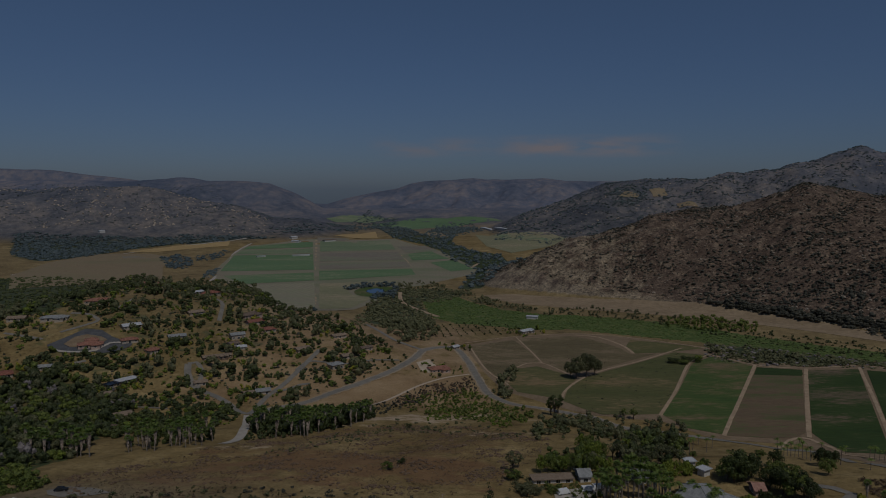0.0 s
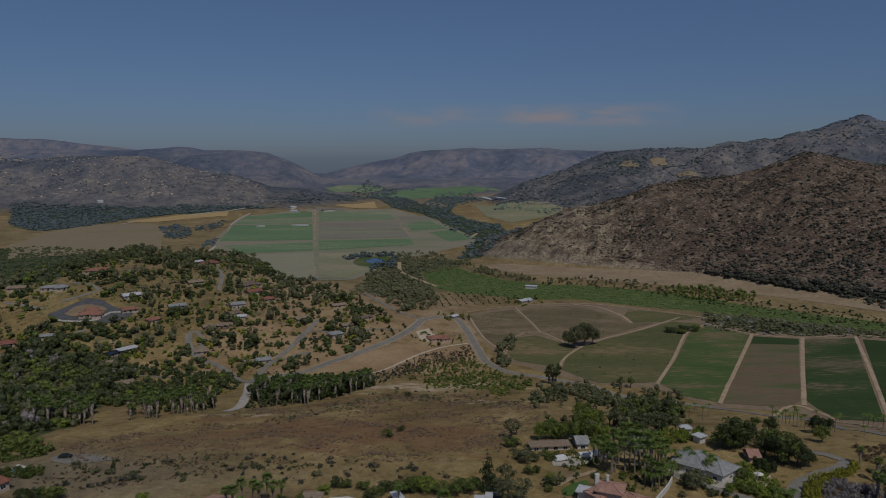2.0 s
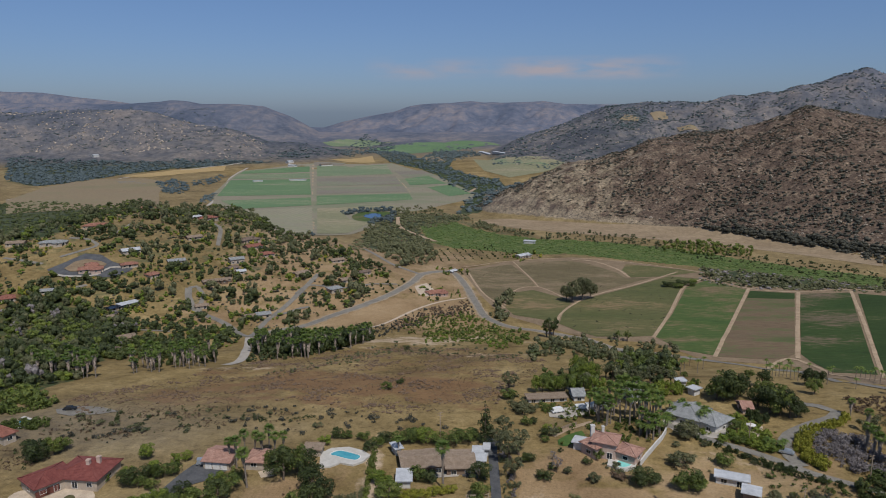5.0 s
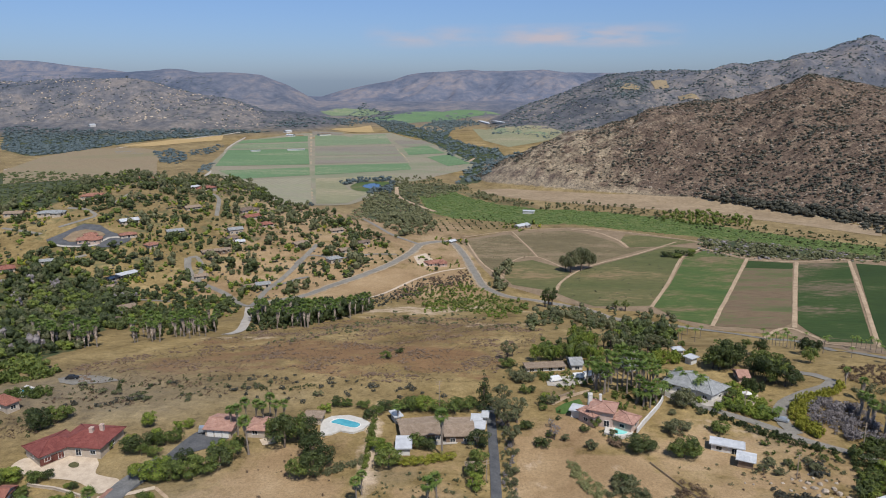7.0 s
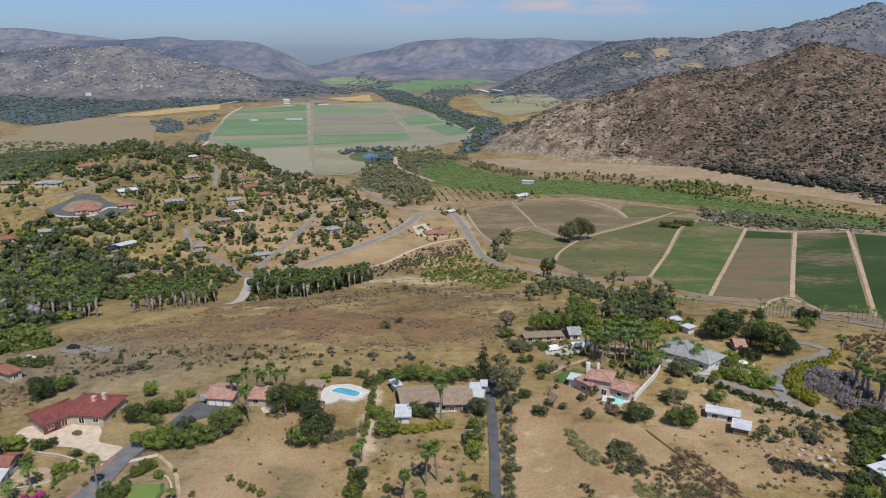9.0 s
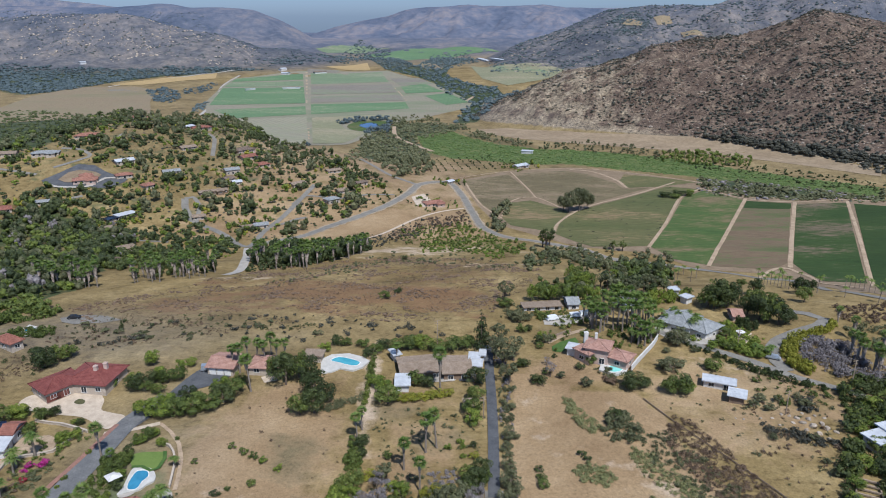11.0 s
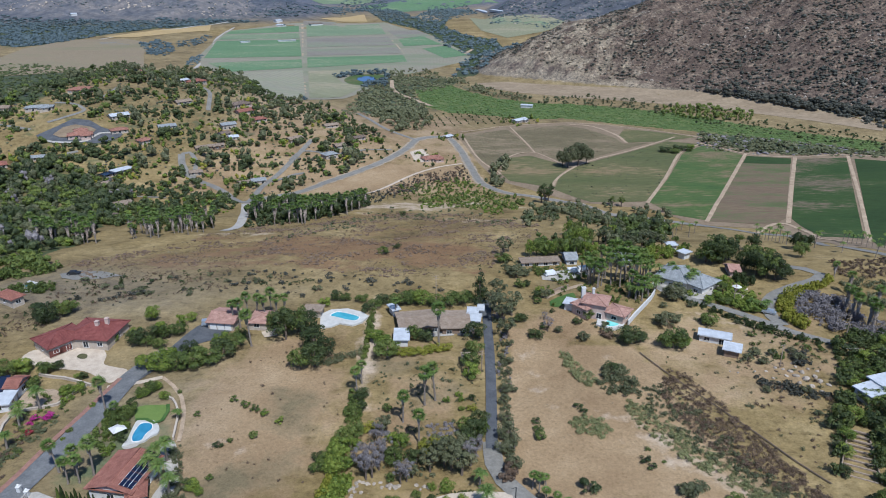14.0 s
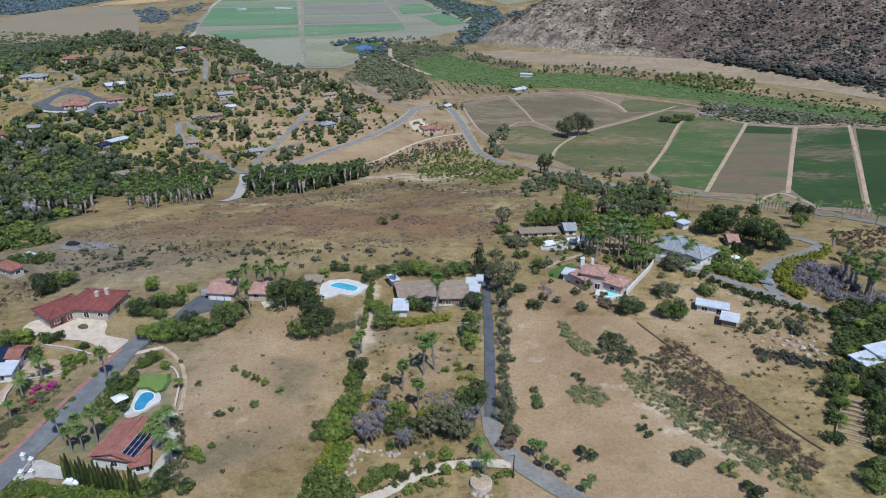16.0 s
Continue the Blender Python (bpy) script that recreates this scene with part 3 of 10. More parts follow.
field("farm_ground", [(19.4, 650), (72.5, 703), (140.6, 722), (194.9, 699), (254.8, 655), (274.9, 598), (321.3, 590), (361.3, 590), (421, 574), (195.9, 255.5), (193.6, 285.8), (210.1, 344.7), (213.5, 398.2), (165.4, 410), (143.1, 443), (102.4, 451), (71.5, 481), (45.1, 511), (34.7, 557)], HEADLAND, "brown headlands between crop fields", 0.12, 8)
field("crop_field", [(356.0, 570), (406, 552), (212.9, 265.9), (256.1, 373.7)], CROP_DEEP, "dark green row crop field", 0.3)
field("crop_field", [(305.7, 569), (351.4, 574), (255.5, 381.1), (228.0, 379.4), (229.1, 395.0), (230.4, 420)], CROP_MIXED, "deep green crop field with thin dry patches", 0.3)
field("crop_field", [(268.2, 580), (302.3, 571), (295.1, 556), (291.9, 552), (254.9, 556)], CROP_DEEP, "green strip of crop along the field end", 0.34)
field("crop_field", [(255.7, 558), (292.8, 552), (226.4, 420), (214.6, 411), (201.7, 411), (175.1, 416)], CROP_BROWN, "ploughed brown field with faint green rows", 0.3)
field("crop_field", [(244.0, 618), (266.4, 584), (173.7, 418), (155.8, 429), (148.2, 455), (177.7, 510), (216.5, 591)], CROP_LIGHT, "light green crop field with yellow patches", 0.3)
field("crop_field", [(137.3, 568), (173.2, 597), (215.1, 634), (241.7, 624), (213.5, 591), (176.0, 513), (146.2, 457), (106.8, 453), (86.6, 485), (94.4, 513), (108.6, 543)], CROP_OLIVE, "weedy olive fallow field", 0.3)
field("crop_field", [(63.8, 574), (80.5, 582), (104.9, 553), (106.8, 543), (92.6, 513), (84.5, 490), (55.7, 508), (51.0, 528)], CROP_OLIVE, "weedy olive fallow field", 0.3)
field("crop_field", [(22.5, 647), (70.9, 686), (81.4, 631), (84.5, 594), (65.6, 582), (47.3, 538), (37.5, 557), (33.0, 597)], CROP_RUST, "dry brown vineyard block", 0.3)
field("crop_field", [(74.1, 689), (131.6, 705), (151.7, 688), (170.6, 648), (172.8, 625), (197.8, 629), (138.9, 579), (105.9, 559), (88.1, 595), (84.6, 631)], CROP_RUST, "dry brown vineyard block", 0.3)
field("crop_field", [(189.1, 688), (212.0, 677), (251.2, 652), (209.8, 634), (177.6, 629), (176.3, 657)], CROP_OLIVE, "weedy olive fallow field", 0.3)
tagged(drape("river_terrace", TERRACE, SAND_FLAT, 0.25, 12), "bare tan river terrace of dry grass", "dry flat", kind="structure")

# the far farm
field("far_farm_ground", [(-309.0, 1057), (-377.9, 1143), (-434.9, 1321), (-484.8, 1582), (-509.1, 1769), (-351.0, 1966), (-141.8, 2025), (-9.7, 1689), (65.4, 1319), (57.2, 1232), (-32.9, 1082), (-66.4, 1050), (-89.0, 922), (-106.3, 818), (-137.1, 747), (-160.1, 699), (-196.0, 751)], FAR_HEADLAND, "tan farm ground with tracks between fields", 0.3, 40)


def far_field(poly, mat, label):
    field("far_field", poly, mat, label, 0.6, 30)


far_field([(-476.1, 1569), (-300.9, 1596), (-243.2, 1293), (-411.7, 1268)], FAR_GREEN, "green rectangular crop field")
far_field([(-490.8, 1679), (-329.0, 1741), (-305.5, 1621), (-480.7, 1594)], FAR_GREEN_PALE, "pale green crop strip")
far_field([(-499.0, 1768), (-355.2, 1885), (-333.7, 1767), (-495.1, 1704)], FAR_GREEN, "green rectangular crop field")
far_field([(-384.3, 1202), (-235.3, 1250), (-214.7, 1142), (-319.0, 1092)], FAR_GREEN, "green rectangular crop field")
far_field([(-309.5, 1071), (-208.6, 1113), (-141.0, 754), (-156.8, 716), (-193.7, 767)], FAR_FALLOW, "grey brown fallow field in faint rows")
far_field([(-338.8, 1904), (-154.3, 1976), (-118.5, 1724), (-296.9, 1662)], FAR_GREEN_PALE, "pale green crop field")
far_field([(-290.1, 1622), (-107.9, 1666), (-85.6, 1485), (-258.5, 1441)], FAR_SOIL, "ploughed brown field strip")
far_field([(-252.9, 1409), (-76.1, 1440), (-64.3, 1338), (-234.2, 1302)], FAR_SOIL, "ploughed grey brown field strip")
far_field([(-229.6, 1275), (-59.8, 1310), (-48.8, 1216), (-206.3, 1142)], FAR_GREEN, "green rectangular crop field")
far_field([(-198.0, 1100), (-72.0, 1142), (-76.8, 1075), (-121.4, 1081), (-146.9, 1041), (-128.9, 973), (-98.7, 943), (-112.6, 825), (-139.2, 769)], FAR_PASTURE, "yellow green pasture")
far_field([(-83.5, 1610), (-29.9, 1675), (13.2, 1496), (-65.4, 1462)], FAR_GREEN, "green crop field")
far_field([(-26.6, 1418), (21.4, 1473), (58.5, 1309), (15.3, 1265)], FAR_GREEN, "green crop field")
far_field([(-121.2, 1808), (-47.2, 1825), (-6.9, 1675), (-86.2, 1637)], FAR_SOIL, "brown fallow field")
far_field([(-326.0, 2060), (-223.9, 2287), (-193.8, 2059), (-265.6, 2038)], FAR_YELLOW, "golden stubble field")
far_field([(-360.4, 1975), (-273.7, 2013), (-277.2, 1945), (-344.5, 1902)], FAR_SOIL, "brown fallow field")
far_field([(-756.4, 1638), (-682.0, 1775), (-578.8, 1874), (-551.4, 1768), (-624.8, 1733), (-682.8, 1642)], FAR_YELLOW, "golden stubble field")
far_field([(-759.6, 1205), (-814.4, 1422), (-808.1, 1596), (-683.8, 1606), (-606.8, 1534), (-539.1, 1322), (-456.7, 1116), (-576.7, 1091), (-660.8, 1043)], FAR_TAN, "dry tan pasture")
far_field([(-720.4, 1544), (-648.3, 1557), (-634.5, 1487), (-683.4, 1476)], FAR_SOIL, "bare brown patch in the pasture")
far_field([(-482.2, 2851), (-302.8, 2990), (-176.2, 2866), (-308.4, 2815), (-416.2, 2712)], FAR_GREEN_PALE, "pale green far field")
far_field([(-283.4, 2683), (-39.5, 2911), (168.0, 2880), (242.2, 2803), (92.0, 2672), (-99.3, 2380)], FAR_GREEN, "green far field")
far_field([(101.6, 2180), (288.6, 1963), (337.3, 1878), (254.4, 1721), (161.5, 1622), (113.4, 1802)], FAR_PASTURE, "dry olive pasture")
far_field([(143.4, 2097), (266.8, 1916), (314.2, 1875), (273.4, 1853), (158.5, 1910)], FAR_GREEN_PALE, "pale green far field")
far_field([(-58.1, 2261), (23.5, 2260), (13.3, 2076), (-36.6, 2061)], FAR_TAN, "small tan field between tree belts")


def road(name, pts, width, mat, label, lift=0.25, wobble=0.0, category="road"):
    return tagged(ribbon(name, pts, width, mat, lift, 4.0, wobble), label, category, kind="structure")


VERGE = mottled("road_verge", (0.235, 0.185, 0.128), (0.315, 0.255, 0.180), 6.0, 0.95, 0.2, 0.3)
road("verge", [(-123.5, 427), (-114.1, 449), (-94.0, 464), (-78.5, 494), (-60.2, 519), (-40.2, 550), (-25.3, 585), (-16.3, 617), (1.9, 636), (12.5, 634), (21.7, 591), (28.2, 540), (35.3, 495), (49.7, 469), (73.3, 465), (94.7, 451), (113.4, 431), (139.3, 418)], 8.0, VERGE, "pale dusty verge of the valley road", 0.12, 0.8, "verge")
road("road", [(-197.1, 525), (-189.8, 505), (-175.5, 484), (-148.3, 461), (-123.5, 427), (-114.1, 449), (-94.0, 464), (-78.5, 494), (-60.2, 519), (-40.2, 550), (-25.3, 585), (-16.3, 617), (1.9, 636), (12.5, 634), (21.7, 591), (28.2, 540), (35.3, 495), (49.7, 469), (73.3, 465), (94.7, 451), (113.4, 431), (139.3, 418), (167.9, 407), (190.6, 386.8), (211.5, 374.8), (185.9, 291.7), (191.9, 263.2)], 5.2, ASPHALT, "grey two-lane valley road")
road("road", [(-123.5, 427), (-124.1, 474), (-116.3, 515), (-108.8, 559), (-105.2, 580)], 4.2, ASPHALT, "grey hillside lane")
road("lane", [(-78.6, 695), (-64.8, 670), (-46.0, 638), (-18.8, 615)], 4.5, ASPHALT, "grey lane through trees")
road("track", [(-52.8, 450), (-35.9, 485), (-18.2, 516), (1.6, 539), (21.3, 552)], 2.2, PAVING, "pale concrete farm track")
road("track", [(-385.1, 1137), (-419, 1322), (-492, 1624), (-511, 1840)], 6.0, CONCRETE, "pale farm road")
road("track", [(-358.5, 1953), (-237.2, 1276), (-141.4, 748)], 6.0, DIRT_TRACK, "tan dirt track between fields")
road("track", [(-63.1, 1010), (-54.4, 915), (-25.3, 845), (-5.6, 807)], 6.0, DIRT_TRACK, "tan dirt track", wobble=0.2)
road("track", [(-120.7, 1743), (-75.3, 1451), (-52.6, 1292), (-30.0, 1179), (23.7, 1225), (72.7, 1407)], 7.0, DIRT_TRACK, "tan dirt track", wobble=0.2)
road("track", [(-763, 1214), (-782, 1392), (-754, 1572), (-678, 1775), (-548, 1923)], 7.0, CONCRETE, "pale far valley road")
road("drive", [(-105.6, 322.5), (-105.0, 344.2), (-109.6, 371.2), (-122.0, 422)], 5.0, CONCRETE, "pale concrete culvert crossing")
def field_track(pts, w):
    road("field_track", pts, 0.6 * w, DIRT_TRACK, "tan dirt track between fields", 0.38, 0.12)


field_track([(355.7, 580), (301.4, 467), (254.5, 373.2)], 4.5)
field_track([(307.1, 574), (259.3, 481), (224.4, 412)], 5.0)
field_track([(270.5, 588), (216.7, 492), (173.2, 415)], 4.5)
field_track([(243.8, 624), (215.2, 593), (176.9, 513), (145.9, 453)], 4.0)
field_track([(242.8, 629), (270.5, 588), (307.1, 576), (357.9, 584), (401, 566)], 3.5)
field_track([(229.3, 652), (174.3, 601), (137.2, 572), (113.0, 546), (93.5, 513), (84.5, 485)], 3.5)
field_track([(24.0, 657), (35.5, 571), (50.7, 525)], 3.0)
field_track([(74.9, 698), (83.7, 624), (86.5, 591)], 2.5)
field_track([(51.3, 532), (63.2, 578), (85.8, 593), (104.9, 553)], 2.5)
field_track([(138.5, 710), (159.8, 699), (174.2, 662), (176.6, 629)], 5.0)
field_track([(21.3, 661), (72.3, 700), (139.5, 716), (199.2, 693), (253.0, 650)], 3.0)
field_track([(193.0, 386.1), (209.8, 407), (222.7, 410), (226.1, 389.3), (224.4, 373.0), (248.1, 363.5)], 4.5)
road("near_road", [(-82.7, 186.5), (-88.5, 174.2), (-89.8, 156.7), (-92.1, 140.7), (-94.6, 129.3), (-96.5, 118.7), (-98.2, 105.6)], 6.2, ASPHALT_ROAD, "grey asphalt residential road")
road("driveway", [(17.5, 220.3), (16.6, 195.9), (15.8, 175.4), (14.8, 158.4), (13.4, 138.5)], 3.0, ASPHALT_DARK, "narrow dark asphalt driveway", 0.3)
road("driveway", [(13.6, 141.2), (13.6, 133.1), (15.5, 127.0), (20.0, 120.5), (27.6, 113.1), (37.6, 104.0)], 4.6, ASPHALT, "pale grey lane bending below the houses")


# ---- plants ----
# first stops of the next three are darkened to deepen shade within crowns
LEAF_DARK = foliage("dark_leaves", (0.012, 0.020, 0.006), (0.044, 0.060, 0.017), (0.104, 0.120, 0.034), 0.18)
LEAF_MID = foliage("green_leaves", (0.026, 0.040, 0.009), (0.092, 0.122, 0.025), (0.190, 0.212, 0.045), 0.2)
LEAF_BRIGHT = foliage("bright_leaves", (0.045, 0.076, 0.011), (0.142, 0.188, 0.027), (0.262, 0.282, 0.046), 0.22)
LEAF_YELLOW = foliage("yellow_green_leaves", (0.112, 0.128, 0.015), (0.235, 0.232, 0.028), (0.350, 0.300, 0.045))
LEAF_GREY = foliage("grey_green_leaves", (0.055, 0.062, 0.030), (0.115, 0.120, 0.058), (0.200, 0.192, 0.096))
LEAF_DRY = foliage("dry_brown_scrub", (0.073, 0.047, 0.030), (0.139, 0.092, 0.058), (0.230, 0.156, 0.095), 0.1)
LEAF_BARE = foliage("bare_grey_twigs", (0.118, 0.102, 0.100), (0.185, 0.163, 0.158), (0.258, 0.232, 0.221), 0.05)
# distant leaves: pale and bluish, with aerial haze mixed into the colour
LEAF_FAR_HAZE = foliage("valley_trees", (0.058, 0.082, 0.094), (0.100, 0.130, 0.134), (0.150, 0.180, 0.168))
LEAF_CHAPARRAL = foliage("chaparral_leaves", (0.026, 0.027, 0.021), (0.054, 0.054, 0.040), (0.102, 0.095, 0.068), 0.1)
LEAF_STRAW = foliage("straw_tufts", (0.135, 0.102, 0.058), (0.195, 0.150, 0.088), (0.265, 0.21, 0.13), 0.1)
LEAF_REED = foliage("reed_leaves", (0.050, 0.090, 0.022), (0.092, 0.140, 0.036), (0.150, 0.192, 0.056))
LEAF_HILL = foliage("hillside_leaves", (0.024, 0.036, 0.015), (0.064, 0.080, 0.029), (0.135, 0.146, 0.052))
LEAF_CACTUS = foliage("cactus_pads", (0.118, 0.128, 0.049), (0.195, 0.196, 0.080), (0.313, 0.268, 0.117), 0.05)
FLOWER_PINK = foliage("magenta_flowers", (0.259, 0.015, 0.123), (0.410, 0.030, 0.209), (0.540, 0.060, 0.285))
FLOWER_RED = foliage("red_flowers", (0.173, 0.020, 0.028), (0.302, 0.030, 0.048), (0.389, 0.060, 0.067))
PALM_GREEN = foliage("palm_fronds", (0.059, 0.106, 0.022), (0.124, 0.181, 0.039), (0.219, 0.257, 0.068))
PALM_DEAD = foliage("dead_palm_skirt", (0.176, 0.135, 0.105), (0.277, 0.221, 0.175), (0.394, 0.324, 0.263), 0.05)
BARK = mottled("bark", (0.085, 0.062, 0.045), (0.155, 0.122, 0.092), 0.8, 0.9, 0.3, 0.6)
PALM_BARK = mottled("palm_bark", (0.155, 0.125, 0.098), (0.235, 0.198, 0.160), 0.5, 0.9, 0.3, 0.6)
LEAF = {"dark": LEAF_DARK, "mid": LEAF_MID, "bright": LEAF_BRIGHT, "yellow": LEAF_YELLOW, "grey": LEAF_GREY, "dry": LEAF_DRY, "bare": LEAF_BARE,
        "cactus": LEAF_CACTUS, "pink": FLOWER_PINK, "red": FLOWER_RED, "far": LEAF_FAR_HAZE}


def part(name, me, parent, label=""):
    """Links a mesh (or a bmesh with its material) as one part under a thing."""
    ob = new(name, me)
    ob.parent = parent
    if label:
        ob["label"] = label
    return ob


def leaf_quads(centres, normals, size, rng, aspect=0.6):
    """Small leaf sprays as three-cornered pieces, one at each centre: vertices (n, 3, 3)."""
    n = len(centres)
    nrm = normals + rng.normal(0, 0.36, (n, 3))
    nrm /= np.linalg.norm(nrm, axis=1, keepdims=True) + 1e-9
    ref = rng.normal(0, 1, (n, 3))
    a = np.cross(nrm, ref)
    a /= np.linalg.norm(a, axis=1, keepdims=True) + 1e-9
    b = np.cross(nrm, a)
    s = size * rng.uniform(0.6, 1.4, (n, 1))
    p = np.stack([-a * s, a * s * 0.75 - b * s * aspect, a * s * 0.55 + b * s * aspect], 1)
    return centres[:, None, :] + p


def crown_cloud(rng, lobes, count, leaf, aspect=0.6):
    """Leaves on and inside a set of rounded lobes (x, y, z, radius, squash)."""
    lobes = np.array(lobes, float)
    weight = lobes[:, 3] ** 2
    pick = rng.choice(len(lobes), count, p=weight / weight.sum())
    d = rng.normal(0, 1, (count, 3))
    d /= np.linalg.norm(d, axis=1, keepdims=True)
    d[:, 2] = np.where(d[:, 2] < -0.45, -d[:, 2], d[:, 2])
    r = lobes[pick, 3:4] * rng.uniform(0.55, 1.06, (count, 1)) ** 0.6
    off = d * r
    off[:, 2] *= lobes[pick, 4]
    return leaf_quads(lobes[pick, :3] + off, d, leaf, rng, aspect)


def quads_mesh(name, quads, mat):
    n, c = quads.shape[:2]
    me = bpy.data.meshes.new(name)
    me.vertices.add(c * n)
    me.vertices.foreach_set("co", quads.reshape(-1).astype(np.float32))
    me.loops.add(c * n)
    me.loops.foreach_set("vertex_index", np.arange(c * n, dtype=np.int32))
    me.polygons.add(n)
    me.polygons.foreach_set("loop_start", np.arange(0, c * n, c, dtype=np.int32))
    me.materials.append(mat)
    me.update(calc_edges=True)
    return me


def tube(bm, path, radii, sides=7):
    """A tapered limb along a path."""
    rings = []
    for i, p in enumerate(path):
        d = (Vector(path[min(i + 1, len(path) - 1)]) - Vector(path[max(i - 1, 0)])).normalized()
        u = d.cross(Vector((0.3, 1, 0.1))).normalized()
        v = d.cross(u)
        rings.append([bm.verts.new(Vector(p) + (u * math.cos(6.2832 * k / sides) + v * math.sin(6.2832 * k / sides)) * radii[i]) for k in range(sides)])
    for a, b in zip(rings, rings[1:]):
        for k in range(sides):
            bm.faces.new((a[k], a[(k + 1) % sides], b[(k + 1) % sides], b[k])).smooth = True
    bm.faces.new(rings[-1])
    return rings


def mesh_of(bm, name, mat):
    me = bpy.data.meshes.new(name)
    bmesh.ops.recalc_face_normals(bm, faces=bm.faces[:])
    bm.to_mesh(me)
    bm.free()
    me.materials.append(mat)
    return me


def tree_meshes(seed, height_m, radius, style, leaf, count, aspect=0.6):
    """Trunk and crown meshes of one tree, standing at the origin."""
    rng = np.random.default_rng(seed)
    lobes, bm = [], bmesh.new()
    if style == "spire":
        tube(bm, [(0, 0, -0.3), (0.02, 0, height_m * 0.3), (0, 0, height_m * 0.8)], [0.14, 0.10, 0.03], 6)
        wide = lambda f: radius * np.minimum(1.0, 0.55 + 2.2 * f) * (1 - f) ** 0.62
        body = []
        rings = [[(wide(f) * 0.86 * rng.uniform(0.85, 1.1) * math.cos(0.785 * k + 0.2 * j), wide(f) * 0.86 * rng.uniform(0.85, 1.1) * math.sin(0.785 * k + 0.2 * j), height_m * (0.04 + 0.94 * f)) for k in range(8)] for j, f in enumerate(np.linspace(0, 0.98, 10))]
        for lo, hi in zip(rings, rings[1:]):
            for k in range(8):
                body += [(lo[k], lo[(k + 1) % 8], hi[k]), (lo[(k + 1) % 8], hi[(k + 1) % 8], hi[k])]
        f, a = rng.uniform(0, 1, count) ** 1.25, rng.uniform(0, 6.283, count)
        r = wide(f) * rng.uniform(0.78, 1.08, count)
        out = np.stack([np.cos(a), np.sin(a), np.zeros(count)], 1)
        side = np.stack([-np.sin(a), np.cos(a), np.zeros(count)], 1) * (leaf * rng.uniform(0.5, 1.2, count))[:, None]
        base = out * r[:, None] + np.stack([f * 0, f * 0, height_m * (0.03 + 0.93 * f)], 1)
        tip = base + out * 0.05 + np.stack([f * 0, f * 0, leaf * rng.uniform(2.2, 4.5, count)], 1)
        return bm, np.concatenate([np.array(body), np.stack([base - side, base + side, tip], 1)])
    if style == "cone":
        for k in range(9):
            f = k / 8
            z = height_m * (0.16 + 0.80 * f)
            rr = radius * (1.02 - 0.86 * f)
            for j in range(3 if k < 7 else 1):
                a = rng.uniform(0, 6.28)
                q = rr * (0.45 if k < 7 else 0.0)
                lobes.append((q * math.cos(a), q * math.sin(a), z, rr * 0.66, 0.8))
        tube(bm, [(0, 0, -0.4), (0.05, 0, height_m * 0.4), (0, 0.05, height_m * 0.9)], [0.32, 0.22, 0.05])
    else:
        low = {"round": 0.20, "open": 0.40, "shrub": 0.12, "spread": 0.34}[style]
        n = {"round": 22, "open": 20, "shrub": 11, "spread": 24}[style]
        top = height_m * (1 - low) / 2
        for k in range(n):
            a, t = rng.uniform(0, 6.28), rng.uniform(-1, 1)
            spread = math.sqrt(max(0.0, 1 - (0.8 * t) ** 2)) * rng.uniform(0.35, 0.85)
            size = radius * rng.uniform(0.20, 0.44) * (0.72 if style == "open" else 1.0)
            lobes.append((radius * spread * math.cos(a), radius * spread * math.sin(a), height_m * low + top * (1 + 0.8 * t), size, 0.85))
        if style != "shrub":
            base = max(0.14, 0.035 * height_m)
            stem = tube(bm, [(0, 0, -0.4), (rng.uniform(-.2, .2), rng.uniform(-.2, .2), height_m * 0.25), (rng.uniform(-.4, .4), rng.uniform(-.4, .4), height_m * 0.6)], [base * 1.3, base, base * 0.6])
        else:
            stem = tube(bm, [(0, 0, -0.2), (0, 0.05, height_m * 0.4)], [0.10, 0.06], 5)
        for x, y, z, r, q in lobes[:6]:
            h0 = height_m * (0.05 if style == "shrub" else 0.3)
            limb = tube(bm, [(0, 0, h0), (x * 0.5, y * 0.5, (h0 + z) * 0.52), (x * 0.9, y * 0.9, z)], [0.035 * height_m * 0.6 + 0.03, 0.02 * height_m * 0.6 + 0.02, 0.03], 5)
            bm.faces.new((stem[1][0], limb[0][0], limb[0][1]))
    quads = crown_cloud(rng, lobes, count, leaf, aspect)
    return bm, quads


def tree_thing(name, seed, height_m, radius, style, tone, leaf, count):
    """A tree or shrub of two parts, at the origin."""
    bm, quads = tree_meshes(seed, height_m, radius, style, leaf, count, 0.12 if tone == "bare" else 0.6)
    root = new(name)
    part("trunk" if style != "shrub" else "stem", mesh_of(bm, name + "_wood", BARK), root)
    part("crown" if style != "shrub" else "leaves", quads_mesh(name + "_leaves", quads, LEAF[tone]), root)
    return root


PROTO = {}
TONES = {"mid": ("mid", "mid", "bright", "dark"), "dark": ("dark", "dark", "mid"), "bright": ("bright", "bright", "mid")}   # neighbours differ a little


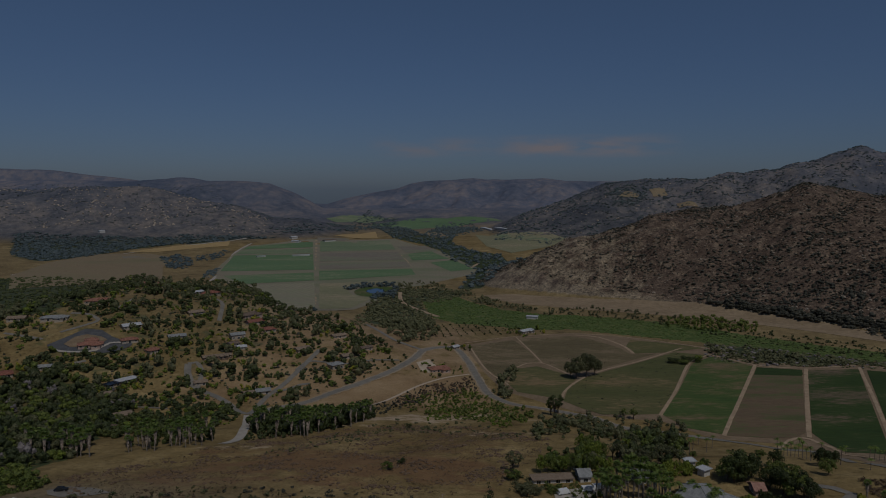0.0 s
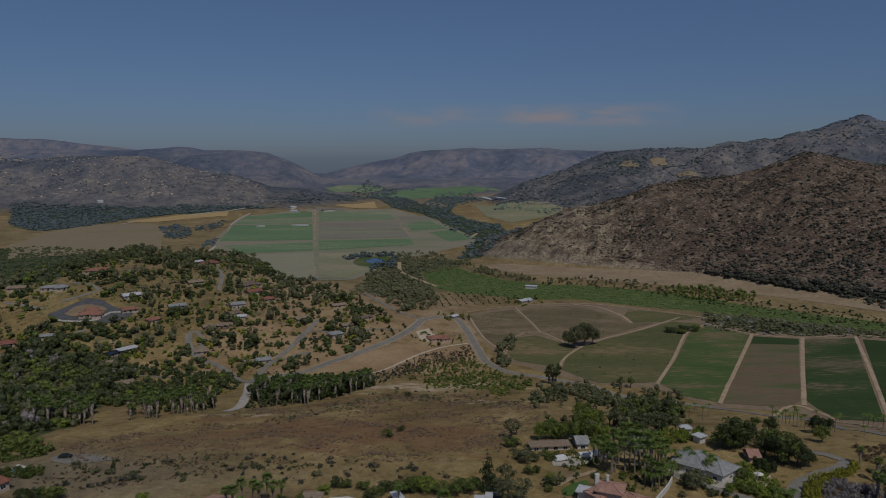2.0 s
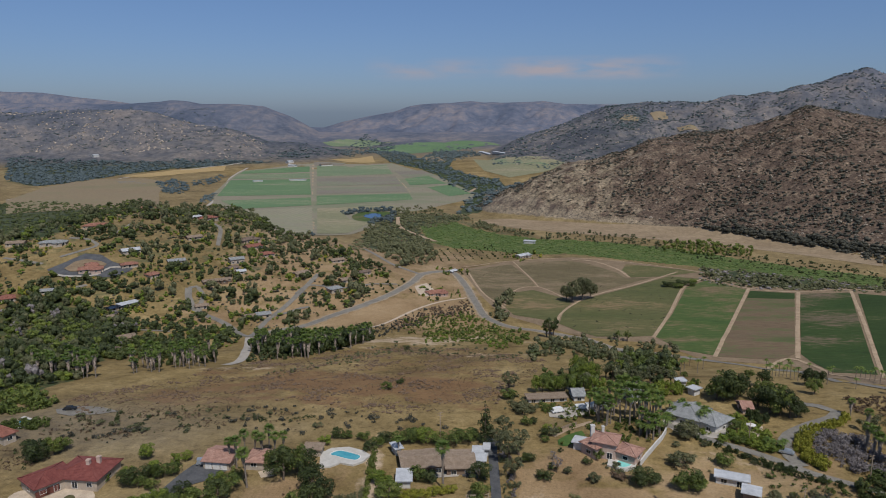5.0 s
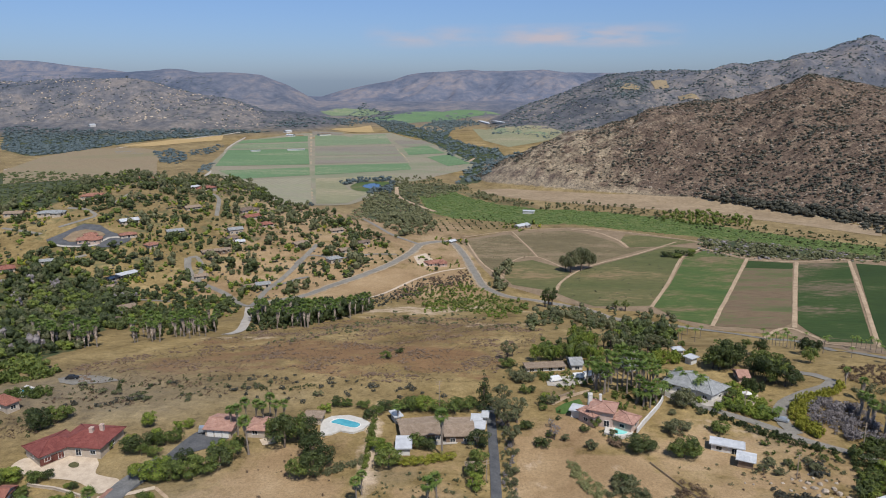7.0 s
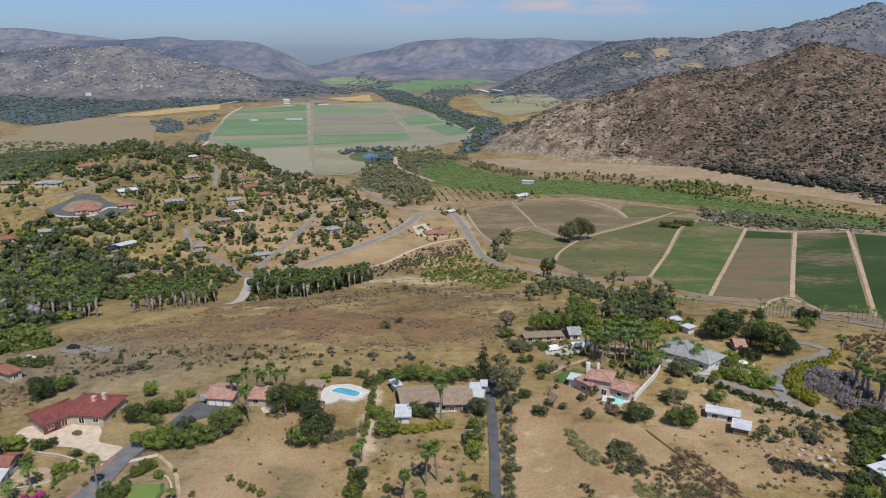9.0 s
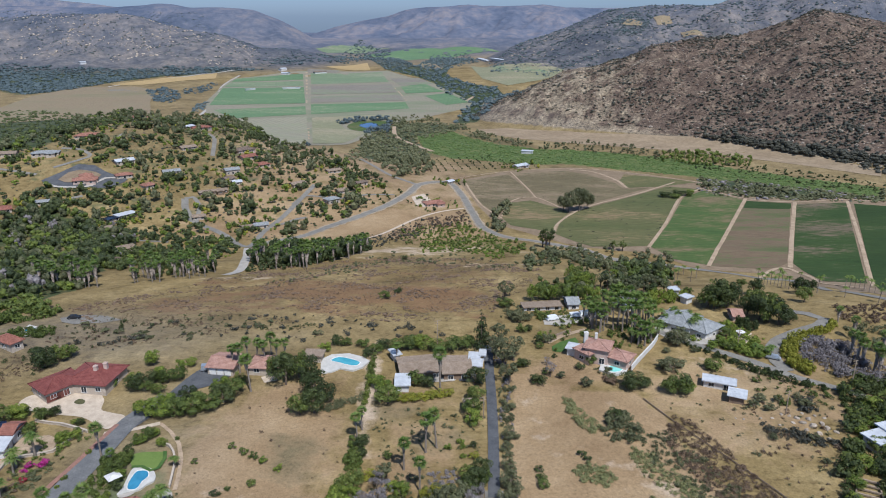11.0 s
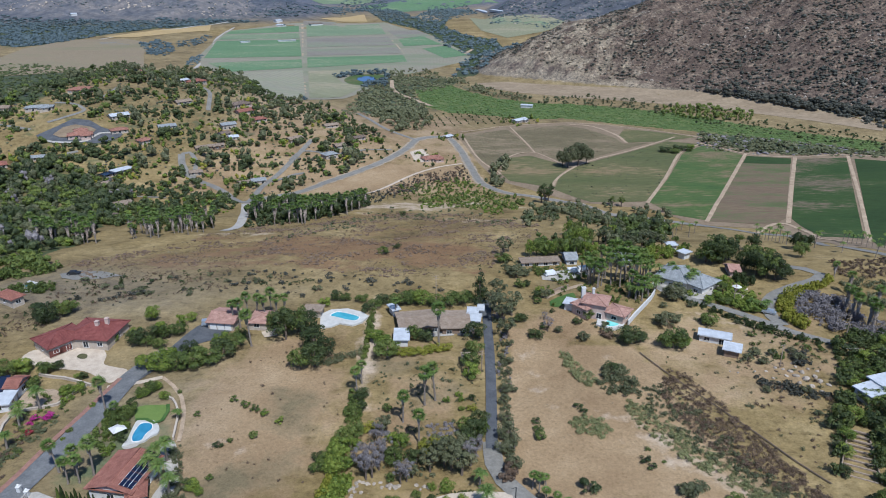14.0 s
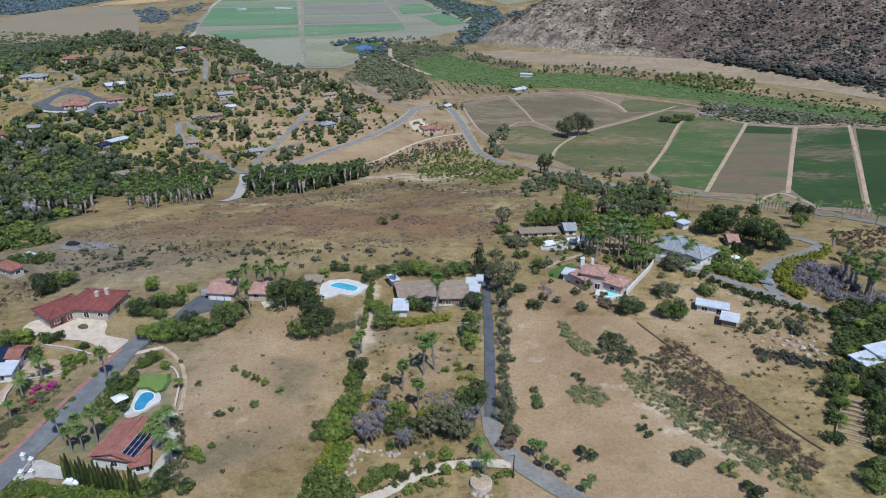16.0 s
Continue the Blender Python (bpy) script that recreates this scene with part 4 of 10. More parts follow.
def plant(kind, style, tone, x, y, radius, height_m, label, category, group=""):
    """Stands a plant of that style and tone at (x, y): the first of each variant is built, the others share its meshes."""
    rng = random.Random(int(x * 31 + y * 17))
    tone = rng.choice(TONES.get(tone, (tone,)))
    key = (kind, style, tone, rng.randrange(3))
    if key not in PROTO:
        r0, h0 = {"round": (4.0, 6.5), "open": (4.0, 9.5), "shrub": (1.5, 1.9), "cone": (2.8, 11.0), "spread": (6.0, 9.0), "spire": (0.85, 8.0)}[style]
        count = {"round": 2400, "open": 2100, "shrub": 760, "cone": 2000, "spread": 4400, "spire": 700}[style]
        leaf = {"round": 0.25, "open": 0.24, "shrub": 0.14, "cone": 0.23, "spread": 0.32, "spire": 0.10}[style]
        if tone == "bare":
            leaf = leaf * 1.5
        PROTO[key] = (tree_thing(kind, len(PROTO) * 13 + 5, h0, r0, style, tone, leaf, count), r0, h0, [False])
    proto, r0, h0, used = PROTO[key]
    m = pose(x, y, ground(x, y) - 0.05, 0, 0, rng.uniform(0, 360))
    ob = proto if not used[0] else copy_thing(proto, m)
    used[0] = True
    ob.matrix_basis = m
    ob.scale = (radius / r0, radius / r0, height_m / h0)
    return tagged(ob, label, category, group)


def palm_meshes(seed, tall, style):
    """Trunk, skirt of dead fronds, and crown of a palm at the origin."""
    rng = np.random.default_rng(seed)
    bm = bmesh.new()
    bend = rng.uniform(-0.5, 0.5, 2)
    path = [(bend[0] * f * f, bend[1] * f * f, tall * f - (0.3 if f == 0 else 0)) for f in (0, 0.15, 0.4, 0.7, 1.0)]
    thick = {"fan": 0.26, "feather": 0.34, "slim": 0.17, "skirt": 0.26}[style]
    tube(bm, path, [thick * 1.5, thick * 1.1, thick, thick * 0.9, thick * 0.95], 8)
    top = Vector(path[-1])
    quads, dead = [], []
    if style in ("fan", "skirt"):
        hang, girth = (2.6, 0.5) if style == "fan" else (6.2, 0.75)
        for k in range(34):
            a, e = k * 2.4 + rng.uniform(-.3, .3), rng.uniform(-0.7, 1.25)
            d = Vector((math.cos(a) * math.cos(e), math.sin(a) * math.cos(e), math.sin(e)))
            side = d.cross(Vector((0, 0, 1))).normalized()
            up = side.cross(d)
            hub = top + d * 0.95
            for j in range(7):
                s = (j - 3) / 3 * 1.15
                w = d * math.cos(s) + side * math.sin(s)
                n2 = side * math.cos(s) - d * math.sin(s)
                ln = 1.4 * rng.uniform(0.8, 1.1)
                tip = hub + w * ln + up * (-0.28 * rng.uniform(0.4, 1.4)) * (1.2 - e * 0.5)
                quads.append([hub, hub + w * ln * 0.5 + n2 * 0.11, tip, hub + w * ln * 0.5 - n2 * 0.11])
            quads.append([top, top + d * 0.45 + side * 0.03, hub, top + d * 0.45 - side * 0.03])
        for k in range(60 if style == "fan" else 130):
            a, f = rng.uniform(0, 6.28), rng.uniform(0, 1)
            d = Vector((math.cos(a), math.sin(a), 0))
            side = Vector((-d.y, d.x, 0))
            h = top + Vector((0, 0, 0.1 - hang * f))
            o = d * (0.22 + girth * (1 - 0.8 * f))
            dead.append([h, h + o * 0.9 + side * 0.22 - Vector((0, 0, 0.5)), h + o - Vector((0, 0, 1.25)), h + o * 0.9 - side * 0.22 - Vector((0, 0, 0.5))])
    else:
        fronds = 30 if style == "feather" else 18
        long = 3.0 if style == "feather" else 2.3
        for k in range(fronds):
            a, e = k * 2.4 + rng.uniform(-.2, .2), rng.uniform(-0.15, 1.25)
            d = Vector((math.cos(a), math.sin(a), 0))
            side = Vector((-d.y, d.x, 0))
            prev = top
            for j in range(9):
                f0 = (j + 1) / 9
                pt = top + d * (long * f0 * math.cos(e)) + Vector((0, 0, long * (f0 * math.sin(e) - 0.62 * f0 * f0)))
                wide = 0.62 * math.sin(3.1416 * min(1, f0 * 0.85 + 0.12)) ** 0.7
                for s in (-1, 1):
                    tip = pt + side * s * wide + d * 0.25 - Vector((0, 0, 0.22))
                    quads.append([prev, prev.lerp(pt, 0.6) + side * s * 0.05, tip, prev.lerp(pt, 0.25) + side * s * wide * 0.45 - Vector((0, 0, 0.06))])
                prev = pt
        for k in range(10):
            a = rng.uniform(0, 6.28)
            d = Vector((math.cos(a), math.sin(a), 0))
            side = Vector((-d.y, d.x, 0))
            dead.append([top, top + d * 0.3 + side * 0.12 - Vector((0, 0, 0.5)), top + d * 0.45 - Vector((0, 0, 1.1)), top + d * 0.3 - side * 0.12 - Vector((0, 0, 0.5))])
    return bm, np.array(quads, float).reshape(-1, 4, 3), np.array(dead, float).reshape(-1, 4, 3)


PALM_LABEL = {"fan": "tall fan palm with a grey skirt of dead fronds", "skirt": "fan palm with a long grey skirt of dead fronds", "feather": "feather palm with an arching green crown", "slim": "slim young palm with a thin grey trunk"}


def palm(style, x, y, tall, label="", group="palms"):
    rng = random.Random(int(x * 13 + y * 29))
    key = ("palm", style, rng.randrange(3))
    base = {"skirt": 10.0, "fan": 10.0, "feather": 7.0, "slim": 8.0}[style]
    if key not in PROTO:
        bm, quads, dead = palm_meshes(len(PROTO) * 7 + 3, base, style)
        root = new("palm_tree")
        part("trunk", mesh_of(bm, "palm_trunk", PALM_BARK), root)
        part("fronds", quads_mesh("palm_fronds", quads, PALM_GREEN), root)
        part("dead_skirt", quads_mesh("palm_skirt", dead, PALM_DEAD), root, "grey hanging dead fronds")
        PROTO[key] = (root, base, base, [False])
    proto, r0, h0, used = PROTO[key]
    m = pose(x, y, ground(x, y) - 0.05, rng.uniform(-3, 3), rng.uniform(-3, 3), rng.uniform(0, 360))
    ob = proto if not used[0] else copy_thing(proto, m)
    used[0] = True
    ob.matrix_basis = m
    s = tall / h0
    ob.scale = (0.36 + 0.64 * s, 0.36 + 0.64 * s, s)
    return tagged(ob, label or PALM_LABEL[style], "palm tree", group)


# plants past counting, joined by region
def clear_of_built(q):
    """Which places keep off roads and houses."""
    ok = np.ones(len(q), bool)
    for x, y, r in BUILT:
        ok &= (q[:, 0] - x) ** 2 + (q[:, 1] - y) ** 2 > r * r
    return ok


def scatter(poly, count, seed, gap=0.0, keep=None):
    """Seeded random places inside a polygon."""
    rng = np.random.default_rng(seed)
    xs, ys = [p[0] for p in poly], [p[1] for p in poly]
    out = np.zeros((0, 2))
    for _ in range(40):
        if len(out) >= count:
            break
        q = np.stack([rng.uniform(min(xs), max(xs), count * 3), rng.uniform(min(ys), max(ys), count * 3)], 1)
        q = q[inside(poly, q[:, 0], q[:, 1])]
        q = q[clear_of_built(q)]
        if keep is not None:
            q = q[keep(q[:, 0], q[:, 1], rng)]
        out = np.concatenate([out, q])
    return out[:count]


def dome(rng, cx, cy, cz, r, flat, full=True):
    """One rounded clump of leaves seen as a mass: a lumpy five-sided cap over a skirt."""
    a = np.arange(5) * 1.2566 + rng.uniform(0, 6.28)
    jit = lambda n: rng.uniform(0.78, 1.15, (n, 1))
    mid = np.stack([np.cos(a), np.sin(a), np.full(5, 0.35)], 1) * jit(5)
    low = np.stack([0.8 * np.cos(a + 0.6), 0.8 * np.sin(a + 0.6), np.full(5, -0.55)], 1) * jit(5)
    top = np.array([rng.uniform(-0.25, 0.25), rng.uniform(-0.25, 0.25), rng.uniform(0.85, 1.05)])
    tri = []
    for k in range(5):
        n = (k + 1) % 5
        tri += [(top, mid[k], mid[n]), (mid[k], low[k], mid[n])] + ([(mid[n], low[k], low[n])] if full else [])
    return np.array(tri) * (r, r, r * flat) + (cx, cy, cz)


def clump_kit(seed, count, leaf, flat=0.8, body=True):
    """A plant about one metre in radius for the joined masses: a few lumpy clumps with leaf sprays standing out of them."""
    rng = np.random.default_rng(seed)
    n = 1 if count < 24 else 3 if count < 80 else 5 if count < 170 else 6
    lobes = [(rng.uniform(-.5, .5), rng.uniform(-.5, .5), rng.uniform(0.35, 1.15), rng.uniform(0.34, 0.6), flat) for _ in range(n)]
    if n == 1:
        lobes = [(0, 0, 0.45, 0.95, flat)]
    if not body:
        lobes = [(rng.uniform(-.55, .55), rng.uniform(-.55, .55), rng.uniform(0.25, 1.1), rng.uniform(0.26, 0.5), flat) for _ in range(3 if count < 24 else 8)]
        return crown_cloud(rng, lobes, count if count > 24 else count // 2 + 2, leaf)
    hull = np.concatenate([dome(rng, x, y, z, 0.9 * r, f, n > 1) for x, y, z, r, f in lobes])
    fringe = crown_cloud(rng, lobes, max(3, int(count * (0.62 if n > 1 else 0.3))), leaf * (0.72 if n > 1 else 0.9))
    return np.concatenate([hull, fringe])


def mass(name, places, radii, tall, mat, label, category, count=26, leaf=0.34, seed=1, stems=False):
    """Many plants joined into one mesh: a seeded spread of sizes, each turned its own way."""
    if not len(places):
        return None
    rng = np.random.default_rng(seed)
    near = float(np.mean(places[:, 1])) < 275
    body = not near and category not in ("grass", "vines", "weeds")
    kits = [clump_kit(seed * 11 + k, int(count * (2.0 if near else 1.7)), leaf * (0.78 if near else 0.9), body=body) for k in range(4)]
    out = []
    z = np.array([ground(x, y) for x, y in places])
    for k in range(4):
        sel = np.arange(len(places)) % 4 == k
        if not sel.any():
            continue
        p, r = places[sel], rng.uniform(radii[0], radii[1], sel.sum()) * rng.choice([1.0, 1.0, 0.75, 1.3], sel.sum())
        h = r * rng.uniform(tall[0], tall[1], sel.sum())
        a = rng.uniform(0, 6.283, sel.sum())
        q = kits[k].reshape(1, -1, 3)
        c, s = np.cos(a)[:, None], np.sin(a)[:, None]
        X = (q[..., 0] * c - q[..., 1] * s) * r[:, None] + p[:, :1]
        Y = (q[..., 0] * s + q[..., 1] * c) * r[:, None] + p[:, 1:]
        Z = q[..., 2] * h[:, None] + z[sel][:, None] - 0.15 * r[:, None]
        out.append(np.stack([X, Y, Z], -1).reshape(-1, 3, 3))
    return tagged(new(name, quads_mesh(name, np.concatenate(out), mat)), label, category, kind="stuff")


# ---- buildings and yard builders ----
def tile_material(name, c1, c2, c3):
    return mottled(name, c1, c2, 1.6, 0.82, 0.28, 0.5, spread=0.06, c3=c3)


ROOF_RED = tile_material("red_clay_tiles", (0.125, 0.036, 0.030), (0.165, 0.050, 0.041), (0.205, 0.075, 0.060))
ROOF_SALMON = tile_material("salmon_clay_tiles", (0.25, 0.140, 0.105), (0.32, 0.185, 0.140), (0.40, 0.25, 0.195))
ROOF_RUST = tile_material("rust_clay_tiles", (0.175, 0.072, 0.050), (0.235, 0.098, 0.070), (0.29, 0.135, 0.095))
ROOF_ORANGE = tile_material("orange_clay_tiles", (0.20, 0.092, 0.064), (0.26, 0.125, 0.088), (0.32, 0.175, 0.13))
ROOF_TAN = tile_material("tan_shingles", (0.185, 0.135, 0.095), (0.235, 0.178, 0.128), (0.285, 0.225, 0.17))
ROOF_GREY = tile_material("grey_slates", (0.175, 0.18, 0.18), (0.235, 0.24, 0.235), (0.30, 0.305, 0.295))
ROOF_BROWN = tile_material("brown_shingles", (0.110, 0.078, 0.058), (0.155, 0.115, 0.088), (0.205, 0.16, 0.125))
ROOF_WHITE = mottled("white_roof_sheet", (0.370, 0.378, 0.387), (0.493, 0.502, 0.510), 2.5, 0.55, 0.06, 0.05)
STUCCO_WHITE = mottled("white_stucco", (0.46, 0.44, 0.41), (0.58, 0.56, 0.52), 1.5, 0.9, 0.06, 0.1)
STUCCO_CREAM = mottled("cream_stucco", (0.34, 0.28, 0.22), (0.44, 0.37, 0.29), 1.5, 0.9, 0.08, 0.1)
STUCCO_PINK = mottled("pink_stucco", (0.40, 0.29, 0.24), (0.50, 0.38, 0.31), 1.5, 0.9, 0.08, 0.1)
STUCCO_BROWN = mottled("brown_siding", (0.155, 0.105, 0.072), (0.21, 0.15, 0.105), 1.2, 0.85, 0.1, 0.1)
TRIM = mottled("pale_trim", (0.58, 0.55, 0.50), (0.70, 0.67, 0.62), 1.0, 0.7, 0.05, 0.05)
TIMBER = mottled("weathered_timber", (0.20, 0.15, 0.105), (0.32, 0.25, 0.185), 0.7, 0.85, 0.2, 0.3)
DARK_METAL = mottled("dark_metal", (0.030, 0.031, 0.033), (0.055, 0.056, 0.058), 0.5, 0.5, 0.1, 0.05, metal=0.6)
GARAGE = mottled("red_brown_door", (0.115, 0.040, 0.030), (0.150, 0.055, 0.042), 0.8, 0.6, 0.1, 0.1)
ROCK = mottled("granite_boulder", (0.235, 0.190, 0.145), (0.375, 0.315, 0.245), 0.9, 0.9, 0.2, 0.5, spread=0.2)
POOL_DECK = mottled("white_pool_deck", (0.391, 0.370, 0.328), (0.493, 0.470, 0.426), 2.0, 0.8, 0.08, 0.1)
LAWN = mottled("lawn", (0.040, 0.085, 0.018), (0.072, 0.120, 0.028), 2.2, 0.9, 0.2, 0.2)
PUTTING = mottled("putting_green", (0.105, 0.155, 0.035), (0.135, 0.185, 0.045), 4.0, 0.9, 0.08, 0.1)


def shiny(name, col, rough, metal=0.0, coat=0.0):
    mat = bpy.data.materials.new(name)
    n, l, p = nodes_of(mat)
    a = noise_node(n, l, 0.8, 3)
    c = ramp_node(n, l, a.outputs[0], [(0.3, tuple(0.88 * v for v in col)), (0.7, col)]).outputs[0]
    l.new(c, p.inputs["Base Color"])
    p.inputs["Roughness"].default_value, p.inputs["Metallic"].default_value, p.inputs["Coat Weight"].default_value = rough, metal, coat
    return mat


PANE = shiny("window_glass", (0.020, 0.026, 0.032), 0.06)
SOLAR = shiny("solar_cells", (0.012, 0.016, 0.034), 0.12)
CAR_SILVER = shiny("silver_car_paint", (0.42, 0.45, 0.48), 0.3, 0.5, 0.8)
CAR_WHITE = shiny("white_car_paint", (0.72, 0.72, 0.70), 0.35, 0.0, 0.6)
RUBBER = shiny("tyre_rubber", (0.018, 0.018, 0.018), 0.8)


def water(name, deep, pale):
    mat = bpy.data.materials.new(name)
    n, l, p = nodes_of(mat)
    a = noise_node(n, l, 3.0, 3)
    l.new(ramp_node(n, l, a.outputs[0], [(0.35, deep), (0.7, pale)]).outputs[0], p.inputs["Base Color"])
    p.inputs["Roughness"].default_value = 0.04
    bump_node(n, l, p, noise_node(n, l, 0.5, 3).outputs[0], 0.12, 0.05)
    return mat


POOL_BLUE = water("blue_pool_water", (0.050, 0.250, 0.310), (0.095, 0.350, 0.400))
POOL_AQUA = water("aqua_pool_water", (0.16, 0.50, 0.47), (0.26, 0.62, 0.57))
POOL_DEEP = water("deep_pool_water", (0.035, 0.17, 0.27), (0.06, 0.24, 0.36))
POND_BLUE = water("pond_water", (0.013, 0.030, 0.063), (0.021, 0.045, 0.090))


def box_into(bm, x0, x1, y0, y1, z0, z1):
    v = [bm.verts.new(p) for p in ((x0, y0, z0), (x1, y0, z0), (x1, y1, z0), (x0, y1, z0), (x0, y0, z1), (x1, y0, z1), (x1, y1, z1), (x0, y1, z1))]
    for f in ((0, 3, 2, 1), (4, 5, 6, 7), (0, 1, 5, 4), (1, 2, 6, 5), (2, 3, 7, 6), (3, 0, 4, 7)):
        bm.faces.new([v[k] for k in f])


def box_mesh(name, size, mat, low=0.0):
    """A block with softened edges, standing on z = low."""
    bm = bmesh.new()
    x, y, z = size
    box_into(bm, -x / 2, x / 2, -y / 2, y / 2, low, low + z)
    bmesh.ops.bevel(bm, geom=bm.edges[:], offset=min(0.03, 0.12 * min(size)), segments=1, affect="EDGES")
    return mesh_of(bm, name, mat)


def roof_mesh(L, W, h, pitch, kind, mat, over=0.7):
    """A hipped or gabled roof in stepped tile courses, with a fascia and a soffit; or a flat slab with a kerb."""
    bm = bmesh.new()
    a, b = L / 2 + over, W / 2 + over
    if kind == "flat":
        box_into(bm, -a, a, -b, b, h, h + 0.22)
        for x0, x1, y0, y1 in ((-a, a, -b, -b + 0.2), (-a, a, b - 0.2, b), (-a, -a + 0.2, -b + 0.2, b - 0.2), (a - 0.2, a, -b + 0.2, b - 0.2)):
            box_into(bm, x0, x1, y0, y1, h + 0.224, h + 0.36)
        return mesh_of(bm, "roof", mat)
    n = max(4, int(b / 0.5))
    hip = b if kind == "hip" and a > b else (a if kind == "hip" else 0.0)

    def ring(f, up):
        x, y, z = a - hip * f, b * (1 - f), h + b * pitch * f + up
        return [bm.verts.new((sx * x, sy * y, z)) for sx, sy in ((-1, -1), (1, -1), (1, 1), (-1, 1))]
    base = ring(0, 0.0)
    prev = base
    sides = (0, 1, 2, 3) if hip else (0, 2)
    for k in range(n):
        lo, hi = ring(k / n, 0.20 if k == 0 else 0.07), ring((k + 1) / n * 0.999, 0.01)
        for s in range(4):
            if s in sides or k == 0:
                bm.faces.new((prev[s], prev[(s + 1) % 4], lo[(s + 1) % 4], lo[s]))
        for s in sides:
            bm.faces.new((lo[s], lo[(s + 1) % 4], hi[(s + 1) % 4], hi[s]))
        prev = hi
    bm.faces.new(list(reversed(base)))
    return mesh_of(bm, "roof", mat)


def ridge_mesh(L, W, h, pitch, kind, mat, over=0.7):
    bm = bmesh.new()
    a, b = L / 2 + over, W / 2 + over
    z = h + b * pitch + 0.04
    e = max(0.05, a - b) if kind == "hip" else a
    tube(bm, [(-e, 0, z), (0, 0, z + 0.01), (e, 0, z)], [0.14] * 3, 6)
    if kind == "hip":
        for sx in (-1, 1):
            for sy in (-1, 1):
                tube(bm, [(sx * e, 0, z), (sx * (a + e) / 2, sy * b / 2, (z + h) / 2 + 0.08), (sx * a, sy * b, h + 0.2)], [0.12] * 3, 5)
    return mesh_of(bm, "ridge_cap", mat)


def wall_mesh(L, W, h, pitch, kind, mat, over=0.7):
    bm = bmesh.new()
    box_into(bm, -L / 2, L / 2, -W / 2, W / 2, -2.0, h)
    if kind == "gable":
        z = h + (W / 2 + over) * pitch - 0.12
        for sx in (-1, 1):
            x = sx * L / 2
            v = [bm.verts.new(p) for p in ((x, -W / 2, h), (x, W / 2, h), (x, 0, z), (x - sx * 0.25, -W / 2, h), (x - sx * 0.25, W / 2, h), (x - sx * 0.25, 0, z))]
            for f in ((0, 1, 2), (5, 4, 3), (0, 2, 5, 3), (1, 4, 5, 2)):
                bm.faces.new([v[k] for k in f])
    return mesh_of(bm, "wall", mat)


WINDOW_KIT = {}


def window(parent, m, wide, tall):
    """A framed window with a sill and two panes; m stands it on a wall, facing -y."""
    key = (round(wide, 1), round(tall, 1))
    if key not in WINDOW_KIT:
        bm = bmesh.new()
        w, t = wide / 2, tall
        for x0, x1, z0, z1 in ((-w - 0.1, -w, 0, t), (w, w + 0.1, 0, t), (-w - 0.1, w + 0.1, t, t + 0.1), (-w - 0.16, w + 0.16, -0.1, 0), (-0.03, 0.03, 0, t)):
            box_into(bm, x0, x1, -0.12, 0.02, z0, z1)
        fr = mesh_of(bm, "window", TRIM)
        bm = bmesh.new()
        box_into(bm, -w, -0.03, -0.06, 0.01, 0, t)
        box_into(bm, 0.03, w, -0.06, 0.01, 0, t)
        WINDOW_KIT[key] = (fr, mesh_of(bm, "pane", PANE))
    fr, pn = WINDOW_KIT[key]
    ob = part("window", fr, parent)
    ob.matrix_basis = m
    part("pane", pn, ob)
    return ob


SUNK = {"hillside_house": 0.6, "long_shed": 0.9, "cottage": 0.8, "long_house": 0.5, "grey_roofed_house": 0.8, "mobile_home": 0.3}   # metres each is sunk, so that its walls look lower from the camera


def house(name, label, wings, wall, roof, category="house", windows=True, group="", extra=None):
    """A house of one or more wings. A wing: x, y, heading, length, width, wall height, roof kind, roof pitch."""
    x0, y0 = wings[0][0], wings[0][1]
    z0 = max(ground(w[0], w[1]) for w in wings) - SUNK.get(name, 0.0)
    root = new(name)
    root.matrix_basis = pose(x0, y0, z0)
    for i, (x, y, turn, L, W, h, kind, pitch) in enumerate(wings):
        BUILT.extend((x + k * L * math.cos(radians(turn)), y + k * L * math.sin(radians(turn)), W * 0.5 + 2.0) for k in (-0.35, 0, 0.35))
        m = pose(x - x0, y - y0, 0.003 * i, 0, 0, turn)
        part("wall", wall_mesh(L, W, h, pitch, kind, wall), root).matrix_basis = m
        ro = part("roof", roof_mesh(L, W, h, pitch, kind, roof), root)
        ro.matrix_basis = m
        if kind != "flat":
            part("ridge_cap", ridge_mesh(L, W, h, pitch, kind, roof), ro)
        if windows:
            n = max(1, int(L / 3.6))
            for k in range(n):
                u = (k + 0.5) / n * L - L / 2
                tall = 2.0 if k % 3 == 1 else 1.2
                for s in (0, 180):
                    window(root, m @ pose(0, 0, 0, 0, 0, s) @ pose(u, -W / 2 - 0.01, 0.25 if tall > 1.5 else 0.95), 1.6, tall)
            for s in (90, -90):
                window(root, m @ pose(0, 0, 0, 0, 0, s) @ pose(0, -L / 2 - 0.01, 0.95), 1.5, 1.2)
    if extra:
        extra(root)
    return tagged(root, label, category, group)


def add_chimney(root, x, y, z, tall, wide=0.9, mat=None):
    x0, y0, z0 = root.matrix_basis.translation
    bm = bmesh.new()
    w = wide / 2
    box_into(bm, -w, w, -w, w, z, z + tall)
    box_into(bm, -w - 0.1, w + 0.1, -w - 0.1, w + 0.1, z + tall + 0.003, z + tall + 0.2)
    box_into(bm, -w * 0.5, w * 0.5, -w * 0.5, w * 0.5, z + tall + 0.203, z + tall + 0.45)
    part("chimney", mesh_of(bm, "chimney", mat or STUCCO_WHITE), root).matrix_basis = pose(x - x0, y - y0, 0)


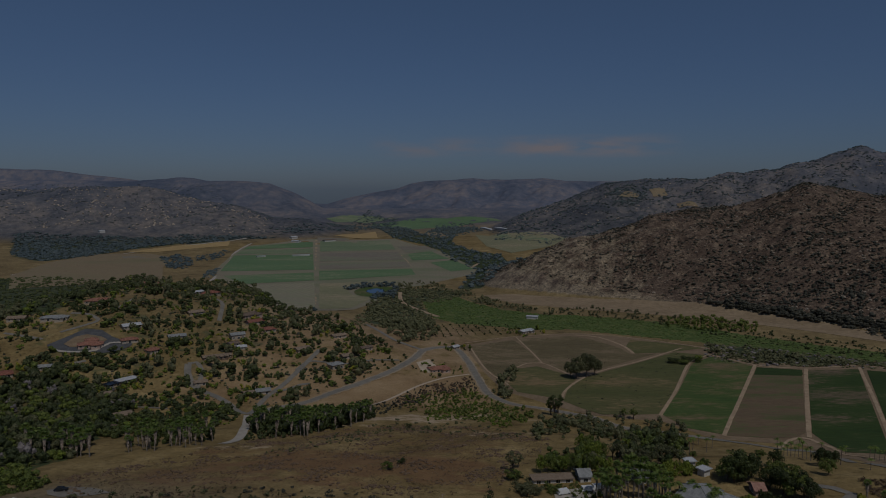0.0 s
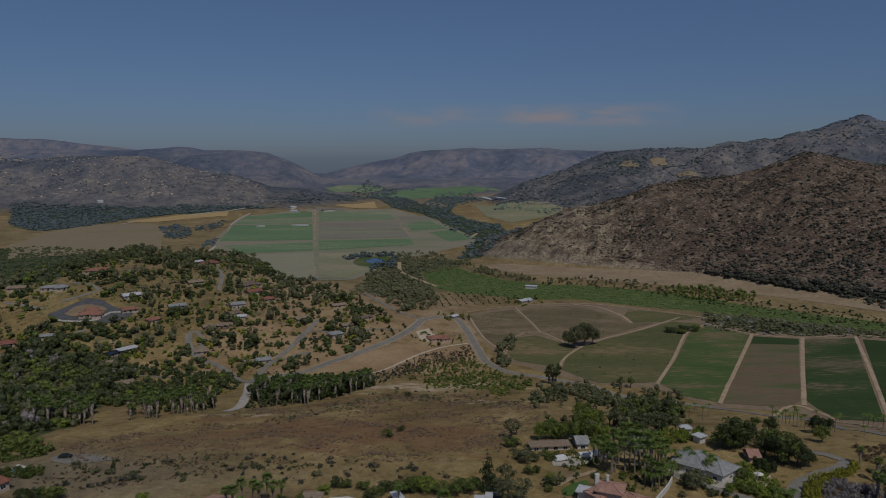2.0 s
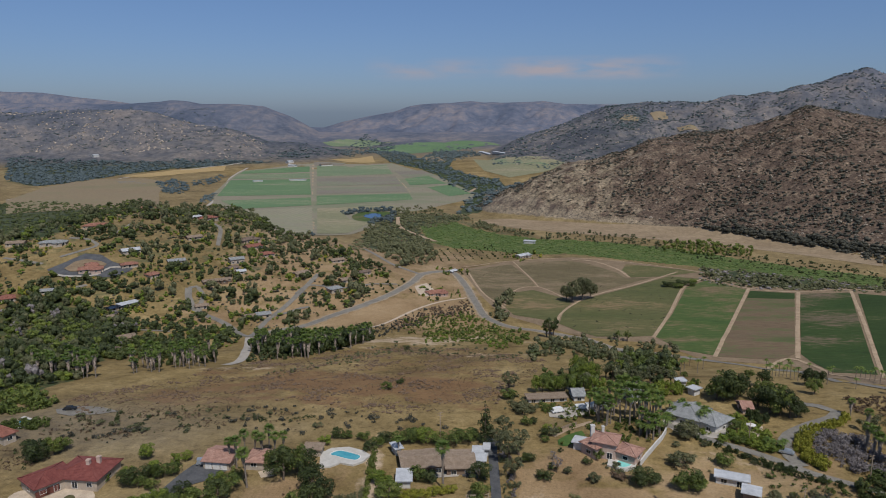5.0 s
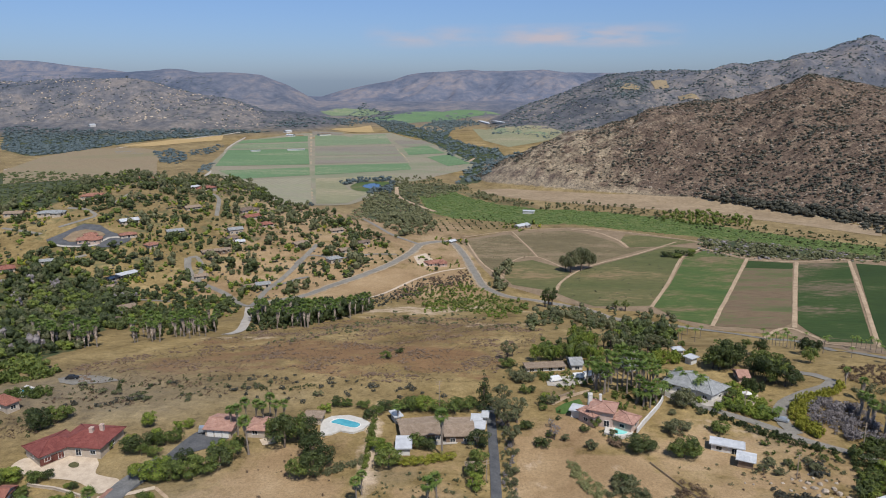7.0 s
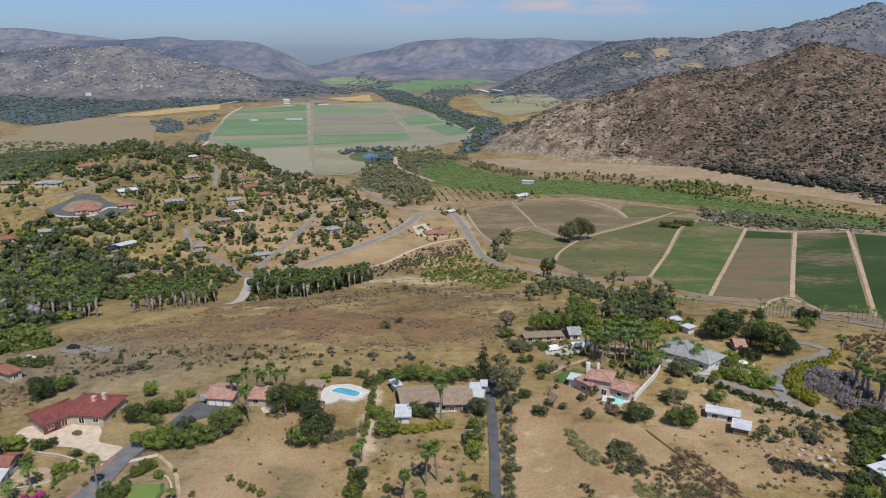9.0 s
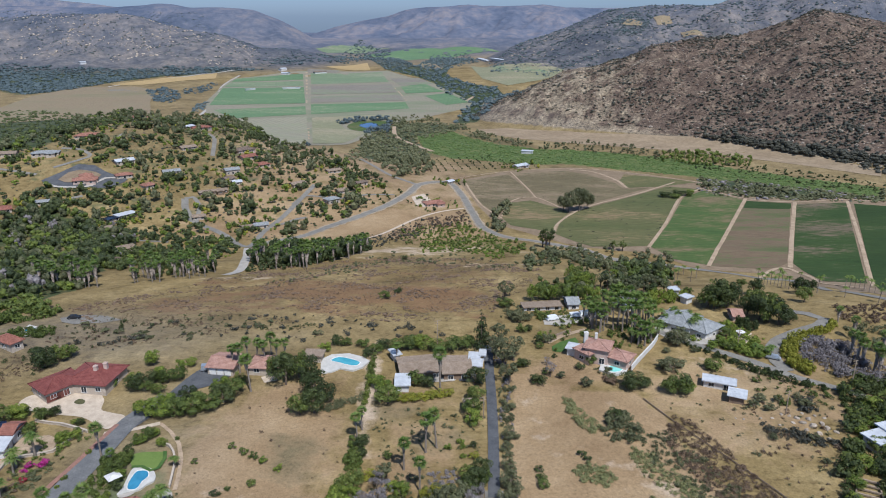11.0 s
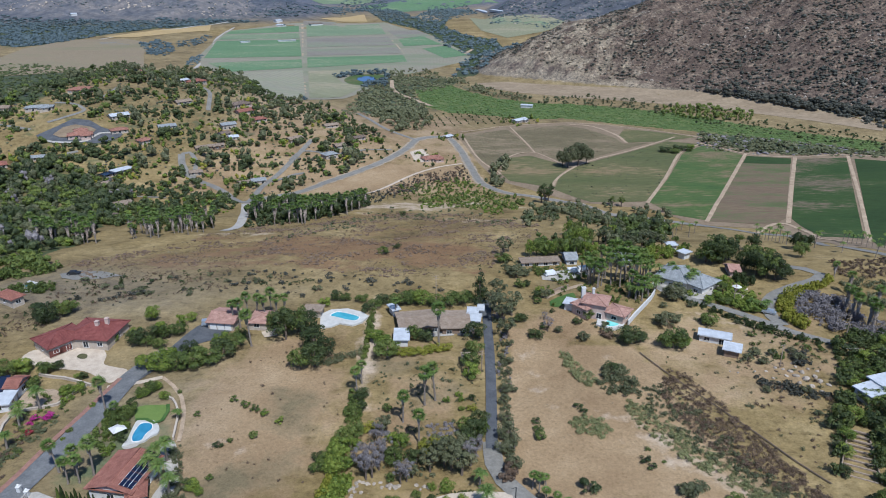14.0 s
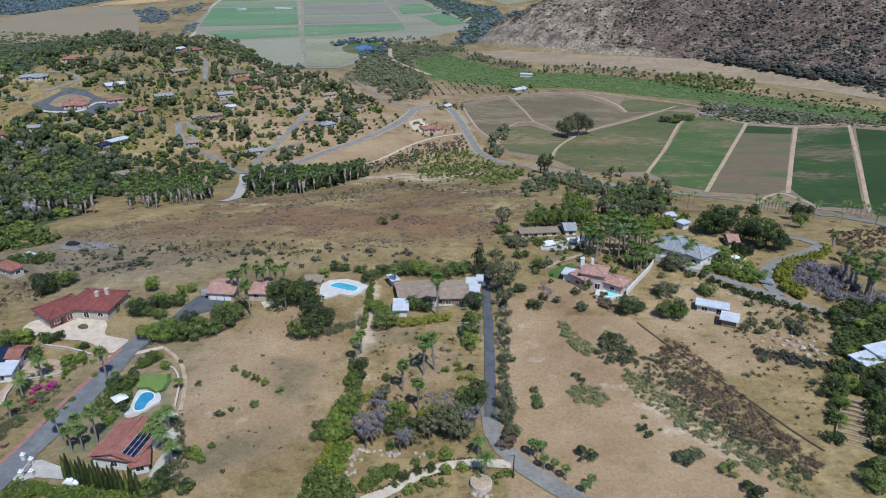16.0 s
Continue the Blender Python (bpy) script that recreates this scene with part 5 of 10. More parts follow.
def garage_door(root, m, wide=4.6, mat=None):
    bm = bmesh.new()
    for k in range(4):
        box_into(bm, -wide / 2, wide / 2, -0.08, 0.03, 0.05 + 0.53 * k, 0.05 + 0.53 * k + 0.5)
    part("garage_door", mesh_of(bm, "garage_door", mat or GARAGE), root).matrix_basis = m


def rounded(poly, step=1.2):
    """A closed outline, rounded off."""
    n = len(poly)
    out = []
    for i in range(n):
        p0, p1, p2, p3 = (Vector(poly[(i + k) % n]) for k in (-1, 0, 1, 2))
        for k in range(4):
            t = k / 4
            out.append(0.5 * (2 * p1 + (p2 - p0) * t + (2 * p0 - 5 * p1 + 4 * p2 - p3) * t * t + (3 * p1 - p0 - 3 * p2 + p3) * t ** 3))
    return [(p.x, p.y) for p in out]


def prism(poly, z0, z1, bm=None):
    bm = bm or bmesh.new()
    lo, hi = [bm.verts.new((x, y, z0)) for x, y in poly], [bm.verts.new((x, y, z1)) for x, y in poly]
    n = len(poly)
    bm.faces.new(hi)
    for k in range(n):
        bm.faces.new((lo[k], lo[(k + 1) % n], hi[(k + 1) % n], hi[k]))
    return bm


def pool(deck, outline, deck_mat, water_mat, label):
    """A swimming pool: a raised deck with a hole, a coping and water a hand below it."""
    outline = rounded(outline)
    cx, cy = np.mean([p[0] for p in outline]), np.mean([p[1] for p in outline])
    top = max(ground(x, y) for x, y in deck + outline) + 0.35
    root = new("swimming_pool")
    root.matrix_basis = pose(cx, cy, top)
    loc = [(x - cx, y - cy) for x, y in outline]
    dk = [(x - cx, y - cy) for x, y in deck]
    bm = bmesh.new()

    def loop(pts, z):
        vs = [bm.verts.new((x, y, z)) for x, y in pts]
        return vs, [bm.edges.new((vs[k], vs[(k + 1) % len(vs)])) for k in range(len(vs))]
    vo, eo = loop(dk, 0)
    vi, ei = loop(loc, 0)
    bmesh.ops.triangle_fill(bm, edges=eo + ei, use_beauty=True)
    lo, _ = loop(dk, -2.0)
    for k in range(len(vo)):
        bm.faces.new((lo[k], lo[(k + 1) % len(lo)], vo[(k + 1) % len(vo)], vo[k]))
    part("deck", mesh_of(bm, "deck", deck_mat), root)
    bm = bmesh.new()
    n = len(loc)
    rings = [[bm.verts.new((x * s, y * s, z)) for x, y in loc] for s, z in ((1.05, 0.004), (1.05, 0.06), (0.985, 0.06), (0.985, -0.25))]
    for a, b in zip(rings, rings[1:]):
        for k in range(n):
            bm.faces.new((a[k], a[(k + 1) % n], b[(k + 1) % n], b[k]))
    part("coping", mesh_of(bm, "coping", TRIM), root)
    bm = bmesh.new()
    bm.faces.new([bm.verts.new((x * 0.99, y * 0.99, -0.12)) for x, y in loc])
    part("water", mesh_of(bm, "water", water_mat), root)
    return tagged(root, label, "swimming pool")


def paving(name, poly, mat, label, lift=0.14, step=3.0, category="paving"):
    return tagged(drape(name, poly, mat, lift, step), label, category, kind="structure")


def fence(name, pts, tall, thick, mat, label, category="wall"):
    """A wall or fence that follows a line over the ground, with a coping along its top."""
    line = curve_points(pts, 2.5)
    c = line[len(line) // 2]
    root = new(name)
    root.matrix_basis = pose(c.x, c.y, ground(c.x, c.y))
    z0 = ground(c.x, c.y)
    for nm, t, lo, hi in (("panel", thick, -0.5, tall), ("coping", thick * 1.5, tall + 0.003, tall + 0.09)):
        bm, prev = bmesh.new(), None
        for i, q in enumerate(line):
            d = (line[min(i + 1, len(line) - 1)] - line[max(i - 1, 0)]).normalized()
            s = Vector((d.y, -d.x)) * t / 2
            g = ground(q.x, q.y) - z0
            row = [bm.verts.new((q.x + k * s.x - c.x, q.y + k * s.y - c.y, g + z)) for k, z in ((-1, lo), (-1, hi), (1, hi), (1, lo))]
            if prev:
                for k in range(4):
                    bm.faces.new((prev[k], prev[(k + 1) % 4], row[(k + 1) % 4], row[k]))
            else:
                bm.faces.new(row)
            prev = row
        bm.faces.new(prev)
        part(nm, mesh_of(bm, nm, mat), root)
    return tagged(root, label, category)


def pole(x, y, tall, label, cross=True, lean=0.0):
    root = new("utility_pole")
    root.matrix_basis = pose(x, y, ground(x, y), lean, 0, 20)
    bm = bmesh.new()
    tube(bm, [(0, 0, -0.5), (0, 0, tall * 0.5), (0, 0, tall)], [0.16, 0.14, 0.11], 8)
    part("post", mesh_of(bm, "post", TIMBER if cross else DARK_METAL), root)
    if cross:
        for z in (tall - 0.5, tall - 1.4):
            part("crossarm", box_mesh("crossarm", (2.2, 0.12, 0.12), TIMBER, z), root).matrix_basis = pose(0, 0.2, 0)
    else:
        part("lamp_arm", box_mesh("lamp_arm", (1.2, 0.1, 0.1), DARK_METAL, tall - 0.1), root).matrix_basis = pose(-0.5, 0, 0)
    return tagged(root, label, "utility pole" if cross else "street lamp", "poles")


def car(x, y, turn, label, paint, name="car", size=(4.6, 1.85, 1.5), category="car"):
    """A parked car or van: a shaped body, glass, and four wheels with rims."""
    root = new(name)
    root.matrix_basis = pose(x, y, ground(x, y) + 0.30, 0, 0, turn)
    L, W, H = size
    bm = bmesh.new()
    tall = H > 1.8
    prof = [(-0.5, 0.35), (-0.5, 0.78), (-0.42, 0.92), (-0.3 if not tall else -0.46, H), (0.12 if not tall else 0.3, H), (0.27 if not tall else 0.42, 0.95), (0.46, 0.85), (0.5, 0.6), (0.5, 0.35)]
    rings = [[bm.verts.new((u * L, s * W * (0.5 if z < 1.0 else 0.43), z)) for u, z in prof] for s in (-1, 1)]
    for k in range(len(prof)):
        bm.faces.new((rings[0][k], rings[0][(k + 1) % len(prof)], rings[1][(k + 1) % len(prof)], rings[1][k]))
    bm.faces.new(rings[0])
    bm.faces.new(list(reversed(rings[1])))
    part("body", mesh_of(bm, "car_body", paint), root)
    for s in (-1, 1):
        part("side_window", box_mesh("side_window", (L * 0.36, 0.03, 0.42), PANE, H - 0.55), root).matrix_basis = pose(-0.08 * L, s * W * 0.47, 0, s * 6)
    part("windscreen", box_mesh("windscreen", (0.04, W * 0.78, 0.5), PANE, -0.25), root).matrix_basis = pose((0.2 if not tall else 0.37) * L, 0, H - 0.27, 0, -38)
    for u in (-0.32, 0.32):
        for s in (-1, 1):
            bm = bmesh.new()
            bmesh.ops.create_cone(bm, cap_ends=True, segments=14, radius1=0.32, radius2=0.32, depth=0.22)
            w = part("wheel", mesh_of(bm, "tyre", RUBBER), root)
            w.matrix_basis = pose(u * L, s * W * 0.46, 0.30, 90)
            bm = bmesh.new()
            bmesh.ops.create_cone(bm, cap_ends=True, segments=10, radius1=0.2, radius2=0.18, depth=0.25)
            part("rim", mesh_of(bm, "rim", CAR_SILVER), w)
    return tagged(root, label, category)


def boulder_mesh(seed):
    rng = random.Random(seed)
    bm = bmesh.new()
    bmesh.ops.create_icosphere(bm, subdivisions=2, radius=1.0)
    off = Vector((rng.uniform(0, 9), rng.uniform(0, 9), seed))
    for v in bm.verts:
        v.co *= 1 + 0.45 * noise.noise(v.co * 1.1 + off) + 0.15 * noise.noise(v.co * 3 + off)
        v.co.z *= 0.7
    return mesh_of(bm, "boulder", ROCK)


BOULDERS = [boulder_mesh(k) for k in range(4)]


def boulder(x, y, r, label="pale granite boulder on dry ground"):
    rng = random.Random(int(x * 57 + y * 23))
    ob = new("boulder", BOULDERS[rng.randrange(4)])
    ob.matrix_basis = pose(x, y, ground(x, y) + 0.15 * r, 0, 0, rng.uniform(0, 360))
    ob.scale = (r, r * rng.uniform(0.7, 1.0), r * rng.uniform(0.7, 1.1))
    return tagged(ob, label, "boulder", "boulders")


# ---- the bench: houses, yards and pools ----
def red_house_parts(root):
    for x, y, _, _ in ((-106.8, 193.4, -1, 0.4), (-104.6, 195.4, -1, 0.4)):
        add_chimney(root, x, y, 3.5, 3.0, 1.1, STUCCO_PINK)


RED_WINGS = [(-108.0, 194.5, -7, 14.0, 12.5, 3.1, "hip", 0.36), (-117.3, 190.1, 52, 11.6, 10.0, 3.1, "hip", 0.36), (-107.0, 194.7, -82, 8.6, 9.0, 3.1, "hip", 0.36)]
red = house("ranch_house", "large ranch house with a red clay tile roof", RED_WINGS, STUCCO_CREAM, ROOF_RED, extra=red_house_parts)
for px in (0.18, 0.40):
    b = RED_WINGS[1]
    m = pose(b[0] - RED_WINGS[0][0], b[1] - RED_WINGS[0][1], 0, 0, 0, b[2]) @ pose(0, 0, 0, 0, 0, 0) @ pose(-b[3] * (0.52 - px), -b[4] / 2 - 0.03, 0)
    garage_door(red, m, 4.0)
paving("forecourt", rounded([(-124.9, 180.7), (-124.5, 187.2), (-116.3, 187.4), (-111.0, 191.3), (-106.0, 190.0), (-101.5, 185.4), (-100.0, 180.2), (-96.0, 178.3), (-91.3, 176.2), (-93.1, 169.5), (-97.4, 171.9), (-104.3, 176.2), (-114.1, 177.6)]), PAVING, "pale paved forecourt of the red-roofed house", 0.16)
tagged(drape("planting_island", rounded([(-109.8, 183.8), (-109.1, 185.4), (-107.1, 184.8), (-106.6, 183.0), (-108.2, 182.7)]), mottled("island_planting", (0.050, 0.052, 0.022), (0.095, 0.088, 0.040), 0.8, 0.95, 0.3, 0.4), 0.3, 1.5), "small oval planting island in the forecourt", "garden bed", kind="structure")
paving("asphalt_drive", [(-91.0, 175.6), (-87.2, 180.5), (-83.1, 187.8), (-80.4, 195.9), (-78.2, 200.6), (-75.2, 204.3), (-64.7, 202.9), (-66.3, 197.8), (-69.6, 193.1), (-74.3, 190.6), (-77.8, 187.6), (-81.1, 181.9), (-84.5, 173.5), (-86.5, 168.4), (-88.9, 161.7), (-92.6, 164.8)], ASPHALT_DARK, "dark asphalt drive to the house with palms", 0.22)

def garage_front(root):
    """Three white garage doors under the front eaves."""
    for u in (-2.5, 0.0, 2.5):
        garage_door(root, pose(0, 0, 0, 0, 0, -8) @ pose(u, -4.78, 0), 2.1, TRIM)


house("garage_house", "low house with a faded terracotta roof among palms",
      [(-69.3, 203.0, -8, 8.4, 9.5, 2.6, "gable", 0.3), (-55.4, 202.1, -5, 10.2, 8.0, 2.5, "hip", 0.3)], STUCCO_CREAM, ROOF_SALMON, extra=garage_front)
paving("patio", [(-56.7, 197.1), (-52.4, 199.3), (-51.1, 195.0), (-54.8, 193.6)], PAVING, "small pale patio behind the house", 0.2)
house("cabana", "white flat-roofed cabana beside the pool", [(-41.6, 209.6, -4, 5.4, 4.0, 2.5, "flat", 0.0)], STUCCO_CREAM, ROOF_TAN, "cabana", False)
pool([(-39.5, 209.4), (-36.4, 212.9), (-30.6, 213.7), (-25.5, 211.1), (-22.9, 208.0), (-24.8, 204.1), (-27.9, 201.7), (-32.2, 203.0), (-34.7, 200.6), (-38.1, 199.7)], [(-36.1, 208.6), (-34.0, 211.1), (-30.8, 210.3), (-26.3, 207.6), (-27.1, 204.8), (-30.2, 205.5), (-33.1, 207.0)], POOL_DECK, POOL_BLUE, "blue kidney-shaped pool in a white concrete deck")

house("long_house", "long low house with a flat tan roof",
      [(-6.0, 203.4, 10, 13.3, 11.0, 3.0, "gable", 0.16), (6.0, 203.1, 2, 8.6, 11.5, 3.0, "gable", 0.16)], STUCCO_BROWN, ROOF_TAN)
paving("yard", [(-13.0, 201.8), (-5.9, 203.6), (5.4, 203.5), (7.6, 200.9), (5.3, 196.2), (-5.7, 195.5), (-10.9, 197.3)], CONCRETE, "grey paved yard in front of the long house", 0.2)
paving("yard", [(6.5, 201.8), (12.1, 201.3), (14.2, 193.0), (12.1, 194.3), (6.7, 196.1)], ASPHALT_DARK, "dark asphalt parking beside the long house", 0.26)
house("shed", "small white shed with a white roof", [(-11.1, 192.4, 1, 3.8, 6.5, 2.6, "flat", 0.0)], STUCCO_WHITE, ROOF_WHITE, "shed", False)
for a in ((12.2, 208.5, -5, 2.7, 4.0, 2.5, "flat", 0.0), (12.6, 203.6, -7, 3.0, 4.2, 2.5, "flat", 0.0), (15.1, 210.7, -6, 1.2, 3.5, 2.4, "flat", 0.0), (-14.6, 210.9, 25, 1.9, 4.0, 2.4, "flat", 0.0)):
    house("outbuilding", "small white outbuilding with a flat roof", [a], STUCCO_WHITE, ROOF_WHITE, "shed", False, "white sheds")
house("garden_shed", "small timber garden shed with a pale roof", [(8.7, 178.5, 1, 1.7, 3.0, 2.2, "gable", 0.2)], TIMBER, ROOF_TAN, "shed", False)


# the villa
def villa_parts(root):
    for x, y, _, _, z, h, w in ((50.2, 212.5, 0, 0.4, 0.0, 7.6, 1.3), (53.3, 211.2, 1, 0.4, 5.0, 2.9, 0.8)):
        add_chimney(root, x, y, z, h, w, STUCCO_WHITE)


house("villa", "two-storey villa with salmon tile roofs and white chimney",
      [(53.7, 208.3, -23, 7.6, 7.5, 5.2, "hip", 0.34), (60.4, 204.6, -37, 6.4, 6.5, 3.0, "hip", 0.34), (49.7, 208.0, -52, 6.0, 5.0, 3.6, "hip", 0.34)],
      STUCCO_PINK, ROOF_SALMON, extra=villa_parts)
house("veranda", "white flat-roofed veranda at the end of the villa", [(46.0, 212.0, -25, 3.2, 4.0, 2.5, "flat", 0.0)], STUCCO_WHITE, ROOF_WHITE, "veranda", False)
pool([(53.9, 204.8), (59.1, 208.3), (63.5, 205.1), (61.1, 199.2), (56.9, 197.0), (52.4, 200.4)], [(56.3, 202.6), (58.1, 204.2), (61.0, 203.5), (59.3, 199.5), (55.8, 199.1)], POOL_DECK, POOL_AQUA, "pale turquoise rectangular pool behind the villa")
fence("garden_wall", [(78.9, 224.7), (75.6, 218.7), (70.3, 211.2), (66.0, 205.3), (63.0, 200.8)], 1.9, 0.3, STUCCO_WHITE, "white stucco garden wall beside the palm grove")
paving("lawn", [(39.6, 217.4), (43.2, 221.2), (49.4, 225.3), (49.8, 220.9), (46.3, 216.1), (41.8, 212.7), (39.4, 213.7)], LAWN, "bright green lawn beside the villa", 0.16, 2.5, "lawn")
tagged(ribbon("path", [(38.5, 220.5), (44.0, 226.2), (49.5, 230.2), (54.9, 233.8)], 2.2, DIRT_TRACK, 0.2), "sandy path along the lawn", "path", kind="structure")
fence("yard_fence", [(38.6, 221.6), (43.1, 226.8), (48.9, 231.4)], 1.1, 0.08, TIMBER, "low timber fence above the lawn", "fence")

# the grey-roofed house and the lane
house("grey_roofed_house", "large house with hipped grey slate roofs",
      [(90.9, 236.9, -38, 11.6, 13.0, 3.6, "hip", 0.42), (97.0, 231.6, -52, 10.3, 11.0, 3.4, "hip", 0.42), (91.6, 239.6, -90, 9.9, 9.0, 3.4, "hip", 0.42)], STUCCO_WHITE, ROOF_GREY)
paving("concrete_court", [(82.7, 240.2), (86.6, 233.4), (91.2, 224.9), (98.2, 233.0), (103.3, 233.8), (101.1, 225.6), (97.6, 220.0), (89.6, 220.1), (83.3, 222.8), (79.8, 231.8)], CONCRETE, "grey concrete court by the grey-roofed house", 0.2)
tagged(ribbon("lane", [(80.3, 233.5), (87.4, 222.9), (96.3, 215.8), (104.4, 209.1), (110.5, 202.5), (115.7, 196.0), (123.7, 189.9), (132.3, 182.8)], 3.2, ASPHALT, 0.22), "pale asphalt lane along the hedge", "lane", kind="structure")
tagged(ribbon("lane", [(114.5, 200.6), (113.5, 206.8), (114.9, 213.8), (120.1, 221.1), (130.6, 228.0), (142.0, 233.9), (146.9, 239.4), (143.4, 245.4), (138.2, 248.5), (134.4, 254.7)], 4.4, ASPHALT, 0.22), "grey asphalt lane bending past the hedge", "lane", kind="structure")
paving("patio", [(106.9, 228.9), (109.3, 231.2), (114.3, 228.2), (111.7, 222.6), (108.7, 219.6), (106.8, 222.7)], PAVING, "pale round patio in a green garden", 0.25)


def parasol(x, y, label, sides=8, wide=1.7):
    root = new("parasol")
    root.matrix_basis = pose(x, y, ground(x, y) + 0.25)
    bm = bmesh.new()
    tube(bm, [(0, 0, -0.2), (0, 0, 1.2), (0, 0, 2.4)], [0.05] * 3, 6)
    part("pole", mesh_of(bm, "parasol_pole", TRIM), root)
    bm = bmesh.new()
    bmesh.ops.create_cone(bm, cap_ends=True, segments=sides, radius1=wide, radius2=0.08, depth=0.6)
    part("canopy", mesh_of(bm, "parasol_canopy", STUCCO_WHITE), root, "white cloth canopy").matrix_basis = pose(0, 0, 2.5)
    bm = bmesh.new()
    bmesh.ops.create_cone(bm, cap_ends=True, segments=12, radius1=0.4, radius2=0.35, depth=0.15)
    part("base", mesh_of(bm, "parasol_base", DARK_METAL), root).matrix_basis = pose(0, 0, 0.0)
    return tagged(root, label, "parasol")


parasol(108.7, 225.2, "white parasol on the garden patio")
house("mobile_home", "long white mobile home on the dry plot", [(88.6, 192.6, -23, 8.9, 3.6, 2.6, "flat", 0.0)], STUCCO_WHITE, ROOF_WHITE, "mobile home")
house("barn", "small tan barn with a white roof", [(90.5, 183.5, -26, 4.2, 4.6, 2.5, "gable", 0.12)], STUCCO_BROWN, ROOF_WHITE, "barn", False)
house("modern_house", "flat white-roofed house among dense trees", [(120.4, 159.2, 20, 10.9, 4.6, 3.0, "flat", 0.0), (126.2, 162.7, 17, 10.2, 4.6, 3.4, "flat", 0.0)], STUCCO_WHITE, ROOF_WHITE)
house("cottage", "cottage with a pinkish tile roof under trees", [(114.4, 243.3, -4, 3.4, 7.0, 2.8, "gable", 0.4)], STUCCO_PINK, ROOF_SALMON)
house("long_shed", "long low white shed with a flat tan roof", [(41.5, 255.2, 6, 15.1, 4.5, 2.4, "flat", 0.0)], STUCCO_WHITE, ROOF_TAN, "shed")
house("cottage", "cottage with a blue grey roof among bright trees", [(53.9, 257.3, 4, 4.2, 7.5, 2.8, "gable", 0.4)], STUCCO_WHITE, ROOF_GREY)
house("cottage", "cottage with a blue grey roof among bright trees", [(75.8, 255.7, 23, 7.2, 8.0, 2.8, "gable", 0.4)], STUCCO_WHITE, ROOF_GREY)
house("roadside_stand", "small white stand with a flat roof near the road", [(98.8, 269.1, 7, 3.5, 3.4, 2.4, "flat", 0.0)], STUCCO_WHITE, ROOF_WHITE, "shed", False)
house("roadside_stand", "small white stand with a flat roof near the road", [(100.7, 258.6, 33, 3.5, 3.0, 2.6, "flat", 0.0)], STUCCO_WHITE, ROOF_WHITE, "shed", False)
paving("parking_strip", [(40.6, 245.5), (51.1, 248.7), (61.7, 251.4), (64.4, 248.2), (56.5, 242.1), (45.9, 237.6), (40.3, 238.7)], CONCRETE, "dusty pale parking strip beside the shed", 0.2)
for x, y, a, big in ((44.0, 243.3, 20, True), (53.3, 246.0, 10, True), (57.6, 247.5, 12, True), (61.4, 248.9, 0, False)):
    car(x, y, a, "white camper van parked in a row" if big else "white car parked in a row", CAR_WHITE, "camper_van" if big else "car", (5.0, 1.9, 1.9) if big else (4.6, 1.85, 1.5), "van" if big else "car")

# the near road, the solar house and its garden
SOLAR_WING = (-71.2, 127.4, 80, 12.0, 10.4, 3.2, "gable", 0.27)
sol = house("solar_house", "white house with red tile roof and solar panels", [SOLAR_WING, (-66.6, 122.0, 19, 3.4, 4.4, 2.6, "hip", 0.3)], STUCCO_WHITE, ROOF_RUST)
for k in range(5):
    bm = bmesh.new()
    box_into(bm, -1.1, 1.1, -1.5, 1.5, 0, 0.05)
    pn = part("solar_panel", mesh_of(bm, "solar_panel", SOLAR), sol, "dark blue solar panel in a thin frame")
    pn.matrix_basis = pose(0, 0, 0, 0, 0, SOLAR_WING[2]) @ pose(-SOLAR_WING[3] * 0.36 + 2.4 * k, -3.6, 3.2 + (5.9 - 3.6) * 0.27 + 0.22, math.degrees(math.atan(0.27)))
    bm = bmesh.new()
    for y in (-1.55, -0.5, 0.5, 1.5):
        box_into(bm, -1.14, 1.14, y, y + 0.06, 0.051, 0.08)
    part("panel_frame", mesh_of(bm, "panel_frame", TRIM), pn)
pool(rounded([(-78.1, 147.4), (-78.1, 150.6), (-76.2, 151.2), (-73.4, 150.2), (-71.4, 147.8), (-70.9, 145.4), (-72.3, 143.8), (-73.1, 142.1), (-75.7, 141.0), (-77.8, 140.1), (-77.6, 143.1)]), [(-77.0, 146.8), (-76.6, 149.4), (-74.2, 149.4), (-73.0, 147.2), (-73.7, 144.9), (-73.9, 142.4), (-75.8, 142.0), (-76.8, 144.0)], POOL_DECK, POOL_DEEP, "deep blue free-form pool with white coping")
paving("lawn", rounded([(-80.5, 156.7), (-73.0, 157.7), (-72.0, 155.6), (-72.2, 151.1), (-73.7, 150.1), (-76.2, 151.5), (-78.9, 151.5)]), PUTTING, "smooth pale green putting lawn beside the pool", 0.24, 2.5, "lawn")
tagged(ribbon("hedge_border", [(-78.7, 151.0), (-76.0, 151.1), (-73.3, 149.4), (-71.7, 150.6), (-71.6, 154.6), (-72.7, 157.7)], 1.0, LAWN, 0.45), "low clipped border of the putting lawn", "hedge", kind="structure")
tagged(ribbon("path", [(-93.2, 166.9), (-89.5, 168.0), (-85.0, 169.5), (-81.8, 171.1), (-79.5, 172.2)], 1.9, PAVING, 0.2), "pale garden path above the lawn", "path", kind="structure")
tagged(ribbon("path", [(-79.5, 172.2), (-74.8, 167.5), (-70.4, 161.6), (-67.2, 154.3), (-65.4, 146.7), (-64.6, 142.2)], 1.1, DIRT_TRACK, 0.2), "sandy path along the garden fence", "path", kind="structure")
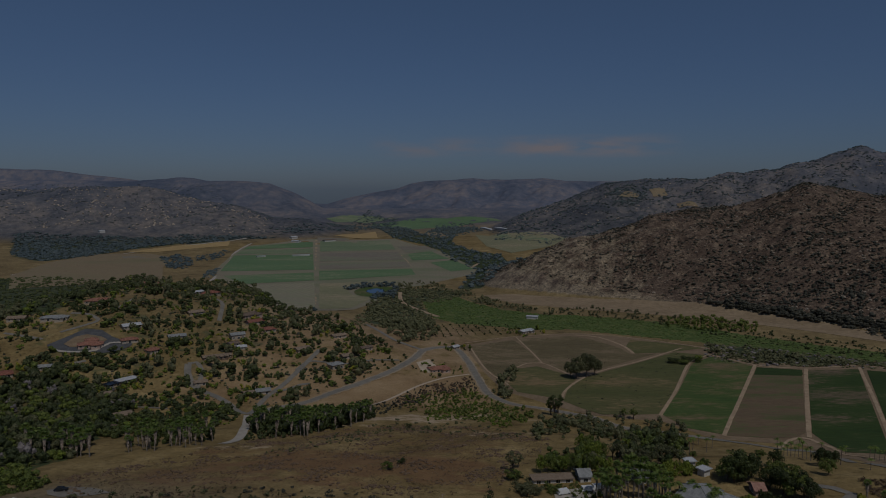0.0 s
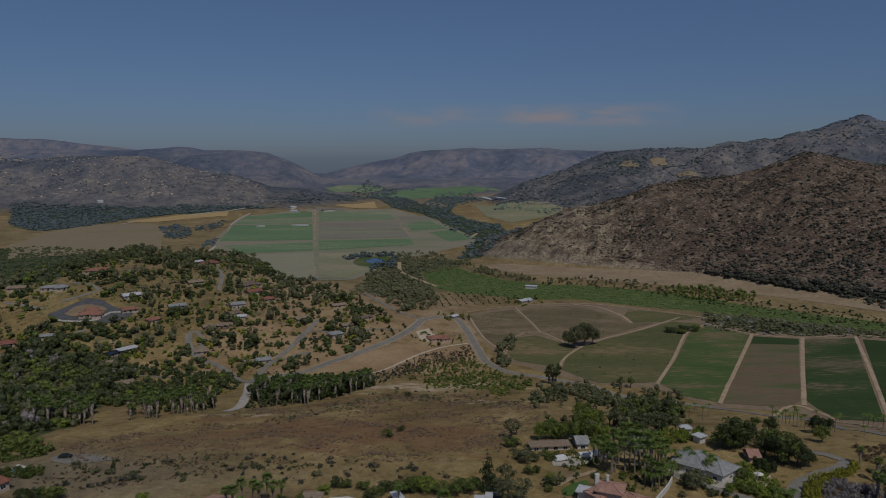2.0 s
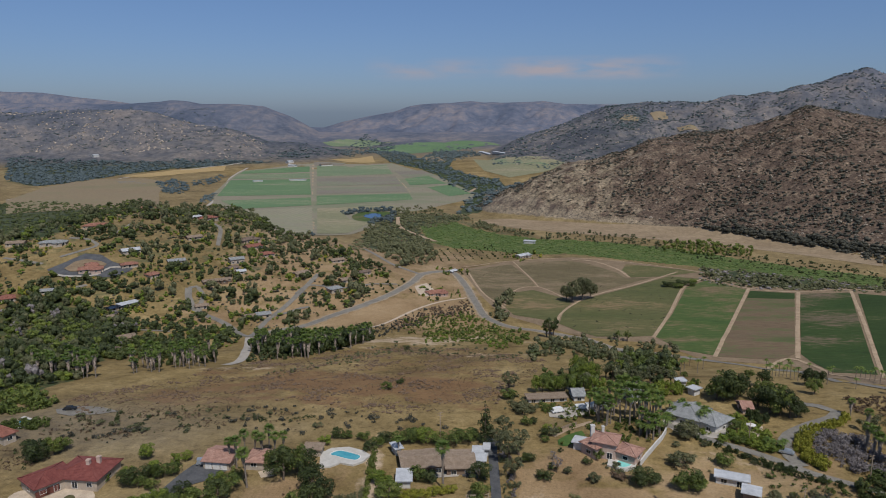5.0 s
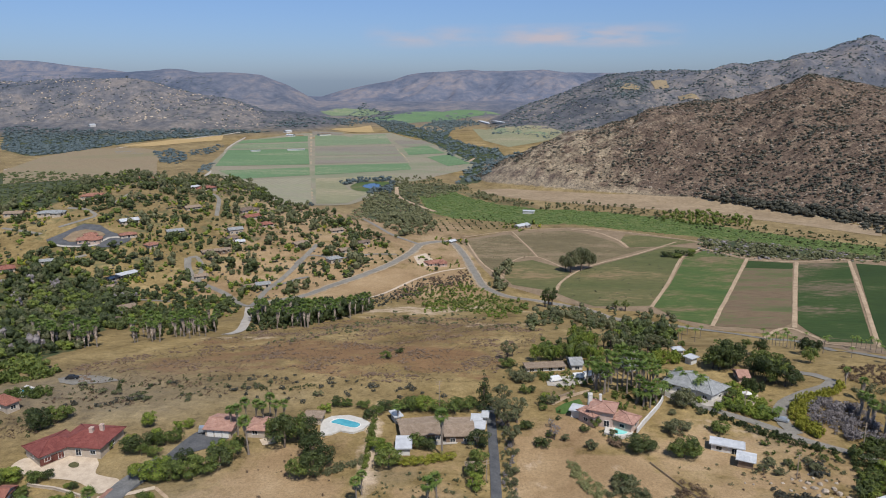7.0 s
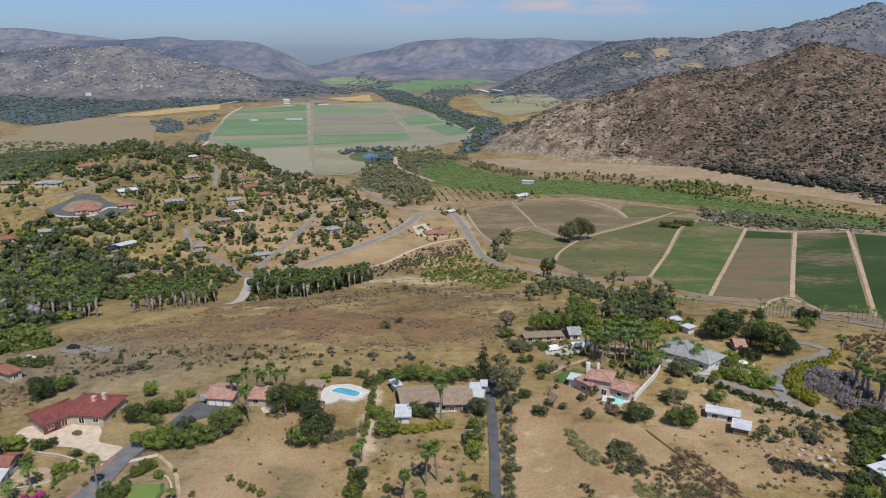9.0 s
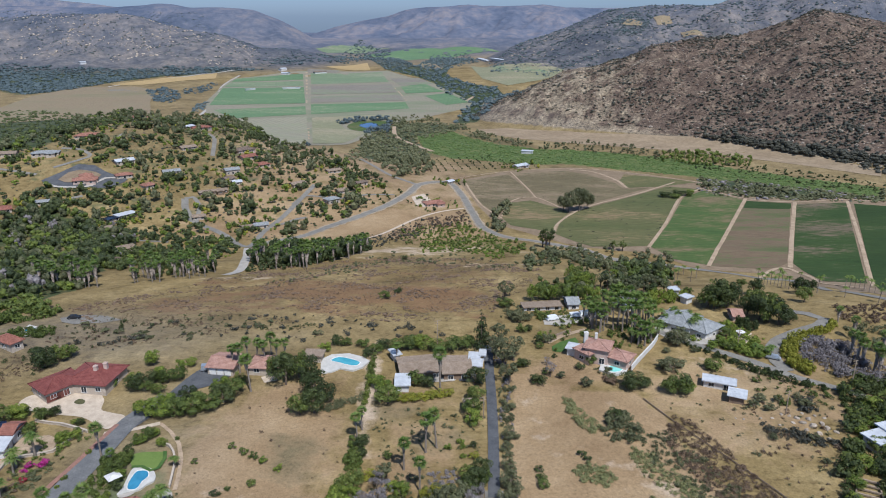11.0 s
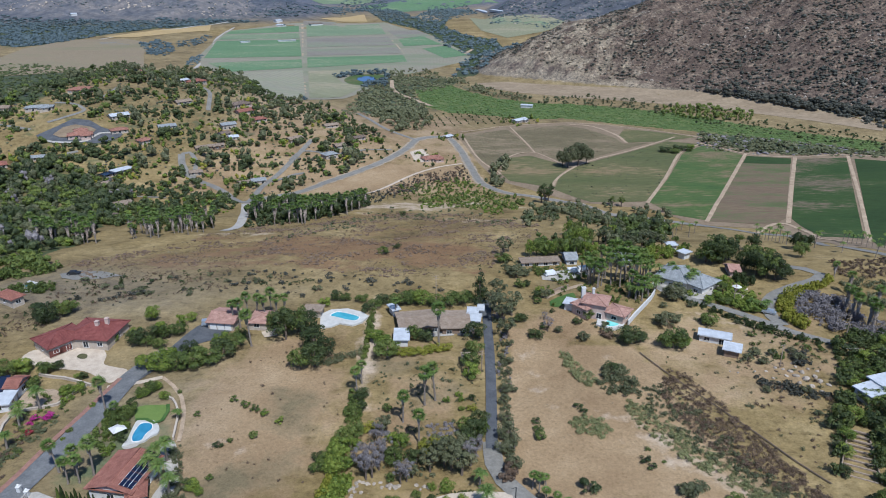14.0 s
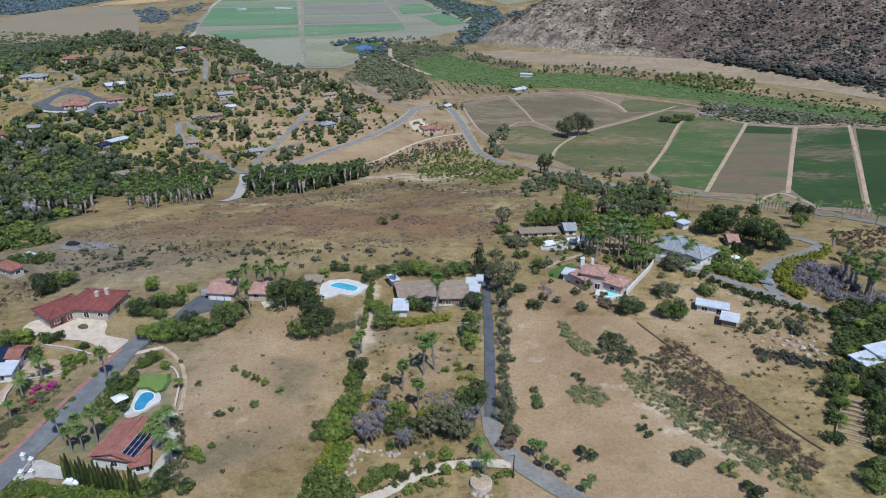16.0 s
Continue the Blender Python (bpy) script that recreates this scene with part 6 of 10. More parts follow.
fence("garden_wall", [(-76.1, 162.3), (-72.2, 160.0), (-68.8, 154.3), (-67.3, 148.5), (-66.2, 143.1)], 0.8, 0.35, STUCCO_CREAM, "low cream garden wall curving down the garden")
paving("terrace", rounded([(-69.6, 142.2), (-65.6, 142.2), (-62.4, 135.1), (-59.2, 127.0), (-58.0, 119.6), (-60.3, 117.5), (-63.6, 117.9), (-63.8, 123.3), (-63.3, 129.0), (-66.4, 136.2)]), CONCRETE, "pale terrace under palms beside the solar house", 0.2)
paving("terrace", rounded([(-77.7, 141.4), (-77.2, 143.6), (-74.7, 142.7), (-74.0, 140.9), (-75.6, 139.5), (-77.3, 139.5)]), CONCRETE, "white concrete terrace by the pool", 0.22)
parasol(-80.3, 144.5, "white square shade canopy beside the pool", 4, 2.4)
paving("entrance_apron", [(-93.5, 118.3), (-92.8, 124.0), (-90.2, 124.5), (-82.8, 121.3), (-81.8, 118.1), (-89.2, 118.9), (-91.7, 117.2)], CONCRETE, "pale concrete entrance apron", 0.26)
for x, y in ((-94.3, 124.6), (-91.8, 119.1), (-91.7, 123.2), (-89.6, 119.3)):
    root = new("gate_pillar")
    root.matrix_basis = pose(x, y, ground(x, y))
    part("shaft", box_mesh("gate_shaft", (0.8, 0.8, 1.9), STUCCO_WHITE, -0.3), root)
    part("cap", box_mesh("gate_cap", (1.0, 1.0, 0.18), TRIM, 1.604), root)
    bm = bmesh.new()
    bmesh.ops.create_icosphere(bm, subdivisions=2, radius=0.3)
    part("ball", mesh_of(bm, "gate_ball", TRIM), root).matrix_basis = pose(0, 0, 2.05)
    tagged(root, "white stucco gate pillar with a ball finial", "gate pillar", "gate pillars")
gx, gy, gturn, glen = -91.4, 121.2, 89, 3.0
gate = new("driveway_gate")
gate.matrix_basis = pose(gx, gy, ground(gx, gy) + 0.15, 0, 0, gturn)
for z in (0.2, 1.2):
    part("rail", box_mesh("gate_rail", (glen, 0.06, 0.08), DARK_METAL, z), gate)
for k in range(12):
    part("bar", box_mesh("gate_bar", (0.04, 0.04, 1.3), DARK_METAL, 0.1), gate).matrix_basis = pose((k / 11 - 0.5) * (glen - 0.1), 0.05, 0)
tagged(gate, "dark metal driveway gate between pillars", "gate")
CYPRESS = curve_points([(-81.3, 117.9), (-76.7, 116.6), (-72.2, 115.2), (-67.5, 113.9), (-63.5, 113.0)], 1.05)
for k, q in enumerate(CYPRESS):
    plant("cypress", "spire", "dark", q.x, q.y, 0.80 + 0.10 * math.sin(k * 2.3), 7.4 + 0.9 * math.sin(k * 1.9), "slender dark green cypress in a screening row", "cypress", "cypress row")
# a car shape stands in here for a small white boat
car(-79.6, 116.6, -6, "car shape standing in for a small white boat beyond the cypress row", CAR_WHITE, size=(3.4, 1.5, 1.35))
car(-74.5, 201.3, 10, "silver van parked on the dark asphalt", CAR_SILVER, "van", (5.0, 2.0, 2.0), "van")
car(113.2, 208.8, 150, "silver car on the lane by the hedge", CAR_SILVER)
house("flat_house", "low house with a flat white roof beside the road", [(-116.8, 157.6, 11, 5.0, 6.0, 2.6, "flat", 0.0)], STUCCO_WHITE, ROOF_WHITE)
house("guest_house", "small white guest house with a red tile roof", [(-116.7, 164.6, -0, 3.1, 5.5, 3.4, "gable", 0.4)], STUCCO_WHITE, ROOF_RUST)
house("flat_house", "low house with dark solar roof at the road", [(-121.4, 163.7, 16, 3.3, 7.0, 3.0, "flat", 0.0)], STUCCO_WHITE, SOLAR, windows=False)
fence("garden_wall", [(-115.9, 173.6), (-111.2, 172.5), (-107.7, 171.9), (-102.9, 170.0), (-98.1, 167.7)], 0.8, 0.4, STUCCO_CREAM, "low cream garden wall above the road")
fence("garden_wall", [(-110.2, 144.0), (-111.7, 148.7), (-111.9, 152.1), (-109.6, 155.4), (-105.9, 156.3), (-102.5, 157.8), (-101.6, 160.9), (-100.8, 164.1), (-99.4, 167.8)], 0.7, 0.4, STUCCO_CREAM, "low cream garden wall round the sandy yard")
paving("sandy_yard", [(-114.3, 150.2), (-114.2, 156.2), (-114.9, 165.2), (-108.1, 166.4), (-103.7, 163.8), (-103.2, 158.9), (-110.0, 156.2), (-112.6, 152.6), (-112.3, 148.7), (-110.9, 145.0), (-111.4, 145.0)], DIRT_TRACK, "sandy pale yard with palms", 0.16)
tagged(ribbon("road_verge", [(-91.6, 171.7), (-93.7, 153.5), (-96.1, 141.8), (-97.8, 130.3), (-99.1, 123.3), (-100.0, 116.3)], 1.4, mottled("brick_edging", (0.20, 0.105, 0.078), (0.28, 0.15, 0.11), 1.0, 0.9), 0.3), "red brick edging strip along the road", "verge", kind="structure")
house("hedged_house", "house with a red roof at the edge of the slope", [(-149.2, 218.8, 62, 4.1, 9.0, 3.0, "hip", 0.35)], STUCCO_CREAM, ROOF_RUST)
pool([(-153.1, 231.9), (-152.5, 236.8), (-148.4, 234.8), (-146.2, 229.1), (-148.7, 227.1)], [(-151.7, 231.6), (-151.2, 234.6), (-148.6, 233.6), (-148.0, 230.2)], POOL_DECK, POOL_DEEP, "small blue pool behind green hedges")

paving("concrete_court", [(-146.5, 246.7), (-140.5, 250.2), (-129.5, 248.1), (-121.6, 244.7), (-127.5, 241.2), (-136.9, 238.5), (-142.8, 241.0)], ASPHALT, "grey concrete court on the dry slope", 0.2, 3)
# car shape added as a stand-in for a dark flat object
car(-140.0, 244.8, 8, "dark car shape standing in for a dark flat object on the grey court", DARK_METAL)
mass("pool_hedge", scatter([(-158.5, 228.8), (-155.9, 234.4), (-147.7, 231.8), (-142.4, 236.1), (-139.4, 229.1), (-145.5, 223.0), (-148.9, 218.4), (-151.4, 216.6)], 60, 138), (0.8, 1.6), (0.9, 1.3), LEAF_MID, "green hedge round the small pool", "hedge", 80, 0.22, 138)

# front garden by the driveway bend
tagged(ribbon("drive_branch", [(-15.8, 111.0), (-11.1, 113.4), (-7.5, 115.9), (-4.6, 118.2), (-1.2, 120.1), (3.1, 121.7), (8.3, 122.4), (12.6, 122.2), (16.9, 121.8)], 2.7, PAVING, 0.22), "pale curving garden drive", "drive", kind="structure")


def planter(x, y):
    root = new("round_planter")
    root.matrix_basis = pose(x, y, ground(x, y))
    bm = bmesh.new()
    bmesh.ops.create_cone(bm, cap_ends=True, segments=24, radius1=2.5, radius2=2.4, depth=1.3)
    part("wall", mesh_of(bm, "planter_wall", STUCCO_CREAM), root).matrix_basis = pose(0, 0, 0.5)
    bm = bmesh.new()
    bmesh.ops.create_cone(bm, cap_ends=True, segments=24, radius1=2.2, radius2=2.1, depth=0.1)
    part("soil", mesh_of(bm, "planter_soil", DIRT_TRACK), root).matrix_basis = pose(0, 0, 1.2)
    tagged(root, "round cream planter wall below a palm", "planter")


planter(9.7, 115.4)
mass("clipped_shrubs", np.array([p[:2] for p in [(-9.0, 115.2, 1), (-7.1, 117.3, 1), (-4.1, 118.6, 1), (-1.6, 119.3, 1), (2.2, 120.3, 1), (5.4, 121.0, 1), (12.3, 116.7, 1), (14.0, 117.7, 1), (16.0, 118.4, 1), (13.2, 115.7, 1), (8.6, 116.7, 1), (11.1, 117.0, 1), (-2.1, 116.2, 1), (-0.6, 115.1, 1), (1.6, 115.8, 1), (-4.0, 114.2, 1)]]), (0.9, 1.3), (0.9, 1.1), LEAF_MID, "round clipped shrubs along the garden drive", "shrubs", 160, 0.17, 61)
for x, y, r in [(-19.2, 125.0, 0.6), (-18.4, 125.7, 0.5), (-17.2, 123.7, 0.5), (-16.1, 126.5, 0.6), (-14.5, 126.5, 0.5), (-12.7, 125.3, 0.5), (-10.8, 126.0, 0.6), (-8.8, 125.6, 0.5), (-19.3, 122.0, 0.6), (-18.3, 120.0, 0.5), (-20.3, 119.5, 0.5), (-3.4, 114.2, 0.4), (7.9, 113.0, 0.6), (9.3, 112.4, 0.6), (10.7, 112.0, 0.5), (-20.1, 124.2, 0.5), (-9.7, 124.9, 0.4)]:
    boulder(x, y, r, "pale rounded garden boulder")
for x, y, r in [(102.9, 171.9, 1.2), (103.4, 169.5, 1.5), (105.9, 171.2, 1.3), (105.5, 167.6, 1.6), (108.6, 168.7, 1.3), (108.8, 166.4, 1.5), (105.5, 164.2, 1.4), (101.5, 173.3, 1), (99.6, 174.1, 0.9), (96.1, 172.3, 0.8), (110.5, 164.7, 1.2), (107.0, 161.5, 1.1), (102.8, 166.0, 1.1), (105.7, 176.4, 0.9), (92.9, 172.6, 0.7), (87.8, 172.2, 0.6), (85.8, 173.0, 0.6), (96.5, 168.6, 0.8), (97.3, 166.8, 0.8), (108.7, 173.0, 1), (110.8, 171.7, 0.9), (105.7, 174.4, 0.8), (100.8, 169.6, 1)]:
    boulder(x, y, 0.62 * r)
for x, y, h, w in ((100.7, 174.0, 8.0, True), (13.1, 174.1, 7.0, True), (-0.2, 217.6, 11.0, True), (130.1, 191.6, 9.0, True), (104.1, 216.3, 8.0, True)):
    pole(x, y, h, "weathered timber utility pole with crossarms", w)
pole(16.9, 117.7, 6.5, "dark metal street lamp at the driveway bend", False)

# terraced timber steps
sx, sy, sturn, slen = 102.5, 135.4, -118, 18.8
steps = new("garden_steps")
steps.matrix_basis = pose(sx, sy, ground(sx, sy), 0, 0, sturn)
STEP = None
for k in range(10):
    u = (k / 9 - 0.5) * slen
    wide = 4.5 + 2.8 * k / 9
    part("step", box_mesh("step_board", (0.35, wide, 0.5), TIMBER, -0.2), steps).matrix_basis = pose(u, 0, 0.06 * (9 - k))
for s in (-1, 1):
    part("edge_board", box_mesh("edge_board", (slen, 0.3, 0.5), TIMBER, -0.1), steps).matrix_basis = pose(0, s * 3.2, 0.35, 0, 0, s * 6)
tagged(steps, "terraced timber steps on a sandy bank", "steps")

# ---- the hillside: houses and drives ----
BUILT.extend([(-304.5, 534, 12), (-298.7, 545, 15), (-289.1, 550, 18), (-276.2, 548, 18), (-263.5, 549, 15), (-253.0, 554, 12), (-313.9, 559, 10), (-304.0, 557, 10)])
paving("asphalt_ring", [(-310.6, 533), (-303.1, 547), (-295.6, 564), (-282.2, 564), (-268.7, 554), (-248.8, 546), (-249.3, 541), (-254.7, 531), (-263.5, 526), (-275.9, 525), (-293.3, 525), (-305.6, 528)], ASPHALT_DARK, "dark asphalt drive round the walled compound", 0.45, 4)
paving("compound_yard", [(-298.4, 535), (-296.3, 548), (-289.2, 554), (-276.5, 552), (-270.3, 548), (-270.8, 539), (-279.7, 533), (-291.1, 531)], HEADLAND, "pale yard inside the dark drive", 0.75, 4)
tagged(ribbon("compound_path", [(-305.5, 527), (-292.4, 523), (-275.9, 525), (-269.9, 529), (-268.3, 536), (-265.4, 543), (-252.0, 547)], 2.5, CONCRETE, 0.8), "pale curved drive through the compound", "path", kind="structure")
HOMES = []   # x, y, half length: where gardens grow


def hill_house(wing, roof_mat, wall_mat, word):
    """A house on the hillside, with a cross wing where it is long."""
    x, y, turn, L, W, h, kind, pitch = wing
    L, W, h = 0.92 * L, 0.78 * W, 0.76 * h
    HOMES.append((x, y, 0.5 * L))
    wing = (x, y, turn, L, W, h, kind, pitch)
    c, s = math.cos(radians(turn)), math.sin(radians(turn))
    wings = [wing]
    if L > 16 and kind != "flat":
        wings.append((x + c * L * 0.22 + s * W * 0.45, y + s * L * 0.22 - c * W * 0.45, turn + 90, W * 0.9, W * 0.7, h, kind, pitch))
    house("hillside_house", "hillside house with a " + word + " roof among garden trees", wings, STUCCO_CREAM if wall_mat is STUCCO_WHITE else wall_mat, roof_mat, group="hillside houses")


hill_house((-277.7, 536, 25, 18.9, 12, 3.4, "hip", 0.4), ROOF_ORANGE, STUCCO_PINK, "orange")
hill_house((-279.0, 541, 34, 9.7, 11, 4.4, "hip", 0.4), ROOF_ORANGE, STUCCO_PINK, "orange")
hill_house((-253.3, 550, 32, 13.3, 10, 3.2, "hip", 0.35), ROOF_ORANGE, STUCCO_CREAM, "red")
hill_house((-229.5, 538, 53, 10.3, 11, 3.2, "hip", 0.35), ROOF_ORANGE, STUCCO_CREAM, "orange")
hill_house((-313.8, 626, 9, 25.1, 14, 3.4, "hip", 0.35), ROOF_ORANGE, STUCCO_CREAM, "red")
hill_house((-467.4, 1093.0, 4, 33.0, 13, 4.2, "hip", 0.38), ROOF_ORANGE, STUCCO_PINK, "long salmon")
hill_house((-320.5, 669, 33, 9.0, 10, 3.2, "hip", 0.35), ROOF_ORANGE, STUCCO_CREAM, "red")
hill_house((-238.6, 699, 68, 19.7, 12, 3.2, "hip", 0.35), ROOF_RUST, STUCCO_CREAM, "rust")
hill_house((-248.2, 693, 68, 12.0, 9, 3.2, "gable", 0.3), ROOF_WHITE, STUCCO_WHITE, "white")
hill_house((-182.7, 646, 58, 20.9, 12, 3.4, "hip", 0.35), ROOF_BROWN, STUCCO_PINK, "brown")
hill_house((-173.2, 627, 48, 16.6, 12, 3.6, "gable", 0.35), ROOF_RUST, STUCCO_WHITE, "rust")
hill_house((-157.2, 613, 39, 12.0, 12, 3.2, "hip", 0.35), ROOF_RUST, STUCCO_CREAM, "rust")
hill_house((-177.0, 586, 34, 12.8, 10, 5.0, "gable", 0.35), ROOF_GREY, STUCCO_WHITE, "grey")
hill_house((-175.8, 569, 52, 9.0, 10, 3.4, "gable", 0.35), ROOF_BROWN, STUCCO_CREAM, "brown")
hill_house((-167.3, 565, 28, 7.4, 8, 3.2, "gable", 0.35), ROOF_WHITE, STUCCO_WHITE, "white")
hill_house((-180.5, 542, 31, 23.5, 9, 3.0, "gable", 0.25), ROOF_TAN, STUCCO_BROWN, "tan")
hill_house((-232.6, 476, 58, 9.7, 8, 3.0, "flat", 0.0), SOLAR, STUCCO_WHITE, "solar-panelled")
hill_house((-227.1, 486, 54, 14.9, 9, 3.0, "flat", 0.0), ROOF_WHITE, STUCCO_WHITE, "white")
hill_house((-312.1, 483, 34, 9.8, 14, 3.4, "hip", 0.35), ROOF_RUST, STUCCO_CREAM, "rust")
hill_house((-221.8, 568, 30, 14.3, 11, 3.0, "gable", 0.3), ROOF_GREY, STUCCO_CREAM, "grey")
hill_house((-330.9, 582, 18, 22.4, 12, 3.4, "hip", 0.3), ROOF_GREY, STUCCO_WHITE, "grey")
hill_house((-262.9, 575, 42, 15.7, 12, 3.4, "gable", 0.3), ROOF_WHITE, STUCCO_WHITE, "white")
hill_house((-129.2, 485, 24, 10.5, 9, 3.4, "gable", 0.35), ROOF_GREY, STUCCO_WHITE, "grey")
hill_house((-137.5, 480, 31, 8.2, 8, 2.8, "gable", 0.25), ROOF_TAN, STUCCO_CREAM, "tan")
hill_house((-86.0, 545, 39, 11.6, 11, 4.6, "hip", 0.35), ROOF_GREY, STUCCO_WHITE, "blue grey")
hill_house((-80.8, 569, 33, 9.4, 10, 3.4, "gable", 0.35), ROOF_TAN, STUCCO_CREAM, "tan")
hill_house((-119.3, 575, 49, 14.3, 10, 3.2, "gable", 0.35), ROOF_TAN, STUCCO_WHITE, "tan")
hill_house((-3.5, 559, 24, 17.4, 12, 3.4, "hip", 0.35), ROOF_ORANGE, STUCCO_PINK, "orange")
hill_house((11.0, 636, 52, 8.8, 7, 3.0, "gable", 0.35), ROOF_WHITE, STUCCO_WHITE, "white")
hill_house((87.6, 723, 43, 18.4, 10, 4.0, "gable", 0.3), ROOF_WHITE, STUCCO_WHITE, "white")
hill_house((-198.7, 417, 38, 13.4, 11, 3.0, "hip", 0.3), ROOF_TAN, STUCCO_CREAM, "tan")
hill_house((-187.3, 372.8, -15, 9.8, 9, 3.0, "hip", 0.3), ROOF_BROWN, STUCCO_CREAM, "brown")
hill_house((-176.8, 494, 23, 9.5, 9, 3.0, "gable", 0.3), ROOF_TAN, STUCCO_CREAM, "tan")
hill_house((-226.1, 624, 43, 14.8, 11, 3.0, "gable", 0.3), ROOF_TAN, STUCCO_CREAM, "tan")
hill_house((-290.9, 498, 19, 11.2, 9, 3.0, "gable", 0.3), ROOF_GREY, STUCCO_CREAM, "grey")
hill_house((-364.1, 584, 11, 15.1, 12, 3.2, "gable", 0.3), ROOF_TAN, STUCCO_CREAM, "tan")
hill_house((-228.7, 457, 45, 9.0, 9, 3.0, "gable", 0.3), ROOF_TAN, STUCCO_CREAM, "tan")
hill_house((-95.1, 620, 33, 13.4, 10, 3.0, "gable", 0.3), ROOF_TAN, STUCCO_CREAM, "tan")
hill_house((-67.8, 595, 38, 11.6, 9, 3.0, "gable", 0.3), ROOF_BROWN, STUCCO_CREAM, "brown")
paving("forecourt", [(-22.5, 575), (-12.1, 588), (-3.1, 564), (-11.4, 549), (-18.0, 554)], PAVING, "pale concrete forecourt of the orange-roofed house", 0.3, 5)
for pts, w in (([(-197.1, 525), (-192.1, 529), (-182.5, 514), (-178.6, 496), (-175.5, 484)], 4.0), ([(-126.5, 484), (-115.9, 492), (-105.8, 505), (-99.9, 508)], 4.0), ([(-115.4, 533), (-107.7, 553), (-82.2, 553), (-60.5, 568), (-37.1, 576)], 3.0), ([(-214.3, 451), (-201.8, 439), (-178.3, 437)], 3.0), ([(-281.1, 501), (-275.5, 507), (-269.3, 512)], 4.0), ([(-356.9, 554), (-340.4, 549), (-319.4, 543)], 3.5),
               ([(-312.2, 556), (-297.6, 574), (-294.4, 583), (-308.9, 594), (-324.6, 596)], 4.0), ([(-292.7, 607), (-289.5, 623), (-289.5, 641)], 3.5), ([(-202.2, 617), (-215.0, 667), (-226.7, 684)], 4.5), ([(-173.7, 371.0), (-174.6, 384.2), (-177.0, 399.2)], 4.0)):
    tagged(ribbon("hillside_drive", pts, 0.85 * w, ASPHALT, 0.3), "pale hillside drive between gardens", "drive", kind="structure")

# ---- the far farm: pond, sheds and stores ----
tagged(drape("pond", rounded([(-113.9, 1012), (-109.8, 1037), (-96.0, 1043), (-87.2, 1020), (-89.3, 996), (-101.7, 989)]), POND_BLUE, 0.8, 12), "blue farm pond with green banks", "pond", kind="structure")
tagged(drape("pond_bank", rounded([(-131.1, 1017), (-119.3, 1062), (-83.3, 1068), (-73.4, 1026), (-77.8, 974), (-108.1, 958), (-124.9, 980)]), CROP_LIGHT, 0.5, 12), "green bank round the farm pond", "bank", kind="structure")
for a, tone in (((-418, 1928, 49, 18.9, 14, 4, "gable", 0.3), ROOF_WHITE), ((-397.5, 1864, -25, 21.7, 12, 4, "gable", 0.3), ROOF_WHITE), ((-315.7, 1912, 43, 36.3, 12, 4, "gable", 0.3), ROOF_BROWN),
                ((-954, 1928, 47, 14.9, 14, 5, "gable", 0.3), ROOF_WHITE), ((154.7, 2375, -81, 166.8, 16, 4, "flat", 0.0), ROOF_WHITE), ((188.9, 2206, -73, 109.3, 16, 4, "flat", 0.0), ROOF_WHITE),
                ((-321.9, 1560, 20, 37.4, 7, 3, "flat", 0.0), ROOF_WHITE), ((-406, 1535, 37, 20.7, 6, 3, "flat", 0.0), ROOF_WHITE), ((105.1, 803, -16, 12.7, 7, 3, "flat", 0.0), ROOF_WHITE)):
    house("farm_shed", "distant farm shed with a plain roof", [a], STUCCO_WHITE, tone, "farm shed", False, "farm sheds")

tagged(ribbon("ditch_wall", [(62.2, 183.7), (65.9, 174.3), (69.4, 166.8), (75.2, 155.9), (81.1, 144.2), (86.0, 132.9), (90.3, 125.2)], 0.4, mottled("dark_soil_bank", (0.075, 0.052, 0.038), (0.12, 0.085, 0.062), 1.0), 0.35), "dark low bank along the edge of the brush", "bank", kind="structure")


# ---- woods, scrub and belts of trees ----
def on_mountain(x, y, rng):
    """Scrub is thick in the gullies and low down, thin on the dry spurs."""
    wet = 0.55 + 0.5 * ripple(x, y, 150, 3.1) + 0.35 * ripple(x, y, 60, 1.2)
    return rng.uniform(0, 1, len(x)) < np.clip(wet, 0.12, 1)


def gully(x, y, rng):
    return (ripple(x, y, 150, 3.1) + 0.6 * ripple(x, y, 60, 1.2) > 0.35) & (rng.uniform(0, 1, len(x)) < 0.9)


MOUNTAIN = [(35, 1128), (185, 985), (310, 885), (430, 745), (470, 640), (900, 640), (1050, 1100), (800, 1300), (420, 1300), (200, 1260)]


def low_slope(x, y, rng):
    """Bushes thicken towards the east and downhill, and in the gullies."""
    az = np.degrees(np.arctan2(x, y))
    p = smooth(az, 17, 29) * np.clip(1.15 - mountain(x, y) / 105, 0.05, 1) * np.clip(0.7 + 0.6 * ripple(x, y, 90, 3.1) + 0.4 * ripple(x, y, 37, 1.2), 0.1, 1)
    return rng.uniform(0, 1, len(x)) < p


mass("mountain_scrub", scatter(MOUNTAIN, 12000, 21, keep=on_mountain), (0.6, 1.5), (0.6, 1.0), LEAF_DRY, "dry brown chaparral scrub over the rocky hillside", "scrub", 5, 0.46, 2)
mass("mountain_bushes", scatter(MOUNTAIN, 10000, 22, keep=on_mountain), (0.8, 2.3), (0.7, 1.1), LEAF_CHAPARRAL, "dark chaparral bushes over the hillside", "scrub", 6, 0.44, 3)
mass("gully_bushes", scatter(MOUNTAIN, 2000, 26, keep=gully), (1.2, 2.9), (0.7, 1.1), LEAF_CHAPARRAL, "dark chaparral bushes in the gullies", "scrub", 8, 0.42, 36)
